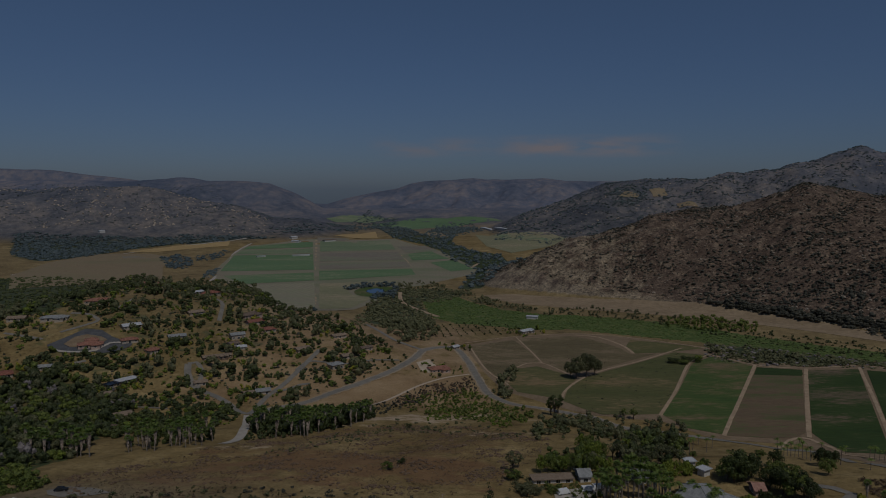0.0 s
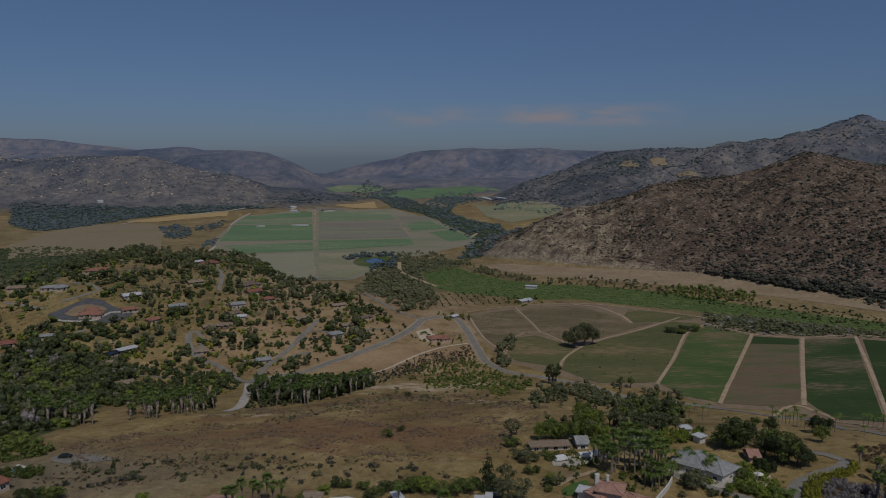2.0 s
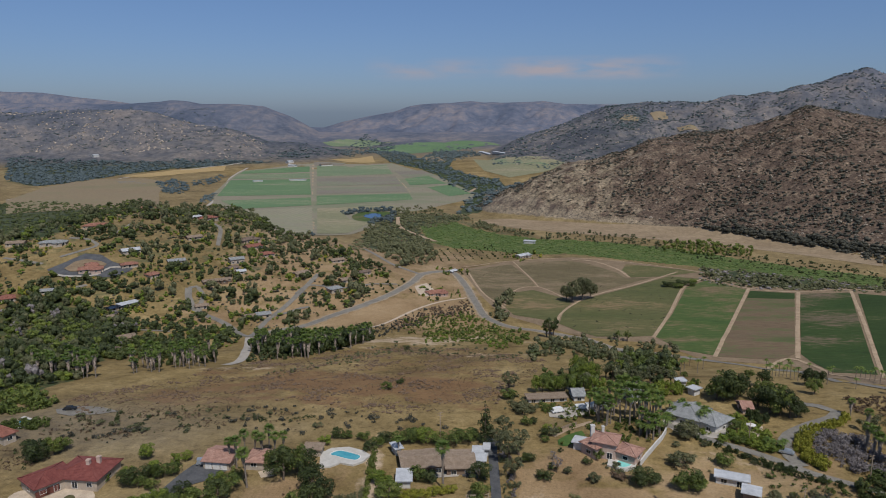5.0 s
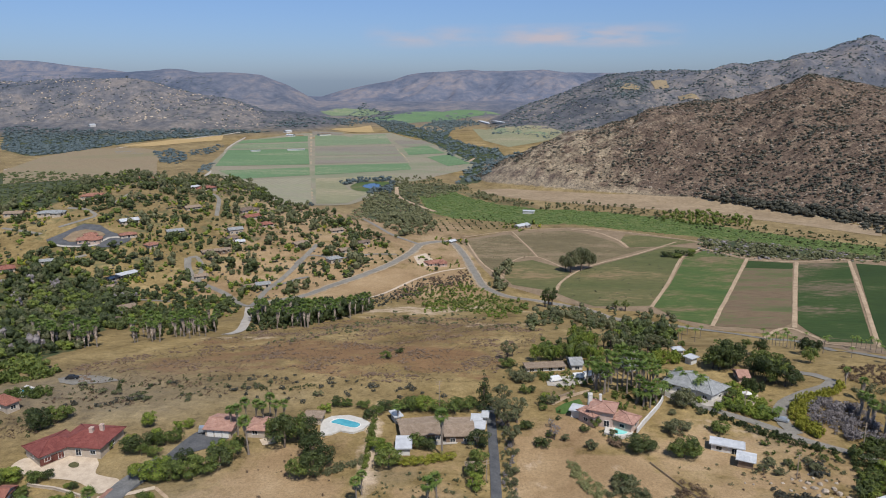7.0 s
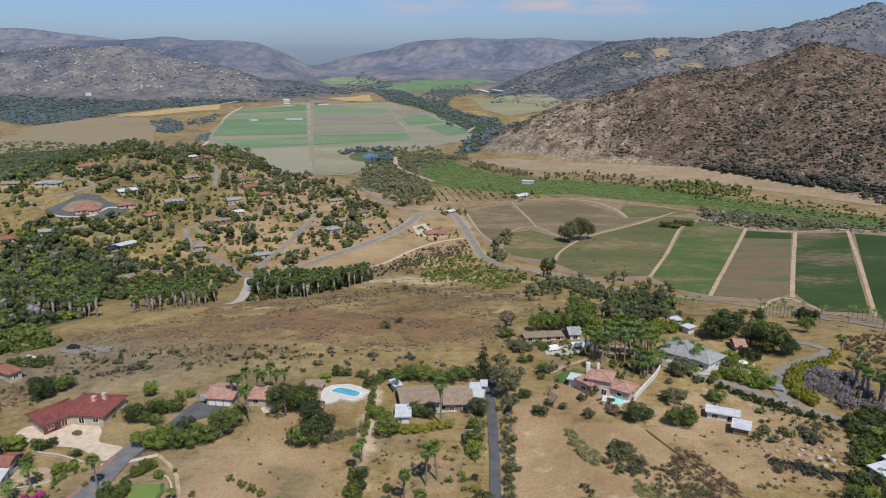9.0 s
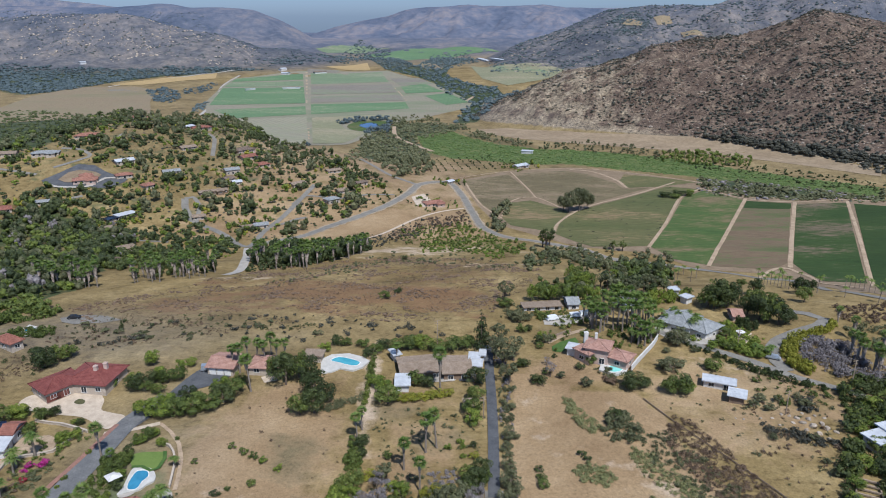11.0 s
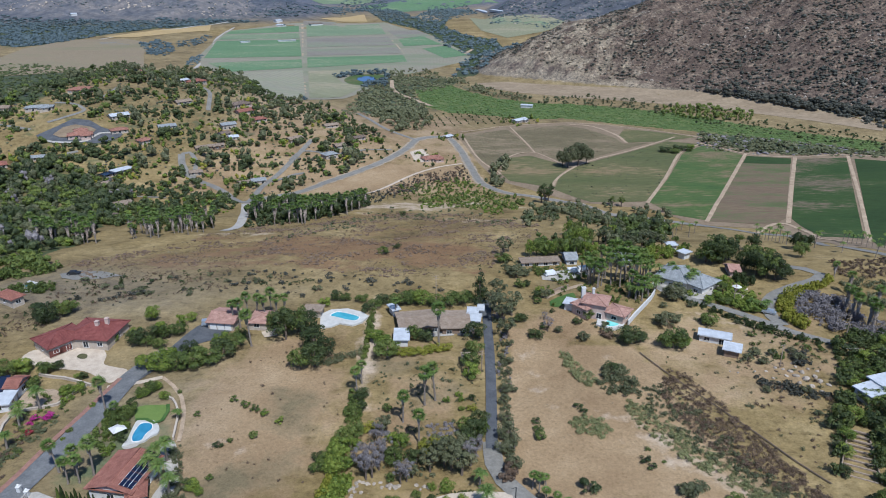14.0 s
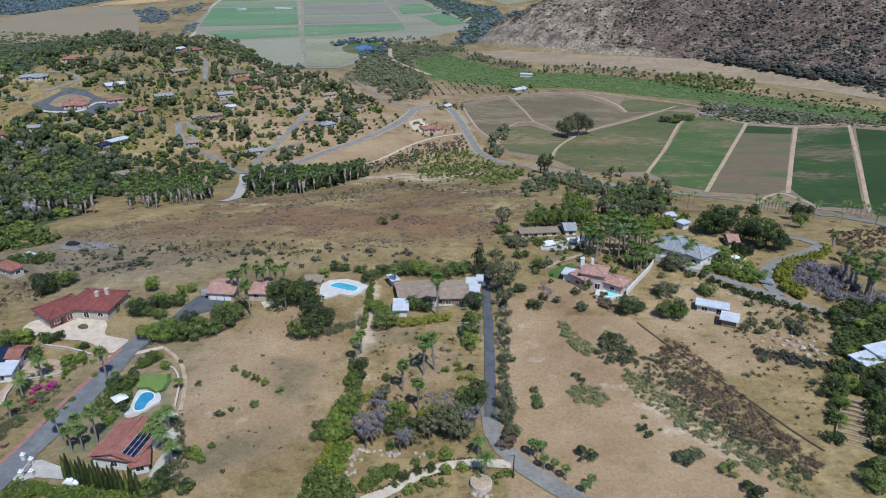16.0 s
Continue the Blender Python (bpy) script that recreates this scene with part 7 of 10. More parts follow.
mass("slope_oaks", scatter(MOUNTAIN, 4200, 23, keep=low_slope), (1.0, 2.9), (0.8, 1.1), LEAF_CHAPARRAL, "dark oaks and bushes on the low slope", "bushes", 10, 0.40, 4)


def rocks(name, places, radii, label, seed):
    """Boulders past counting, joined: lumpy low stones half sunk in the slope."""
    rng = np.random.default_rng(seed)
    d = np.array([(1, 0, 0), (0, 1, 0), (-1, 0, 0), (0, -1, 0), (0, 0, 1), (.6, .6, .6), (-.6, .6, .5), (-.6, -.6, .6), (.6, -.6, .5)], float)
    tri = [(0, 5, 8), (0, 1, 5), (1, 6, 5), (1, 2, 6), (2, 7, 6), (2, 3, 7), (3, 8, 7), (3, 0, 8), (4, 5, 6), (4, 6, 7), (4, 7, 8), (4, 8, 5)]
    out = []
    for x, y in places:
        r = rng.uniform(*radii) * rng.choice([0.7, 1.0, 1.0, 1.6])
        v = d * r * rng.uniform(0.65, 1.25, (9, 1)) * (1, 1, 0.8)
        a = rng.uniform(0, 6.28)
        v = np.stack([v[:, 0] * math.cos(a) - v[:, 1] * math.sin(a), v[:, 0] * math.sin(a) + v[:, 1] * math.cos(a), v[:, 2]], 1) + (x, y, ground(x, y) - 0.1 * r)
        out.append(v[np.array(tri)])
    return tagged(new(name, quads_mesh(name, np.concatenate(out), ROCK)), label, "rocks", kind="stuff")


rocks("mountain_boulders", scatter(MOUNTAIN, 3600, 27, keep=lambda x, y, r: ripple(x, y, 120, 5.0) > -0.3), (0.6, 1.7), "pale granite boulders among the scrub", 27)
BACK_HILLS = [(150, 1950), (300, 1750), (700, 1500), (1500, 1500), (1750, 2500), (900, 2480), (300, 2480), (160, 2200)]
mass("back_hill_scrub", scatter(BACK_HILLS, 9000, 24, keep=on_mountain), (1.8, 4.6), (0.5, 0.9), LEAF_FAR_HAZE, "dark scrub on the mountain behind", "scrub", 4, 0.5, 5)
mass("back_orchard", scatter([(528.9, 2217), (571.9, 2274), (670.0, 2270), (641.8, 2179), (559.2, 2076), (510.1, 2081)], 420, 135), (3.0, 5.0), (0.5, 0.8), LEAF_FAR_HAZE, "dark orchard on the mountain behind", "grove", 8, 0.4, 135)
for poly in ([(550.0, 2160), (572.8, 2185), (618.2, 2177), (605.3, 2160)], [(671.0, 2260), (725.0, 2273), (727.7, 2242), (669.0, 2200)], [(727.0, 2159), (774.2, 2124), (778.3, 2109), (721.3, 2114)]):
    field("hill_clearing", poly, FAR_TAN, "bare tan clearing on the mountain behind", 2.0, 12)
rocks("back_boulders", scatter(BACK_HILLS, 1700, 28), (1.1, 3.0), "pale boulders on the mountain behind", 28)
LEFT_HILLS = [(-2300, 2000), (-400, 2000), (-420, 2300), (-1000, 3100), (-2600, 3150)]
mass("far_hill_scrub", scatter(LEFT_HILLS, 8000, 25, keep=on_mountain), (1.4, 3.8), (0.5, 0.8), LEAF_FAR_HAZE, "dark scrub on distant hills", "scrub", 4, 0.6, 6)
rocks("far_hill_rocks", scatter([(-1900, 1950), (-520, 2000), (-560, 2250), (-1000, 2400), (-2000, 2400)], 1300, 29, keep=lambda x, y, r: ripple(x, y, 260, 2.0) > -0.3), (1.2, 3.4), "pale rocks scattered over the distant hill", 29)

# the river
mass("river_thicket", scatter(RIVER_WOOD, 900, 31, keep=lambda x, y, r: (~inside(GREEN_BELT, x, y)) & (ripple(x, y, 55, 0.2) > 0.0)), (1.2, 3.4), (0.8, 1.3), LEAF_GREY, "grey green willows and brush along the river", "thicket", 26, 0.32, 7)
mass("river_brush", scatter(RIVER_BRUSH, 900, 130), (1.0, 2.8), (0.7, 1.2), LEAF_GREY, "grey green brush and willows in the dry river bed", "thicket", 13, 0.32, 130)
mass("river_brush", scatter([(301.1, 800), (361.1, 716), (429.6, 645), (401.8, 601), (338.3, 646), (269.2, 711)], 220, 131), (1.2, 2.6), (0.7, 1.1), LEAF_HILL, "dark green shrubs dotted through the reed belt", "thicket", 24, 0.3, 131)
mass("river_brush", scatter(BRUSH_STRIP, 420, 132), (0.8, 2.4), (0.6, 1.0), LEAF_GREY, "grey green brush between the reeds and the crop fields", "thicket", 13, 0.32, 132)
mass("river_brush", scatter(BRUSH_STRIP, 200, 133), (0.8, 2.2), (0.6, 1.0), LEAF_BARE, "leafless grey brush between the reeds and the crop fields", "thicket", 13, 0.32, 133)
mass("river_brush", scatter(RIVER_BRUSH, 420, 134), (0.6, 1.7), (0.6, 1.0), LEAF_DRY, "dry brown brush in the river bed", "thicket", 13, 0.32, 134)
mass("river_reeds", scatter(GREEN_BELT, 2600, 32), (1.2, 3.2), (0.25, 0.5), LEAF_REED, "bright green reeds along the river bed", "reeds", 12, 0.34, 8)
mass("river_trees", scatter([(261.2, 800), (321.1, 800), (349.9, 759), (333.7, 722), (274.4, 726), (246.6, 753)], 150, 33), (1.6, 3.6), (1.0, 1.5), LEAF_MID, "green trees beside the river", "trees", 60, 0.26, 9)
mass("river_trees", scatter([(245.0, 643), (289.2, 620), (335.6, 598), (397.7, 594), (387.9, 578), (307.5, 582), (263.1, 594), (240.6, 616)], 210, 34), (1.2, 3.2), (0.8, 1.2), LEAF_GREY, "grey green trees along the field edge", "trees", 46, 0.28, 10)
mass("terrace_shrubs", scatter([(131.6, 868), (205.1, 876), (258.3, 835), (299.6, 777), (243.9, 764), (201.1, 798), (139.6, 828)], 160, 35), (1.2, 3.2), (0.8, 1.1), LEAF_GREY, "shrubs dotted over the dry terrace", "shrubs", 30, 0.30, 11)
mass("slope_foot_oaks", scatter([(330.3, 864), (372.8, 813), (410, 766), (467, 705), (472, 715), (425, 772), (363.7, 842)], 260, 36), (2.5, 5.0), (0.8, 1.1), LEAF_CHAPARRAL, "dark oaks along the foot of the slope", "trees", 40, 0.30, 12)
mass("valley_willows", scatter(WILLOWS, 1100, 37), (2.5, 6.0), (0.7, 1.1), LEAF_FAR_HAZE, "belt of trees along the far river", "trees", 13, 0.36, 13)
mass("pond_trees", scatter([(-151.2, 1041), (-121.4, 1081), (-78.1, 1094), (-65.7, 1038), (-68.0, 947), (-97.5, 931), (-97.0, 966), (-71.8, 1003), (-81.1, 1062), (-118.6, 1055), (-138.5, 1022)], 130, 38), (2.5, 5.0), (0.9, 1.3), LEAF_FAR_HAZE, "trees round the farm pond", "trees", 36, 0.30, 14)
mass("track_trees", scatter([(-209.7, 1108), (-203.4, 1108), (-137.2, 742), (-140.2, 735)], 40, 39), (1.6, 3.0), (1.0, 1.6), LEAF_FAR_HAZE, "row of trees along a farm track", "trees", 36, 0.30, 15)

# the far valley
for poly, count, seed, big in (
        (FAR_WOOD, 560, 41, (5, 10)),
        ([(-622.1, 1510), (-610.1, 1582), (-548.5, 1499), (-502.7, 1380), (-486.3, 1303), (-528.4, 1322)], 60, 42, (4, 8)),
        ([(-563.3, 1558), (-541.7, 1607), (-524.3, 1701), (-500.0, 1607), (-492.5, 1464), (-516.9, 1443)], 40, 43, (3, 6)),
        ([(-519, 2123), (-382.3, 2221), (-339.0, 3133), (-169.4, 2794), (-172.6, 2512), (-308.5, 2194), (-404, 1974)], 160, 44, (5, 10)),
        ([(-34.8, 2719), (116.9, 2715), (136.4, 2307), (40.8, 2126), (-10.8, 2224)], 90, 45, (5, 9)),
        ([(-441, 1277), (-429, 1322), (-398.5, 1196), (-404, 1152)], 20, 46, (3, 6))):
    mass("valley_trees", scatter(poly, int(count * 3.2), seed), (0.6 * big[0], 0.72 * big[1]), (0.5, 0.85), LEAF_FAR_HAZE, "dark clumps of trees on the valley floor", "trees", 13, 0.36, seed)
mass("avocado_grove", scatter(ORCHARD_DARK, 1300, 47), (2.2, 3.8), (0.7, 1.0), LEAF_HILL, "dense dark green avocado grove", "grove", 13, 0.32, 17)

# the hillside with houses
HILL = [(-409, 593), (-372.6, 634), (-556, 1074), (-540, 1197), (-431, 1110), (-354.4, 1158), (-284.6, 1036), (-177.8, 730), (-132.6, 710), (-101.0, 691), (-73.6, 648), (-43.7, 603), (-60.8, 525), (-90.0, 488), (-107.1, 452), (-140.9, 462), (-173.1, 453), (-211.9, 484), (-246.2, 488), (-281.0, 493), (-342.2, 485)]
mass("hillside_trees", scatter(HILL, 1500, 51, keep=lambda x, y, r: ripple(x, y, 75, 0.8) + 0.5 * ripple(x, y, 28, 1.8) > 0.0), (1.7, 4.3), (0.9, 1.45), LEAF_HILL, "dark garden trees on the hillside", "trees", 80, 0.22, 18)
mass("hillside_gardens", scatter(HILL, 620, 52, keep=lambda x, y, r: ripple(x, y, 60, 1.9) > 0.0), (1.2, 3.4), (0.8, 1.3), LEAF_MID, "green garden shrubs and trees on the hillside", "trees", 66, 0.24, 19)
mass("hillside_bright", scatter(HILL, 200, 59, keep=lambda x, y, r: ripple(x, y, 80, 4.4) > 0.1), (1.4, 3.2), (0.8, 1.2), LEAF_BRIGHT, "bright green garden trees on the hillside", "trees", 50, 0.28, 38)
mass("hillside_eucalyptus", scatter(HILL, 240, 60, keep=lambda x, y, r: ripple(x, y, 120, 2.7) > 0.2), (2.6, 4.8), (1.3, 1.9), LEAF_GREY, "tall grey green eucalyptus on the hillside", "trees", 70, 0.24, 39)
mass("hillside_shrubs", scatter(HILL, 1500, 53), (0.5, 1.4), (0.8, 1.1), LEAF_GREY, "grey green shrubs dotted over dry grass", "shrubs", 13, 0.34, 20)
mass("hillside_scrub", scatter(HILL, 1300, 54, keep=lambda x, y, r: ripple(x, y, 50, 3.3) > -0.2), (0.6, 1.6), (0.7, 1.0), LEAF_CHAPARRAL, "dark scrub dotted over the dry hillside", "shrubs", 13, 0.34, 64)
for tone, seed, word in ((LEAF_MID, 55, "green"), (LEAF_HILL, 56, "dark green"), (LEAF_BRIGHT, 57, "bright green"), (LEAF_YELLOW, 58, "yellow green")):
    rng = np.random.default_rng(seed)
    ring = np.array([(x + (r * 0.8 + 4) * rng.uniform(0.7, 2.3) * math.cos(a), y + (r * 0.8 + 4) * rng.uniform(0.7, 2.3) * math.sin(a)) for x, y, r in HOMES for a in rng.uniform(0, 6.28, 5 if tone is LEAF_YELLOW else 11)])
    mass("house_gardens", ring[clear_of_built(ring)], (0.8, 2.7), (0.9, 1.5), tone, word + " garden trees and shrubs close round the hillside houses", "shrubs", 45, 0.26, seed + 200)
mass("left_woods", scatter(NEAR_WOOD, 250, 54, keep=lambda x, y, r: ripple(x, y, 60, 0.5) > -0.5), (2.2, 4.6), (1.0, 1.5), LEAF_HILL, "dense dark woods with garden trees", "trees", 180, 0.165, 21)
mass("left_woods_bright", scatter(NEAR_WOOD, 90, 49), (1.2, 2.8), (0.9, 1.3), LEAF_BRIGHT, "bright green garden trees among the woods", "trees", 130, 0.18, 140)
mass("left_woods_bare", scatter(NEAR_WOOD, 60, 48), (1.4, 3.0), (1.2, 1.8), LEAF_BARE, "bare grey trees among the woods", "trees", 130, 0.18, 141)
mass("left_woods_mid", scatter(NEAR_WOOD, 210, 50), (1.8, 3.8), (0.9, 1.4), LEAF_MID, "green garden trees among the woods", "trees", 150, 0.17, 37)
mass("left_woods_grey", scatter(NEAR_WOOD, 150, 55), (2.0, 4.2), (1.1, 1.7), LEAF_GREY, "grey green eucalyptus among the woods", "trees", 150, 0.16, 22)
mass("left_woods_green", scatter([(-191.8, 260.5), (-168.0, 266.8), (-153.1, 260.7), (-151.3, 249.3), (-160.6, 246.2), (-176.3, 237.1)], 60, 56), (2.0, 3.5), (0.9, 1.2), LEAF_MID, "green hedge of garden trees", "trees", 90, 0.23, 23)
mass("gully_trees", scatter([(-166.8, 333.1), (-138.8, 321.3), (-116.3, 337.8), (-132.2, 402), (-137.1, 463), (-151.7, 446), (-167.9, 409), (-196.3, 410), (-188.9, 366.4)], 150, 57), (1.8, 3.4), (1.0, 1.6), LEAF_DARK, "trees along the dry gully", "trees", 90, 0.23, 24)
mass("gully_shrubs", scatter([(-103.4, 354.2), (-80.1, 359.9), (-61.7, 404), (-46.7, 445), (-43.3, 429), (-54.5, 365.9), (-75.9, 342.9), (-99.8, 341.1)], 170, 139), (1.2, 2.4), (1.0, 1.5), LEAF_HILL, "dark shrubs along the foot of the palm grove", "shrubs", 70, 0.24, 139)
mass("gully_trees", scatter([(-105.6, 362.3), (-78.0, 350.6), (-55.0, 360.0), (-41.5, 413), (-47.8, 440), (-80.1, 430), (-104.0, 407), (-116.0, 399.7)], 240, 58), (2.3, 4.0), (1.2, 1.8), LEAF_DARK, "thick trees along the palm-lined gully", "trees", 120, 0.19, 25)


def rows_in(poly, dx, dy, turn, seed, skip=0.1):
    """Orchard places: a turned grid inside a polygon."""
    rng = np.random.default_rng(seed)
    cx, cy = np.mean([p[0] for p in poly]), np.mean([p[1] for p in poly])
    c, s = math.cos(radians(turn)), math.sin(radians(turn))
    g = [(cx + c * i * dx - s * j * dy, cy + s * i * dx + c * j * dy) for i in range(-40, 41) for j in range(-40, 41)]
    g = np.array(g) + rng.normal(0, 0.4, (len(g), 2))
    return g[inside(poly, g[:, 0], g[:, 1]) & (rng.uniform(0, 1, len(g)) > skip)]


mass("orchard_trees", rows_in([(-93.3, 507), (-73.2, 555), (-46.8, 577), (-23.5, 604), (-40.5, 554), (-60.8, 525), (-83.4, 499)], 8, 8, 20, 61), (1.3, 2.1), (0.9, 1.1), LEAF_DARK, "rows of round orchard trees on dry ground", "orchard", 50, 0.26, 26)
mass("orchard_trees", rows_in([(-15.4, 702), (-4.0, 756), (54.4, 784), (87.4, 758), (76.7, 715), (25.3, 695), (-9.2, 668)], 9, 10, 10, 62), (1.3, 2.0), (0.9, 1.1), LEAF_DARK, "rows of small orchard trees", "orchard", 40, 0.28, 27)
mass("orchard_trees", rows_in([(-113.7, 464), (-106.2, 486), (-91.7, 497), (-88.7, 480), (-100.6, 458)], 6, 7, 15, 63), (1.0, 1.6), (0.9, 1.1), LEAF_DARK, "rows of small orchard trees", "orchard", 40, 0.28, 28)
mass("lane_trees", scatter([(-67.1, 695), (-47.7, 754), (-10.2, 750), (-3.7, 696), (-19.5, 641), (-39.7, 620), (-58.0, 655)], 90, 64), (2.2, 4.0), (1.1, 1.6), LEAF_GREY, "eucalyptus along the lane", "trees", 70, 0.25, 29)
mass("nursery_plants", scatter([(-30.9, 471), (-15.5, 497), (23.3, 512), (29.9, 476), (48.2, 455), (61.5, 437), (43.3, 375.9), (18.4, 401), (-5.9, 413), (-21.3, 437)], 300, 65), (0.8, 2.0), (0.8, 1.3), LEAF_MID, "green nursery plants and young palms", "plants", 40, 0.28, 30)
mass("nursery_plants", scatter([(-12.9, 465), (9.7, 505), (31.4, 507), (50.2, 459), (48.5, 380.7), (32.2, 363.3), (7.9, 408), (-9.5, 401)], 420, 136), (0.7, 1.7), (0.6, 1.0), LEAF_BRIGHT, "rows of bright yellow green nursery plants", "plants", 30, 0.3, 136)
mass("nursery_plants", scatter([(-54.3, 461), (-16.4, 514), (23.8, 534), (29.5, 512), (1.1, 501), (-22.3, 452), (-42.2, 417)], 320, 137), (0.5, 1.6), (0.6, 1.0), LEAF_CHAPARRAL, "dark scrub below the valley road", "shrubs", 24, 0.3, 137)
mass("roadside_brush", scatter([(-34.9, 471), (-7.3, 520), (24.8, 548), (31.4, 501), (10.0, 499), (-15.2, 486), (-29.3, 446)], 160, 66), (0.7, 1.8), (0.7, 1.0), LEAF_DRY, "dry brown roadside brush", "brush", 26, 0.3, 31)
mass("roadside_trees", scatter([(37.0, 507), (47.5, 541), (59.9, 574), (66.2, 578), (55.2, 526), (47.1, 485), (38.4, 480)], 34, 67), (2.0, 3.4), (1.1, 1.6), LEAF_GREY, "grey green trees along the valley road", "trees", 80, 0.24, 32)
mass("field_edge_trees", scatter([(41.5, 345.9), (53.4, 377.9), (81.1, 441), (110.7, 453), (135.4, 443), (156.5, 437), (142.5, 392.9), (116.1, 387.9), (82.0, 332.6), (68.6, 353.9), (51.7, 323.9)], 125, 68), (2.0, 3.6), (1.0, 1.5), LEAF_GREY, "grey green trees between road and houses", "trees", 90, 0.23, 33)
mass("dry_field_shrubs", scatter([(-137.1, 226.3), (-102.8, 244.0), (-55.9, 250.1), (-19.6, 240.3), (12.4, 233.2), (10.0, 224.2), (-26.9, 226.2), (-42.6, 221.6), (-67.8, 226.1), (-96.4, 226.2), (-121.8, 214.6)], 80, 69), (0.4, 1.6), (0.7, 1.0), LEAF_CHAPARRAL, "scattered shrubs on the dry slope", "shrubs", 46, 0.26, 34)
mass("dry_tufts", scatter(DRY_SLOPE, 5200, 70, keep=lambda x, y, r: ripple(x, y, 30, 0.6) > -0.2), (0.25, 0.6), (0.5, 0.9), LEAF_DRY, "brown tufts over the dry slope", "grass", 9, 0.4, 35)
mass("dry_bank_brush", scatter([(159.5, 254.5), (187.1, 262.2), (172.9, 239.2), (156.8, 237.3), (153.2, 240.9)], 160, 75), (0.5, 1.3), (0.6, 1.0), LEAF_DRY, "dry brown brush on the bank", "brush", 40, 0.26, 63)
mass("dry_bank_brush", scatter([(148.4, 233.9), (171.5, 236.8), (156.5, 211.6), (149.1, 223.1)], 60, 76), (0.8, 1.8), (0.7, 1.0), LEAF_GREY, "scattered shrubs on the dry bank", "brush", 50, 0.24, 64)
BENCH = [(-78.4, 189.5), (-23.9, 194.8), (20.5, 203.4), (67.3, 188.1), (113.1, 172.9), (92.3, 129.1), (58.8, 114.8), (15.3, 111.7), (-57.0, 112.5), (-65.2, 148.6)]
mass("bench_tufts", scatter(BENCH, 1700, 77, keep=lambda x, y, r: ripple(x, y, 22, 0.6) + 0.5 * ripple(x, y, 9, 2.0) > 0.0), (0.10, 0.28), (0.5, 0.9), LEAF_STRAW, "tufts of dry straw grass on bare ground", "grass", 6, 0.5, 65)

GARDENS = [(-237.7, 478), (-211.9, 484), (-176.8, 464), (-145.4, 451), (-128.9, 433), (-123.2, 401), (-133.6, 390.2), (-160.3, 389.6), (-175.1, 370.6), (-202.4, 408)]
mass("lower_gardens", scatter(GARDENS, 120, 78), (1.4, 3.4), (0.9, 1.3), LEAF_HILL, "garden trees on the lower hillside", "trees", 80, 0.24, 66)
mass("lower_gardens", scatter(GARDENS, 110, 79), (0.9, 2.2), (0.8, 1.2), LEAF_BRIGHT, "bright garden shrubs on the lower hillside", "shrubs", 60, 0.26, 67)
mass("hill_edge_trees", scatter([(-331.7, 1067), (-303.5, 1108), (-196.6, 783), (-150.6, 713), (-115.8, 713), (-74.9, 661), (-93.3, 635), (-139.3, 657), (-171.7, 657), (-200.5, 685)], 130, 98), (1.6, 3.6), (0.9, 1.3), LEAF_HILL, "dark trees along the crest of the hillside", "trees", 60, 0.26, 68)
mass("shady_undergrowth", scatter([(123.9, 186.9), (132.6, 192.9), (145.4, 193.2), (131.3, 170.1), (121.5, 169.9), (113.6, 161.4), (123.0, 156.2), (114.5, 141.8), (106.1, 133.1), (97.0, 112.7), (92.4, 112.7), (100.8, 125.1), (111.6, 146.5), (104.3, 146.6), (92.3, 127.1), (94.4, 133.3), (104.1, 151.5), (112.1, 161.4)], 190, 99), (1.0, 2.2), (0.9, 1.4), LEAF_DARK, "dense shrubs under the shady trees", "shrubs", 70, 0.22, 69)
mass("brush_fringe", scatter([(55.1, 162.3), (64.0, 168.1), (67.8, 157.2), (73.1, 142.5), (77.5, 129.3), (83.6, 119.7), (84.3, 116.2), (78.1, 116.3), (72.2, 123.2), (66.2, 131.5), (59.8, 141.3), (55.1, 150.7)], 380, 100), (0.5, 1.1), (0.6, 1.0), LEAF_GREY, "olive and brown brush down the slope", "brush", 46, 0.22, 70)
mass("villa_shrubs", scatter([(46.5, 241.1), (57.2, 245.4), (61.8, 236.1), (80.3, 233.5), (79.5, 223.7), (70.7, 214.1), (51.5, 207.3), (44.5, 211.3), (36.5, 209.7), (36.5, 223.9)], 70, 101), (0.6, 1.5), (0.9, 1.3), LEAF_MID, "green shrubs round the villa", "shrubs", 70, 0.22, 71)
mass("lane_garden", scatter([(83.7, 238.0), (88.7, 240.0), (90.8, 223.9), (103.8, 231.0), (109.8, 238.6), (116.8, 222.3), (112.5, 210.0), (102.4, 208.9), (94.8, 215.0), (86.2, 219.1)], 90, 102), (0.7, 1.6), (0.9, 1.3), LEAF_BRIGHT, "bright garden shrubs along the lane", "shrubs", 70, 0.22, 72)
mass("roadside_garden", scatter([(-113.4, 165.2), (-102.4, 160.5), (-102.2, 165.0), (-95.8, 164.9), (-100.5, 140.7), (-101.5, 127.5), (-108.7, 135.5), (-109.1, 148.7)], 60, 103), (0.4, 1.1), (0.8, 1.1), LEAF_MID, "small garden shrubs beside the road", "shrubs", 70, 0.22, 73)
mass("pool_garden", scatter([(-86.7, 151.0), (-80.7, 154.8), (-78.3, 148.6), (-80.1, 144.0), (-79.9, 138.5), (-84.1, 138.5), (-87.9, 144.0)], 40, 104), (0.6, 1.5), (0.9, 1.4), LEAF_MID, "leafy shrubs beside the pool", "shrubs", 90, 0.2, 74)
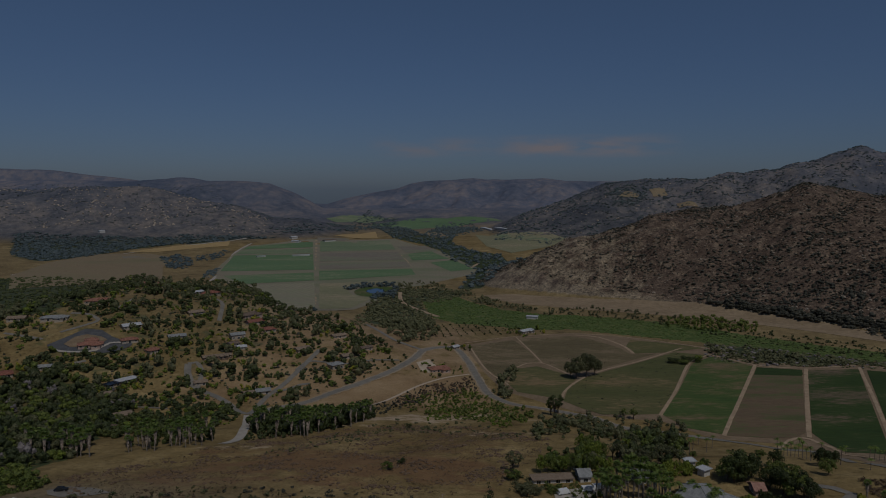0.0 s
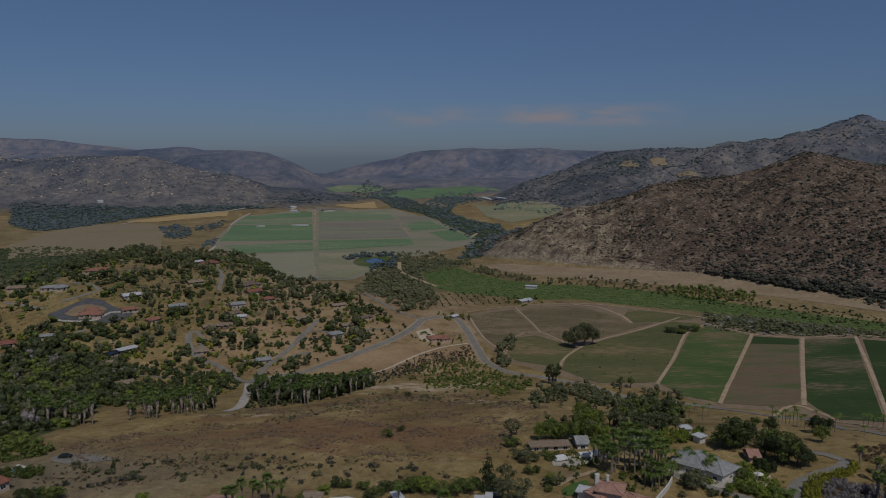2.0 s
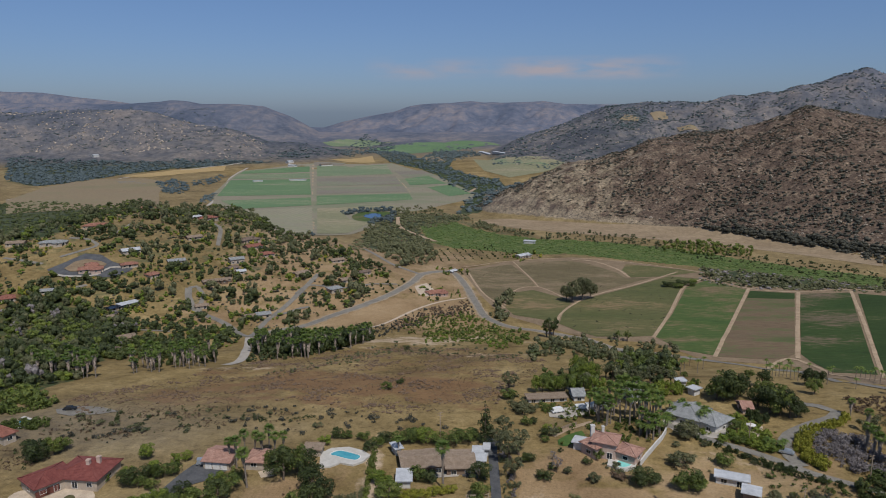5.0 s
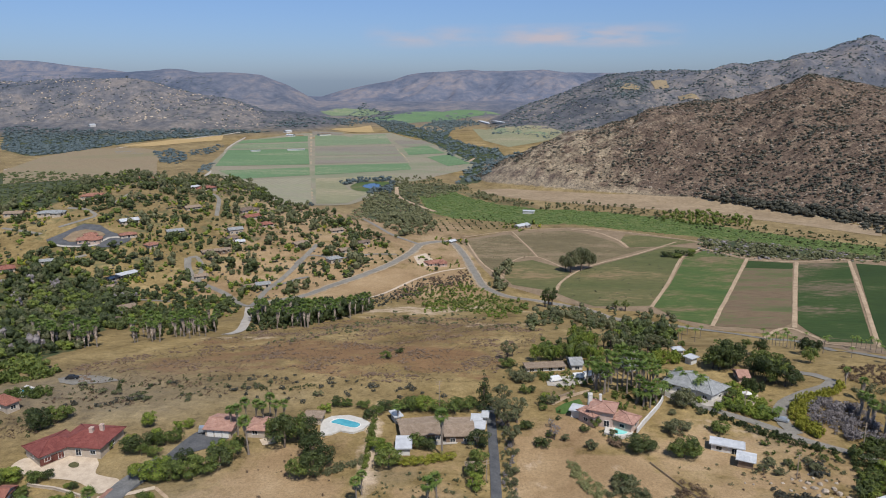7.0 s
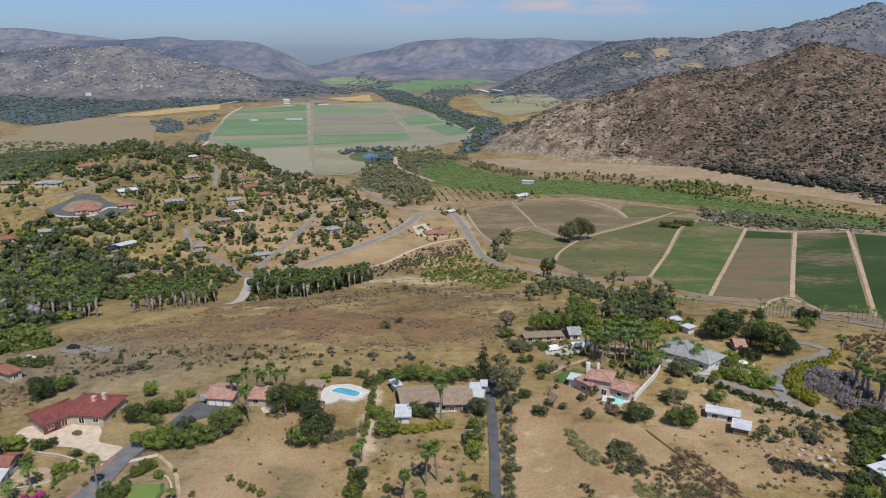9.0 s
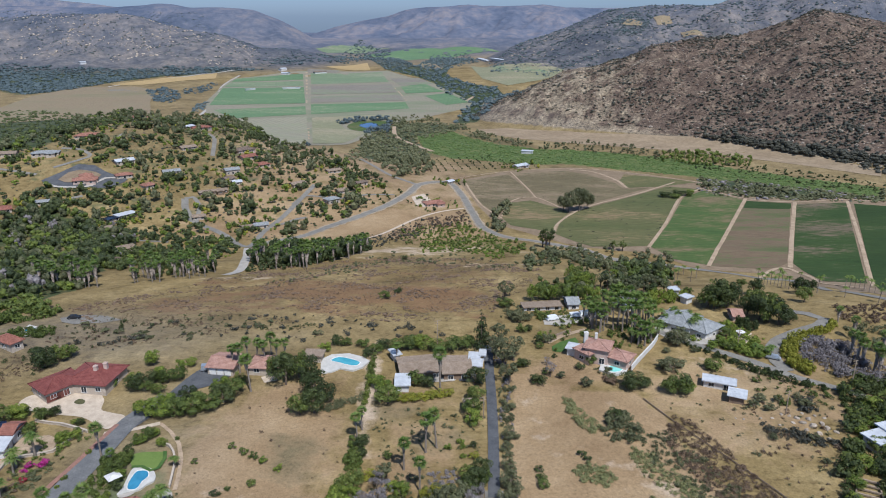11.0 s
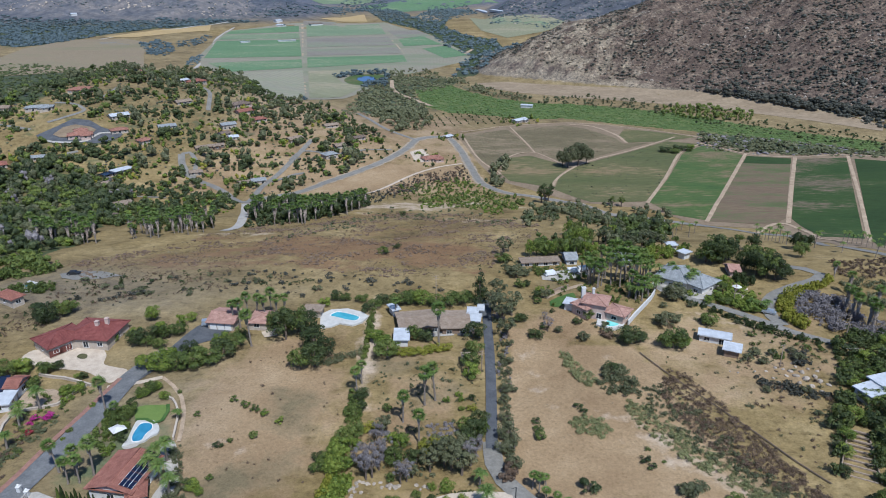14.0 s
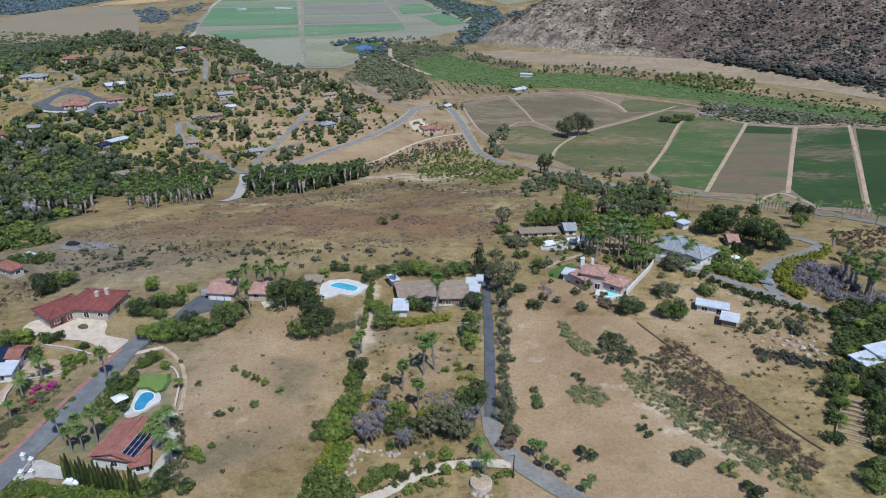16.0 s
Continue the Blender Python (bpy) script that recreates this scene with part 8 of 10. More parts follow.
mass("pool_garden", scatter([(-66.4, 139.5), (-61.5, 135.1), (-57.0, 121.4), (-58.3, 116.2), (-61.9, 115.9), (-60.8, 123.2), (-62.1, 131.0)], 40, 105), (0.5, 1.2), (0.8, 1.2), LEAF_GREY, "shrubs along the terrace edge", "shrubs", 90, 0.2, 75)
mass("low_hedge", scatter([(91.9, 168.9), (97.8, 165.1), (105.8, 161.5), (109.1, 159.4), (107.1, 157.4), (98.5, 159.7), (91.3, 164.8)], 70, 106), (0.7, 1.2), (0.9, 1.2), LEAF_CHAPARRAL, "low dark hedge on the dry plot", "hedge", 80, 0.2, 76)
mass("low_hedge", scatter([(107.5, 181.6), (112.8, 182.5), (111.3, 176.2), (106.2, 174.3)], 24, 107), (0.8, 1.4), (0.8, 1.1), LEAF_CHAPARRAL, "dark shrub clump on the dry plot", "hedge", 90, 0.2, 77)
mass("garden_beds", scatter([(-102.8, 127.5), (-103.2, 135.4), (-100.5, 140.7), (-98.8, 148.6), (-98.5, 151.0), (-102.9, 151.1), (-105.5, 139.7), (-107.5, 133.4)], 60, 108), (0.5, 1.1), (0.5, 0.8), LEAF_GREY, "low grey green garden beds on bare soil", "garden bed", 60, 0.2, 78)


# ---- gardens of the bench: trees that stand one by one ----
def grove(items, style, tone, ratio, kind, label, category, group):
    for x, y, r in items:
        plant(kind, style, tone, x, y, r, r * ratio, label, category, group)


grove([(-85.6, 176.4, 3.6), (-80.9, 176.2, 4), (-76.2, 176.4, 4.2), (-71.5, 177.5, 4.4), (-67.8, 179.8, 4.4), (-64.6, 182.9, 4.2), (-62.7, 187.2, 3.8), (-67.3, 189.2, 3.4), (-75.2, 184.8, 3.4), (-81.1, 181.9, 3.2), (-62.1, 194.0, 2.6)],
      "round", "mid", 1.36, "citrus_tree", "round dense green tree beside the asphalt drive", "tree", "trees by the drive")
grove([(-47.9, 192.9, 5.2), (-44.7, 197.3, 5), (-40.5, 194.1, 4.6), (-36.3, 176.9, 4.4), (-40.2, 175.7, 3.8), (-34.0, 182.8, 3.8), (-52.4, 199.3, 3.4), (-37.9, 185.5, 4.2), (-51.0, 203.2, 3)],
      "round", "dark", 1.77, "shade_tree", "dark green shade tree beside the house with palms", "tree", "shade trees")
grove([(-93.5, 190.5, 3.8), (-90.1, 193.5, 3), (-85.3, 194.4, 3.2), (-82.2, 195.9, 2.6), (-130.4, 206.2, 4.8), (-134.8, 210.4, 3.4), (-127.6, 211.3, 4.2), (-126.2, 214.8, 3), (-85.9, 188.2, 2.4)],
      "round", "mid", 1.42, "garden_tree", "leafy green garden tree on the dry bank", "tree", "garden trees")
grove([(-124.6, 173.4, 3.6), (-120.8, 175.4, 3.6), (-114.5, 175.1, 2.8), (-111.8, 177.0, 2), (-114.1, 167.1, 2.6), (-99.8, 164.9, 1.8), (-101.8, 162.5, 2.4), (-79.8, 164.6, 2.4), (-81.5, 162.2, 2), (-78.4, 165.8, 1.8), (-74.8, 161.0, 1.6), (-102.3, 172.0, 1.6)],
      "round", "mid", 1.30, "garden_tree", "rounded green garden tree near the red-roofed house", "tree", "garden trees")
grove([(-94.3, 205.3, 3.0), (-95.2, 193.3, 2.6), (-87.5, 196.4, 2.8), (-83.6, 200.3, 2.4), (-90.3, 189.2, 2.0), (-101.7, 192.5, 1.4), (-81.1, 203.9, 2.0)], "round", "bright", 1.7, "garden_tree", "bright green tree between the house and the drive", "tree", "garden trees")
grove([(14.9, 216.3, 3.7), (-118.0, 236.0, 1.2)], "cone", "dark", 4.4, "conifer", "tall dark conifer standing above the houses", "tree", "conifers")
grove([(21.6, 203.2, 4.4), (25.4, 208.4, 4), (19.7, 211.8, 3.8), (22.4, 193.5, 3.4), (21.9, 220.1, 3.6)],
      "open", "grey", 2.3, "eucalyptus", "tall grey green eucalyptus with an open crown", "tree", "eucalyptus")
grove([(-21.5, 215.1, 2.8), (-18.9, 217.5, 3.2), (-14.1, 217.3, 3.6), (-9.8, 218.1, 4), (-5.0, 217.4, 4.2), (-0.2, 216.1, 3.6), (5.3, 216.3, 4.2), (10.2, 217.9, 3.8), (-23.6, 211.9, 2.6), (-35.4, 222.2, 2.8), (-32.4, 221.0, 2.4), (-39.0, 217.5, 2.8), (-26.3, 219.6, 2.6)],
      "round", "mid", 1.1, "garden_tree", "leafy green tree behind the pool and long house", "tree", "trees behind the houses")
grove([(-7.0, 194.3, 3.4), (-3.5, 192.6, 3), (11.7, 193.2, 4), (10.2, 176.3, 3.6), (9.2, 170.4, 3.4), (11.6, 183.5, 3.2), (-15.1, 181.9, 4.6), (-19.4, 192.4, 3.2), (-17.0, 189.4, 3)],
      "round", "mid", 1.30, "garden_tree", "green tree in the yard of the long house", "tree", "yard trees")
grove([(-11.6, 184.1, 2.4), (-9.3, 183.3, 2.4), (-6.9, 184.0, 2.4), (-4.5, 184.3, 2.2), (-2.4, 185.4, 2.4), (0.1, 186.1, 2.4), (2.9, 186.7, 2.2)],
      "round", "yellow", 0.85, "citrus_tree", "yellow green fruit tree in a garden row", "tree", "fruit trees")
grove([(19.3, 163.9, 2.2), (18.0, 158.3, 1.8), (17.7, 142.9, 2.8), (16.1, 137.3, 2.2), (18.7, 139.5, 2), (21.9, 178.6, 1.6), (20.6, 172.6, 1.6), (18.4, 132.0, 2.2), (18.1, 150.3, 2), (21.2, 163.9, 1.4), (22.5, 188.3, 1.6)],
      "round", "grey", 1.42, "roadside_shrub", "dusty grey green shrub along the driveway", "shrub", "driveway shrubs")
grove([(16.7, 130.0, 2.2), (15.5, 127.0, 1.8), (17.3, 128.0, 1.8)], "shrub", "dry", 1.1, "roadside_shrub", "dry brown shrub at the driveway bend", "shrub", "driveway shrubs")
grove([(34.3, 123.6, 3), (65.4, 118.9, 2.6), (68.3, 112.3, 3.2), (25.6, 145.5, 1.6), (25.8, 142.2, 2), (25.5, 148.9, 1.5), (49.9, 133.7, 1.8), (50.6, 131.2, 1.5), (51.6, 138.0, 0.9), (54.2, 133.3, 0.7), (37.9, 155.0, 1.6), (39.0, 152.9, 1.4), (35.0, 199.1, 1.8), (39.4, 209.5, 1.2)],
      "shrub", "dark", 0.85, "shrub", "dark rounded shrub on bare tan ground", "shrub", "field shrubs")
grove([(57.2, 121.8, 3), (59.1, 123.7, 2.4), (56.2, 123.3, 2.4)], "shrub", "grey", 0.9, "shrub", "grey green shrub on bare tan ground", "shrub", "field shrubs")
grove([(-55.4, 159.6, 1.3), (-51.6, 156.9, 1.5), (-48.5, 155.2, 1.5), (-45.6, 153.1, 1.5), (-40.9, 149.6, 1.5), (-46.5, 143.7, 1.5), (-54.1, 140.5, 1.4), (-51.6, 142.0, 1), (-52.8, 128.5, 1.2), (-56.5, 126.0, 2), (-54.1, 114.4, 2.2), (-54.8, 124.7, 1.6), (-47.8, 120.2, 0.8), (-63.3, 153.0, 1.1)],
      "shrub", "mid", 1.0, "shrub", "small green shrub in the bare field", "shrub", "field shrubs")
grove([(-150.9, 233.3, 2), (-132.1, 237.4, 2.2), (-123.3, 233.9, 2), (-118.0, 233.5, 2.2), (-109.0, 229.3, 2.6), (-104.8, 227.6, 1.8), (-102.8, 244.0, 1.4), (-89.0, 225.4, 1.8), (-87.6, 244.3, 1.6), (-79.0, 237.1, 1.6), (-72.4, 236.2, 1.5), (-70.7, 210.1, 1.8), (-67.5, 237.6, 2), (-44.1, 231.0, 2.2), (-63.9, 241.9, 1.6)],
      "shrub", "grey", 0.8, "shrub", "grey green shrub on the dry slope", "shrub", "slope shrubs")
grove([(-22.4, 267.7, 2.6), (-17.2, 275.7, 2), (26.8, 256.6, 3.4), (-18.8, 372.7, 2.2), (46.6, 201.8, 1.8), (50.9, 172.7, 2.4), (27.2, 204.1, 1.9), (30.6, 193.3, 2.2)],
      "round", "dark", 1.18, "field_tree", "lone dark bush on the dry slope", "tree", "slope trees")
grove([(106.8, 543, 7), (116.1, 548, 7.5), (123.7, 553, 6), (102.8, 546, 5.5)], "spread", "grey", 2.3, "eucalyptus", "broad grey green eucalyptus standing in the fields", "tree", "field eucalyptus")
grove([(73.1, 443, 6), (78.0, 457, 4.5), (71.5, 447, 4), (126.1, 446, 3.2), (120.4, 448, 2.6)], "open", "dark", 2.5, "field_tree", "dark leafy tree at the field edge", "tree", "field trees")
grove([(202.8, 595, 6), (209.5, 590, 5), (216.7, 599, 6.5), (224.0, 598, 5), (228.2, 607, 4.5)], "round", "mid", 0.85, "field_bush", "broad low green bush at the field edge", "tree", "field trees")
grove([(84.9, 234.6, 2.4), (88.7, 236.7, 2.4), (103.9, 227.4, 2.8), (99.0, 220.0, 2.8), (101.3, 216.5, 2.4), (104.3, 213.8, 2.2), (106.5, 211.3, 2.2), (109.2, 210.3, 2.2), (112.1, 210.8, 1.8), (95.4, 216.6, 2.2), (111.3, 218.3, 2.2), (103.3, 232.7, 2.2)],
      "round", "bright", 1.18, "garden_tree", "bright green garden tree beside the lane", "tree", "garden trees")
grove([(125.5, 181.5, 3), (130.9, 187.1, 2.7), (128.2, 176.4, 3.5), (134.7, 180.0, 3.7), (141.8, 187.4, 3.4), (117.5, 166.9, 2.9), (116.5, 161.4, 2.9), (106.5, 151.4, 2.5), (109.0, 148.9, 3), (116.8, 156.2, 3.4), (120.7, 156.2, 3.7), (118.6, 148.8, 3.9), (112.8, 146.5, 3.2), (103.0, 142.0, 2.5), (98.7, 135.3, 2.4), (94.4, 128.1, 2.2), (111.8, 137.3, 3.5), (108.4, 136.3, 2.5), (105.1, 125.0, 3.5), (98.4, 116.0, 3.9), (94.3, 114.4, 3.2), (128.7, 170.0, 3.2), (119.5, 172.9, 2.5)],
      "round", "mid", 1.15, "garden_tree", "dense green tree in the shady garden", "tree", "shady garden trees")
grove([(125.3, 186.9, 2.2), (131.2, 190.9, 2.2), (122.9, 173.0, 2.4), (111.6, 157.5, 2.2), (140.0, 187.4, 2.5), (126.9, 161.4, 2.5), (122.0, 166.9, 2.5), (113.8, 143.7, 2.2), (108.7, 131.0, 2.4), (105.5, 146.6, 1.8)],
      "round", "mid", 1.42, "garden_tree", "leafy green tree in the shady garden", "tree", "shady garden trees")
# hedges and clipped rows
mass("hedge", scatter([(116.4, 213.7), (120.5, 218.4), (128.0, 222.4), (140.4, 230.9), (149.4, 237.4), (148.1, 233.4), (139.3, 225.3), (128.4, 218.9), (122.9, 213.2), (121.4, 207.4), (123.0, 200.3), (119.5, 198.1), (116.1, 202.8)], 190, 81), (0.9, 1.5), (1.2, 1.7), LEAF_YELLOW, "tall yellow green hedge curving along the lane", "hedge", 90, 0.2, 41)
mass("hedge", scatter([(88.0, 221.5), (94.6, 214.2), (101.7, 207.1), (109.9, 199.5), (115.0, 194.5), (121.0, 188.3), (119.5, 186.1), (112.8, 191.6), (100.3, 203.4), (86.9, 218.3)], 120, 82), (0.7, 1.1), (1.1, 1.4), LEAF_DARK, "long dark clipped hedge beside the lane", "hedge", 80, 0.2, 42)
mass("bare_brush", scatter([(127.0, 218.1), (133.7, 221.5), (142.3, 218.1), (142.3, 210.5), (146.0, 203.2), (149.0, 199.2), (144.2, 191.3), (134.5, 193.0), (126.1, 198.1), (124.1, 203.6), (122.9, 209.3)], 120, 83), (1.4, 2.6), (0.8, 1.2), LEAF_BARE, "thicket of leafless grey brush", "brush", 120, 0.14, 43)
mass("dry_brush_band", scatter([(67.6, 174.4), (71.7, 171.3), (76.6, 159.8), (81.1, 144.2), (84.7, 130.2), (88.2, 122.4), (86.7, 118.3), (82.5, 117.6), (77.4, 123.1), (71.6, 131.4), (65.9, 142.5), (62.4, 152.0), (61.6, 162.4)], 760, 84), (0.5, 1.1), (0.6, 1.0), LEAF_DRY, "band of dry brown brush down the slope", "brush", 50, 0.17, 44)
mass("green_brush_band", scatter([(50.5, 159.5), (57.7, 154.4), (62.3, 144.8), (66.8, 136.8), (70.4, 128.4), (75.1, 120.7), (81.0, 114.5), (80.6, 111.2), (74.8, 114.6), (68.4, 123.2), (62.8, 129.5), (57.3, 138.0), (51.2, 147.0)], 300, 85), (0.5, 1.2), (0.6, 1.0), LEAF_CACTUS, "olive green brush along the band's edge", "brush", 60, 0.2, 45)
mass("cactus_patch", scatter([(37.3, 184.4), (39.8, 183.6), (43.5, 175.5), (45.6, 168.2), (43.7, 164.7), (40.4, 168.0), (38.3, 174.6)], 90, 86), (0.6, 1.1), (0.8, 1.1), LEAF_CACTUS, "patch of grey green prickly pear", "cactus", 70, 0.2, 46)
mass("cactus_patch", scatter([(45.5, 167.6), (51.4, 177.0), (55.4, 172.6), (57.3, 164.5), (53.2, 160.9), (46.9, 160.9)], 70, 87), (0.8, 1.6), (0.9, 1.3), LEAF_GREY, "clump of grey green brush and prickly pear", "brush", 80, 0.2, 47)
mass("cactus_patch", scatter([(34.1, 149.0), (38.7, 151.4), (43.6, 149.3), (44.9, 145.6), (41.2, 141.9), (35.8, 143.8)], 80, 88), (0.6, 1.1), (0.7, 1.0), LEAF_CACTUS, "low round patch of prickly pear", "cactus", 70, 0.2, 48)
mass("cactus_hedge", scatter([(-34.3, 178.8), (-29.8, 183.8), (-23.1, 186.3), (-22.5, 183.4), (-27.6, 180.0), (-33.0, 176.1)], 60, 89), (0.6, 1.0), (0.9, 1.2), LEAF_GREY, "straggling cactus hedge across the slope", "cactus", 70, 0.2, 49)
mass("hedge", scatter([(-22.6, 211.9), (-20.9, 211.9), (-21.3, 189.3), (-21.3, 178.4), (-22.3, 178.5), (-22.7, 191.1)], 60, 90), (0.7, 1.1), (1.2, 1.6), LEAF_MID, "green hedge between two gardens", "hedge", 80, 0.2, 50)
mass("bench_shrubs", scatter([(-69.5, 189.3), (-23.4, 189.2), (-22.4, 147.8), (-27.9, 126.6), (-46.3, 126.8), (-65.2, 148.6), (-64.1, 170.3)], 60, 94), (0.2, 0.6), (0.7, 1.0), LEAF_DRY, "small dry shrubs in the bare field", "shrubs", 40, 0.26, 54)
mass("bench_shrubs", scatter([(-18.9, 178.4), (15.0, 178.4), (13.0, 148.0), (-10.4, 143.3), (-16.9, 152.6)], 120, 95), (0.25, 0.8), (0.7, 1.1), LEAF_GREY, "small dry shrubs between the palms", "shrubs", 40, 0.26, 55)
mass("bench_shrubs", scatter([(81.6, 210.7), (122.1, 186.8), (90.9, 129.2), (78.0, 168.3), (67.8, 177.7)], 90, 96), (0.3, 0.9), (0.6, 1.0), LEAF_GREY, "small shrubs on the dry plot", "shrubs", 40, 0.26, 56)


# ---- palms ----
for x, y, h in [(-3.4, 157.1, 10.5), (-0.5, 159.3, 10.5), (-8.9, 149.8, 8.5), (-4.6, 141.5, 8.5), (-22.1, 162.3, 7), (-88.6, 155.6, 9), (-88.7, 131.2, 8), (-80.1, 130.2, 9.5), (-84.7, 127.3, 6.5), (-82.2, 127.6, 6.5), (-84.4, 130.2, 7), (0.6, 189.2, 13), (-83.7, 151.0, 5), (-21.3, 167.2, 6.5), (-57.9, 189.0, 11), (-60.1, 206.2, 8), (-64.1, 199.9, 9), (-66.4, 201.0, 8), (-56.9, 204.7, 8), (-53.1, 204.8, 8.5), (-50.7, 206.5, 8), (-55.9, 208.9, 9), (-62.9, 206.1, 8.5), (-13.7, 208.4, 6)]:
    palm("fan", x, y, h)
for x, y, h in [(21.6, 124.5, 4.2), (22.9, 123.4, 4.6), (24.1, 120.4, 3.6), (26.2, 119.3, 3.2), (28.5, 116.8, 3.4), (33.4, 114.2, 3), (24.7, 124.8, 3), (32.0, 113.1, 2.5)]:
    palm("fan", x, y, h, "young fan palm beside the driveway bend")
for x, y, h in [(10.6, 117.7, 6), (9.6, 125.0, 4.5), (-106.0, 155.8, 6.5), (-108.3, 151.2, 5), (-107.6, 148.7, 4.5), (-105.3, 139.2, 4.5), (-66.2, 133.1, 6), (-64.9, 135.2, 6), (-63.4, 127.1, 6), (-60.1, 123.2, 5.5), (-66.1, 129.0, 6), (-67.7, 151.1, 3)]:
    palm("feather", x, y, h)
for x, y, h in [(57.0, 233.7, 9), (59.8, 231.2, 10), (64.5, 240.8, 11), (65.0, 233.6, 11), (67.9, 238.4, 12), (67.8, 231.2, 11), (70.7, 236.0, 12), (70.9, 230.0, 11), (74.0, 237.1, 12), (73.5, 228.9, 11), (76.7, 235.9, 10), (76.1, 227.8, 10), (78.9, 231.8, 9), (64.0, 246.2, 10), (67.7, 248.1, 11), (70.8, 246.9, 11), (73.8, 245.8, 11), (76.6, 243.6, 10), (79.3, 241.4, 10), (81.2, 238.1, 9), (69.2, 222.3, 9), (70.5, 219.4, 8), (72.3, 218.6, 8), (75.1, 221.5, 8), (55.4, 241.0, 8), (58.3, 245.3, 8), (60.7, 243.1, 9)]:
    palm("fan", x, y, h, "tall fan palm in the grove behind the villa", "palm grove")
for x, y, h in [(140.1, 210.2, 9), (139.7, 205.7, 10), (140.9, 204.3, 9), (141.4, 199.1, 10), (141.8, 197.1, 9), (150.2, 236.5, 6), (156.5, 211.6, 9), (153.7, 213.6, 8), (148.1, 222.9, 8)]:
    palm("skirt", x, y, h, "fan palm with a heavy grey skirt among dry brush", "skirted palms")
ROAD_PALMS = curve_points([(181.3, 363.8), (160.1, 292.1), (169.4, 285.5), (174.1, 272.6), (181.9, 262.2), (193.8, 252.5)], 7.5)
for k, q in enumerate(ROAD_PALMS):
    palm("slim", q.x, q.y, 6.0 + 1.6 * math.sin(k * 2.1), "young palm in the row along the valley road", "road palms")
ROAD_PALMS = curve_points([(192.7, 387.5), (214.1, 379.7), (230.9, 363.0), (201.0, 276.5)], 9.0)
for k, q in enumerate(ROAD_PALMS):
    palm("slim", q.x, q.y, 6.0 + 1.4 * math.sin(k * 1.7), "young palm in the row along the valley road", "road palms")
for x, y, h in [(139.0, 373.7, 7), (131.7, 335.4, 7), (151.7, 378.7, 7), (112.0, 304.7, 7), (149.3, 392.9, 6)]:
    palm("slim", x, y, h, "young palm in the row along the valley road", "road palms")
for poly, count, seed in (([(-103.2, 353.6), (-76.2, 342.2), (-53.8, 351.6), (-43.2, 395.3), (-42.6, 425), (-63.2, 415), (-88.4, 399.3), (-112.4, 392.9)], 70, 71), ([(-131.8, 317.9), (-117.8, 309.7), (-110.1, 323.2), (-121.6, 361.6), (-132.3, 349.6), (-143.9, 348.3)], 26, 72), ([(-189.1, 302.7), (-172.2, 295.6), (-157.3, 304.7), (-166.4, 326.2), (-184.0, 322.4), (-199.5, 320.5)], 34, 73), ([(-146.7, 307.8), (-131.6, 307.1), (-145.2, 340.4), (-157.1, 333.8)], 16, 74)):
    for k, (x, y) in enumerate(scatter(poly, count, seed)):
        palm("skirt", x, y, 8.5 + 2.4 * math.sin(k * 2.7), "fan palm with a grey skirt in the gully grove", "gully palms")


# ---- the overgrown strip below the palms ----
grove([(-23.9, 135.7, 3.4), (-22.2, 140.8, 3.2), (-21.0, 143.4, 2.8), (-24.4, 130.5, 3), (-22.1, 131.8, 2.8), (-25.6, 132.9, 2.6), (-21.1, 137.8, 2.6), (-23.6, 138.6, 2.6)], "round", "mid", 1.5, "garden_tree", "leafy green tree in the overgrown strip", "tree", "strip trees")
grove([(-28.5, 135.0, 1.8), (-20.4, 160.1, 2.2), (-21.5, 153.3, 2.2), (-20.3, 154.1, 2), (-27.0, 134.3, 1.6), (-21.4, 157.5, 2)], "round", "dark", 1.3, "garden_tree", "dark green bush at the edge of the strip", "tree", "strip trees")
grove([(-28.1, 131.0, 2.2), (-9.4, 139.6, 2.4), (-11.2, 141.5, 2), (2.5, 158.9, 1.3), (6.6, 155.1, 1), (-8.6, 141.5, 2), (6.0, 161.3, 1.2), (6.5, 159.1, 1)], "round", "bright", 1.3, "garden_tree", "bright green bush in the dry strip", "tree", "strip trees")
grove([(-17.6, 145.7, 1.9), (9.4, 154.7, 1.5), (-17.0, 147.6, 1.4), (-1.8, 138.1, 2.6), (-3.2, 138.9, 2), (0.1, 140.4, 2.4), (2.3, 139.6, 2.2)], "round", "yellow", 1.15, "citrus_tree", "yellow green fruit tree in the dry strip", "tree", "fruit trees")
grove([(-10.1, 133.4, 2.8), (-11.5, 134.9, 2.2), (-5.0, 133.4, 2.4), (-10.9, 127.6, 1.4), (-6.4, 134.8, 2), (9.4, 159.6, 1.3), (-13.2, 154.1, 1.6)], "round", "dark", 1.35, "garden_tree", "dark green tree in the overgrown strip", "tree", "strip trees")
grove([(-16.5, 128.0, 2.8), (-15.2, 128.7, 2.8), (-18.2, 131.4, 2.6), (-13.8, 131.4, 2.8), (-13.0, 136.3, 2.6), (-15.0, 140.8, 2.2), (-8.4, 126.6, 2.4), (-7.1, 127.3, 2.2), (7.9, 132.5, 2.6), (9.5, 136.1, 2.2), (-16.5, 132.8, 2.4)], "open", "bare", 2.7, "bare_tree", "tall leafless grey tree in the overgrown strip", "tree", "bare trees")
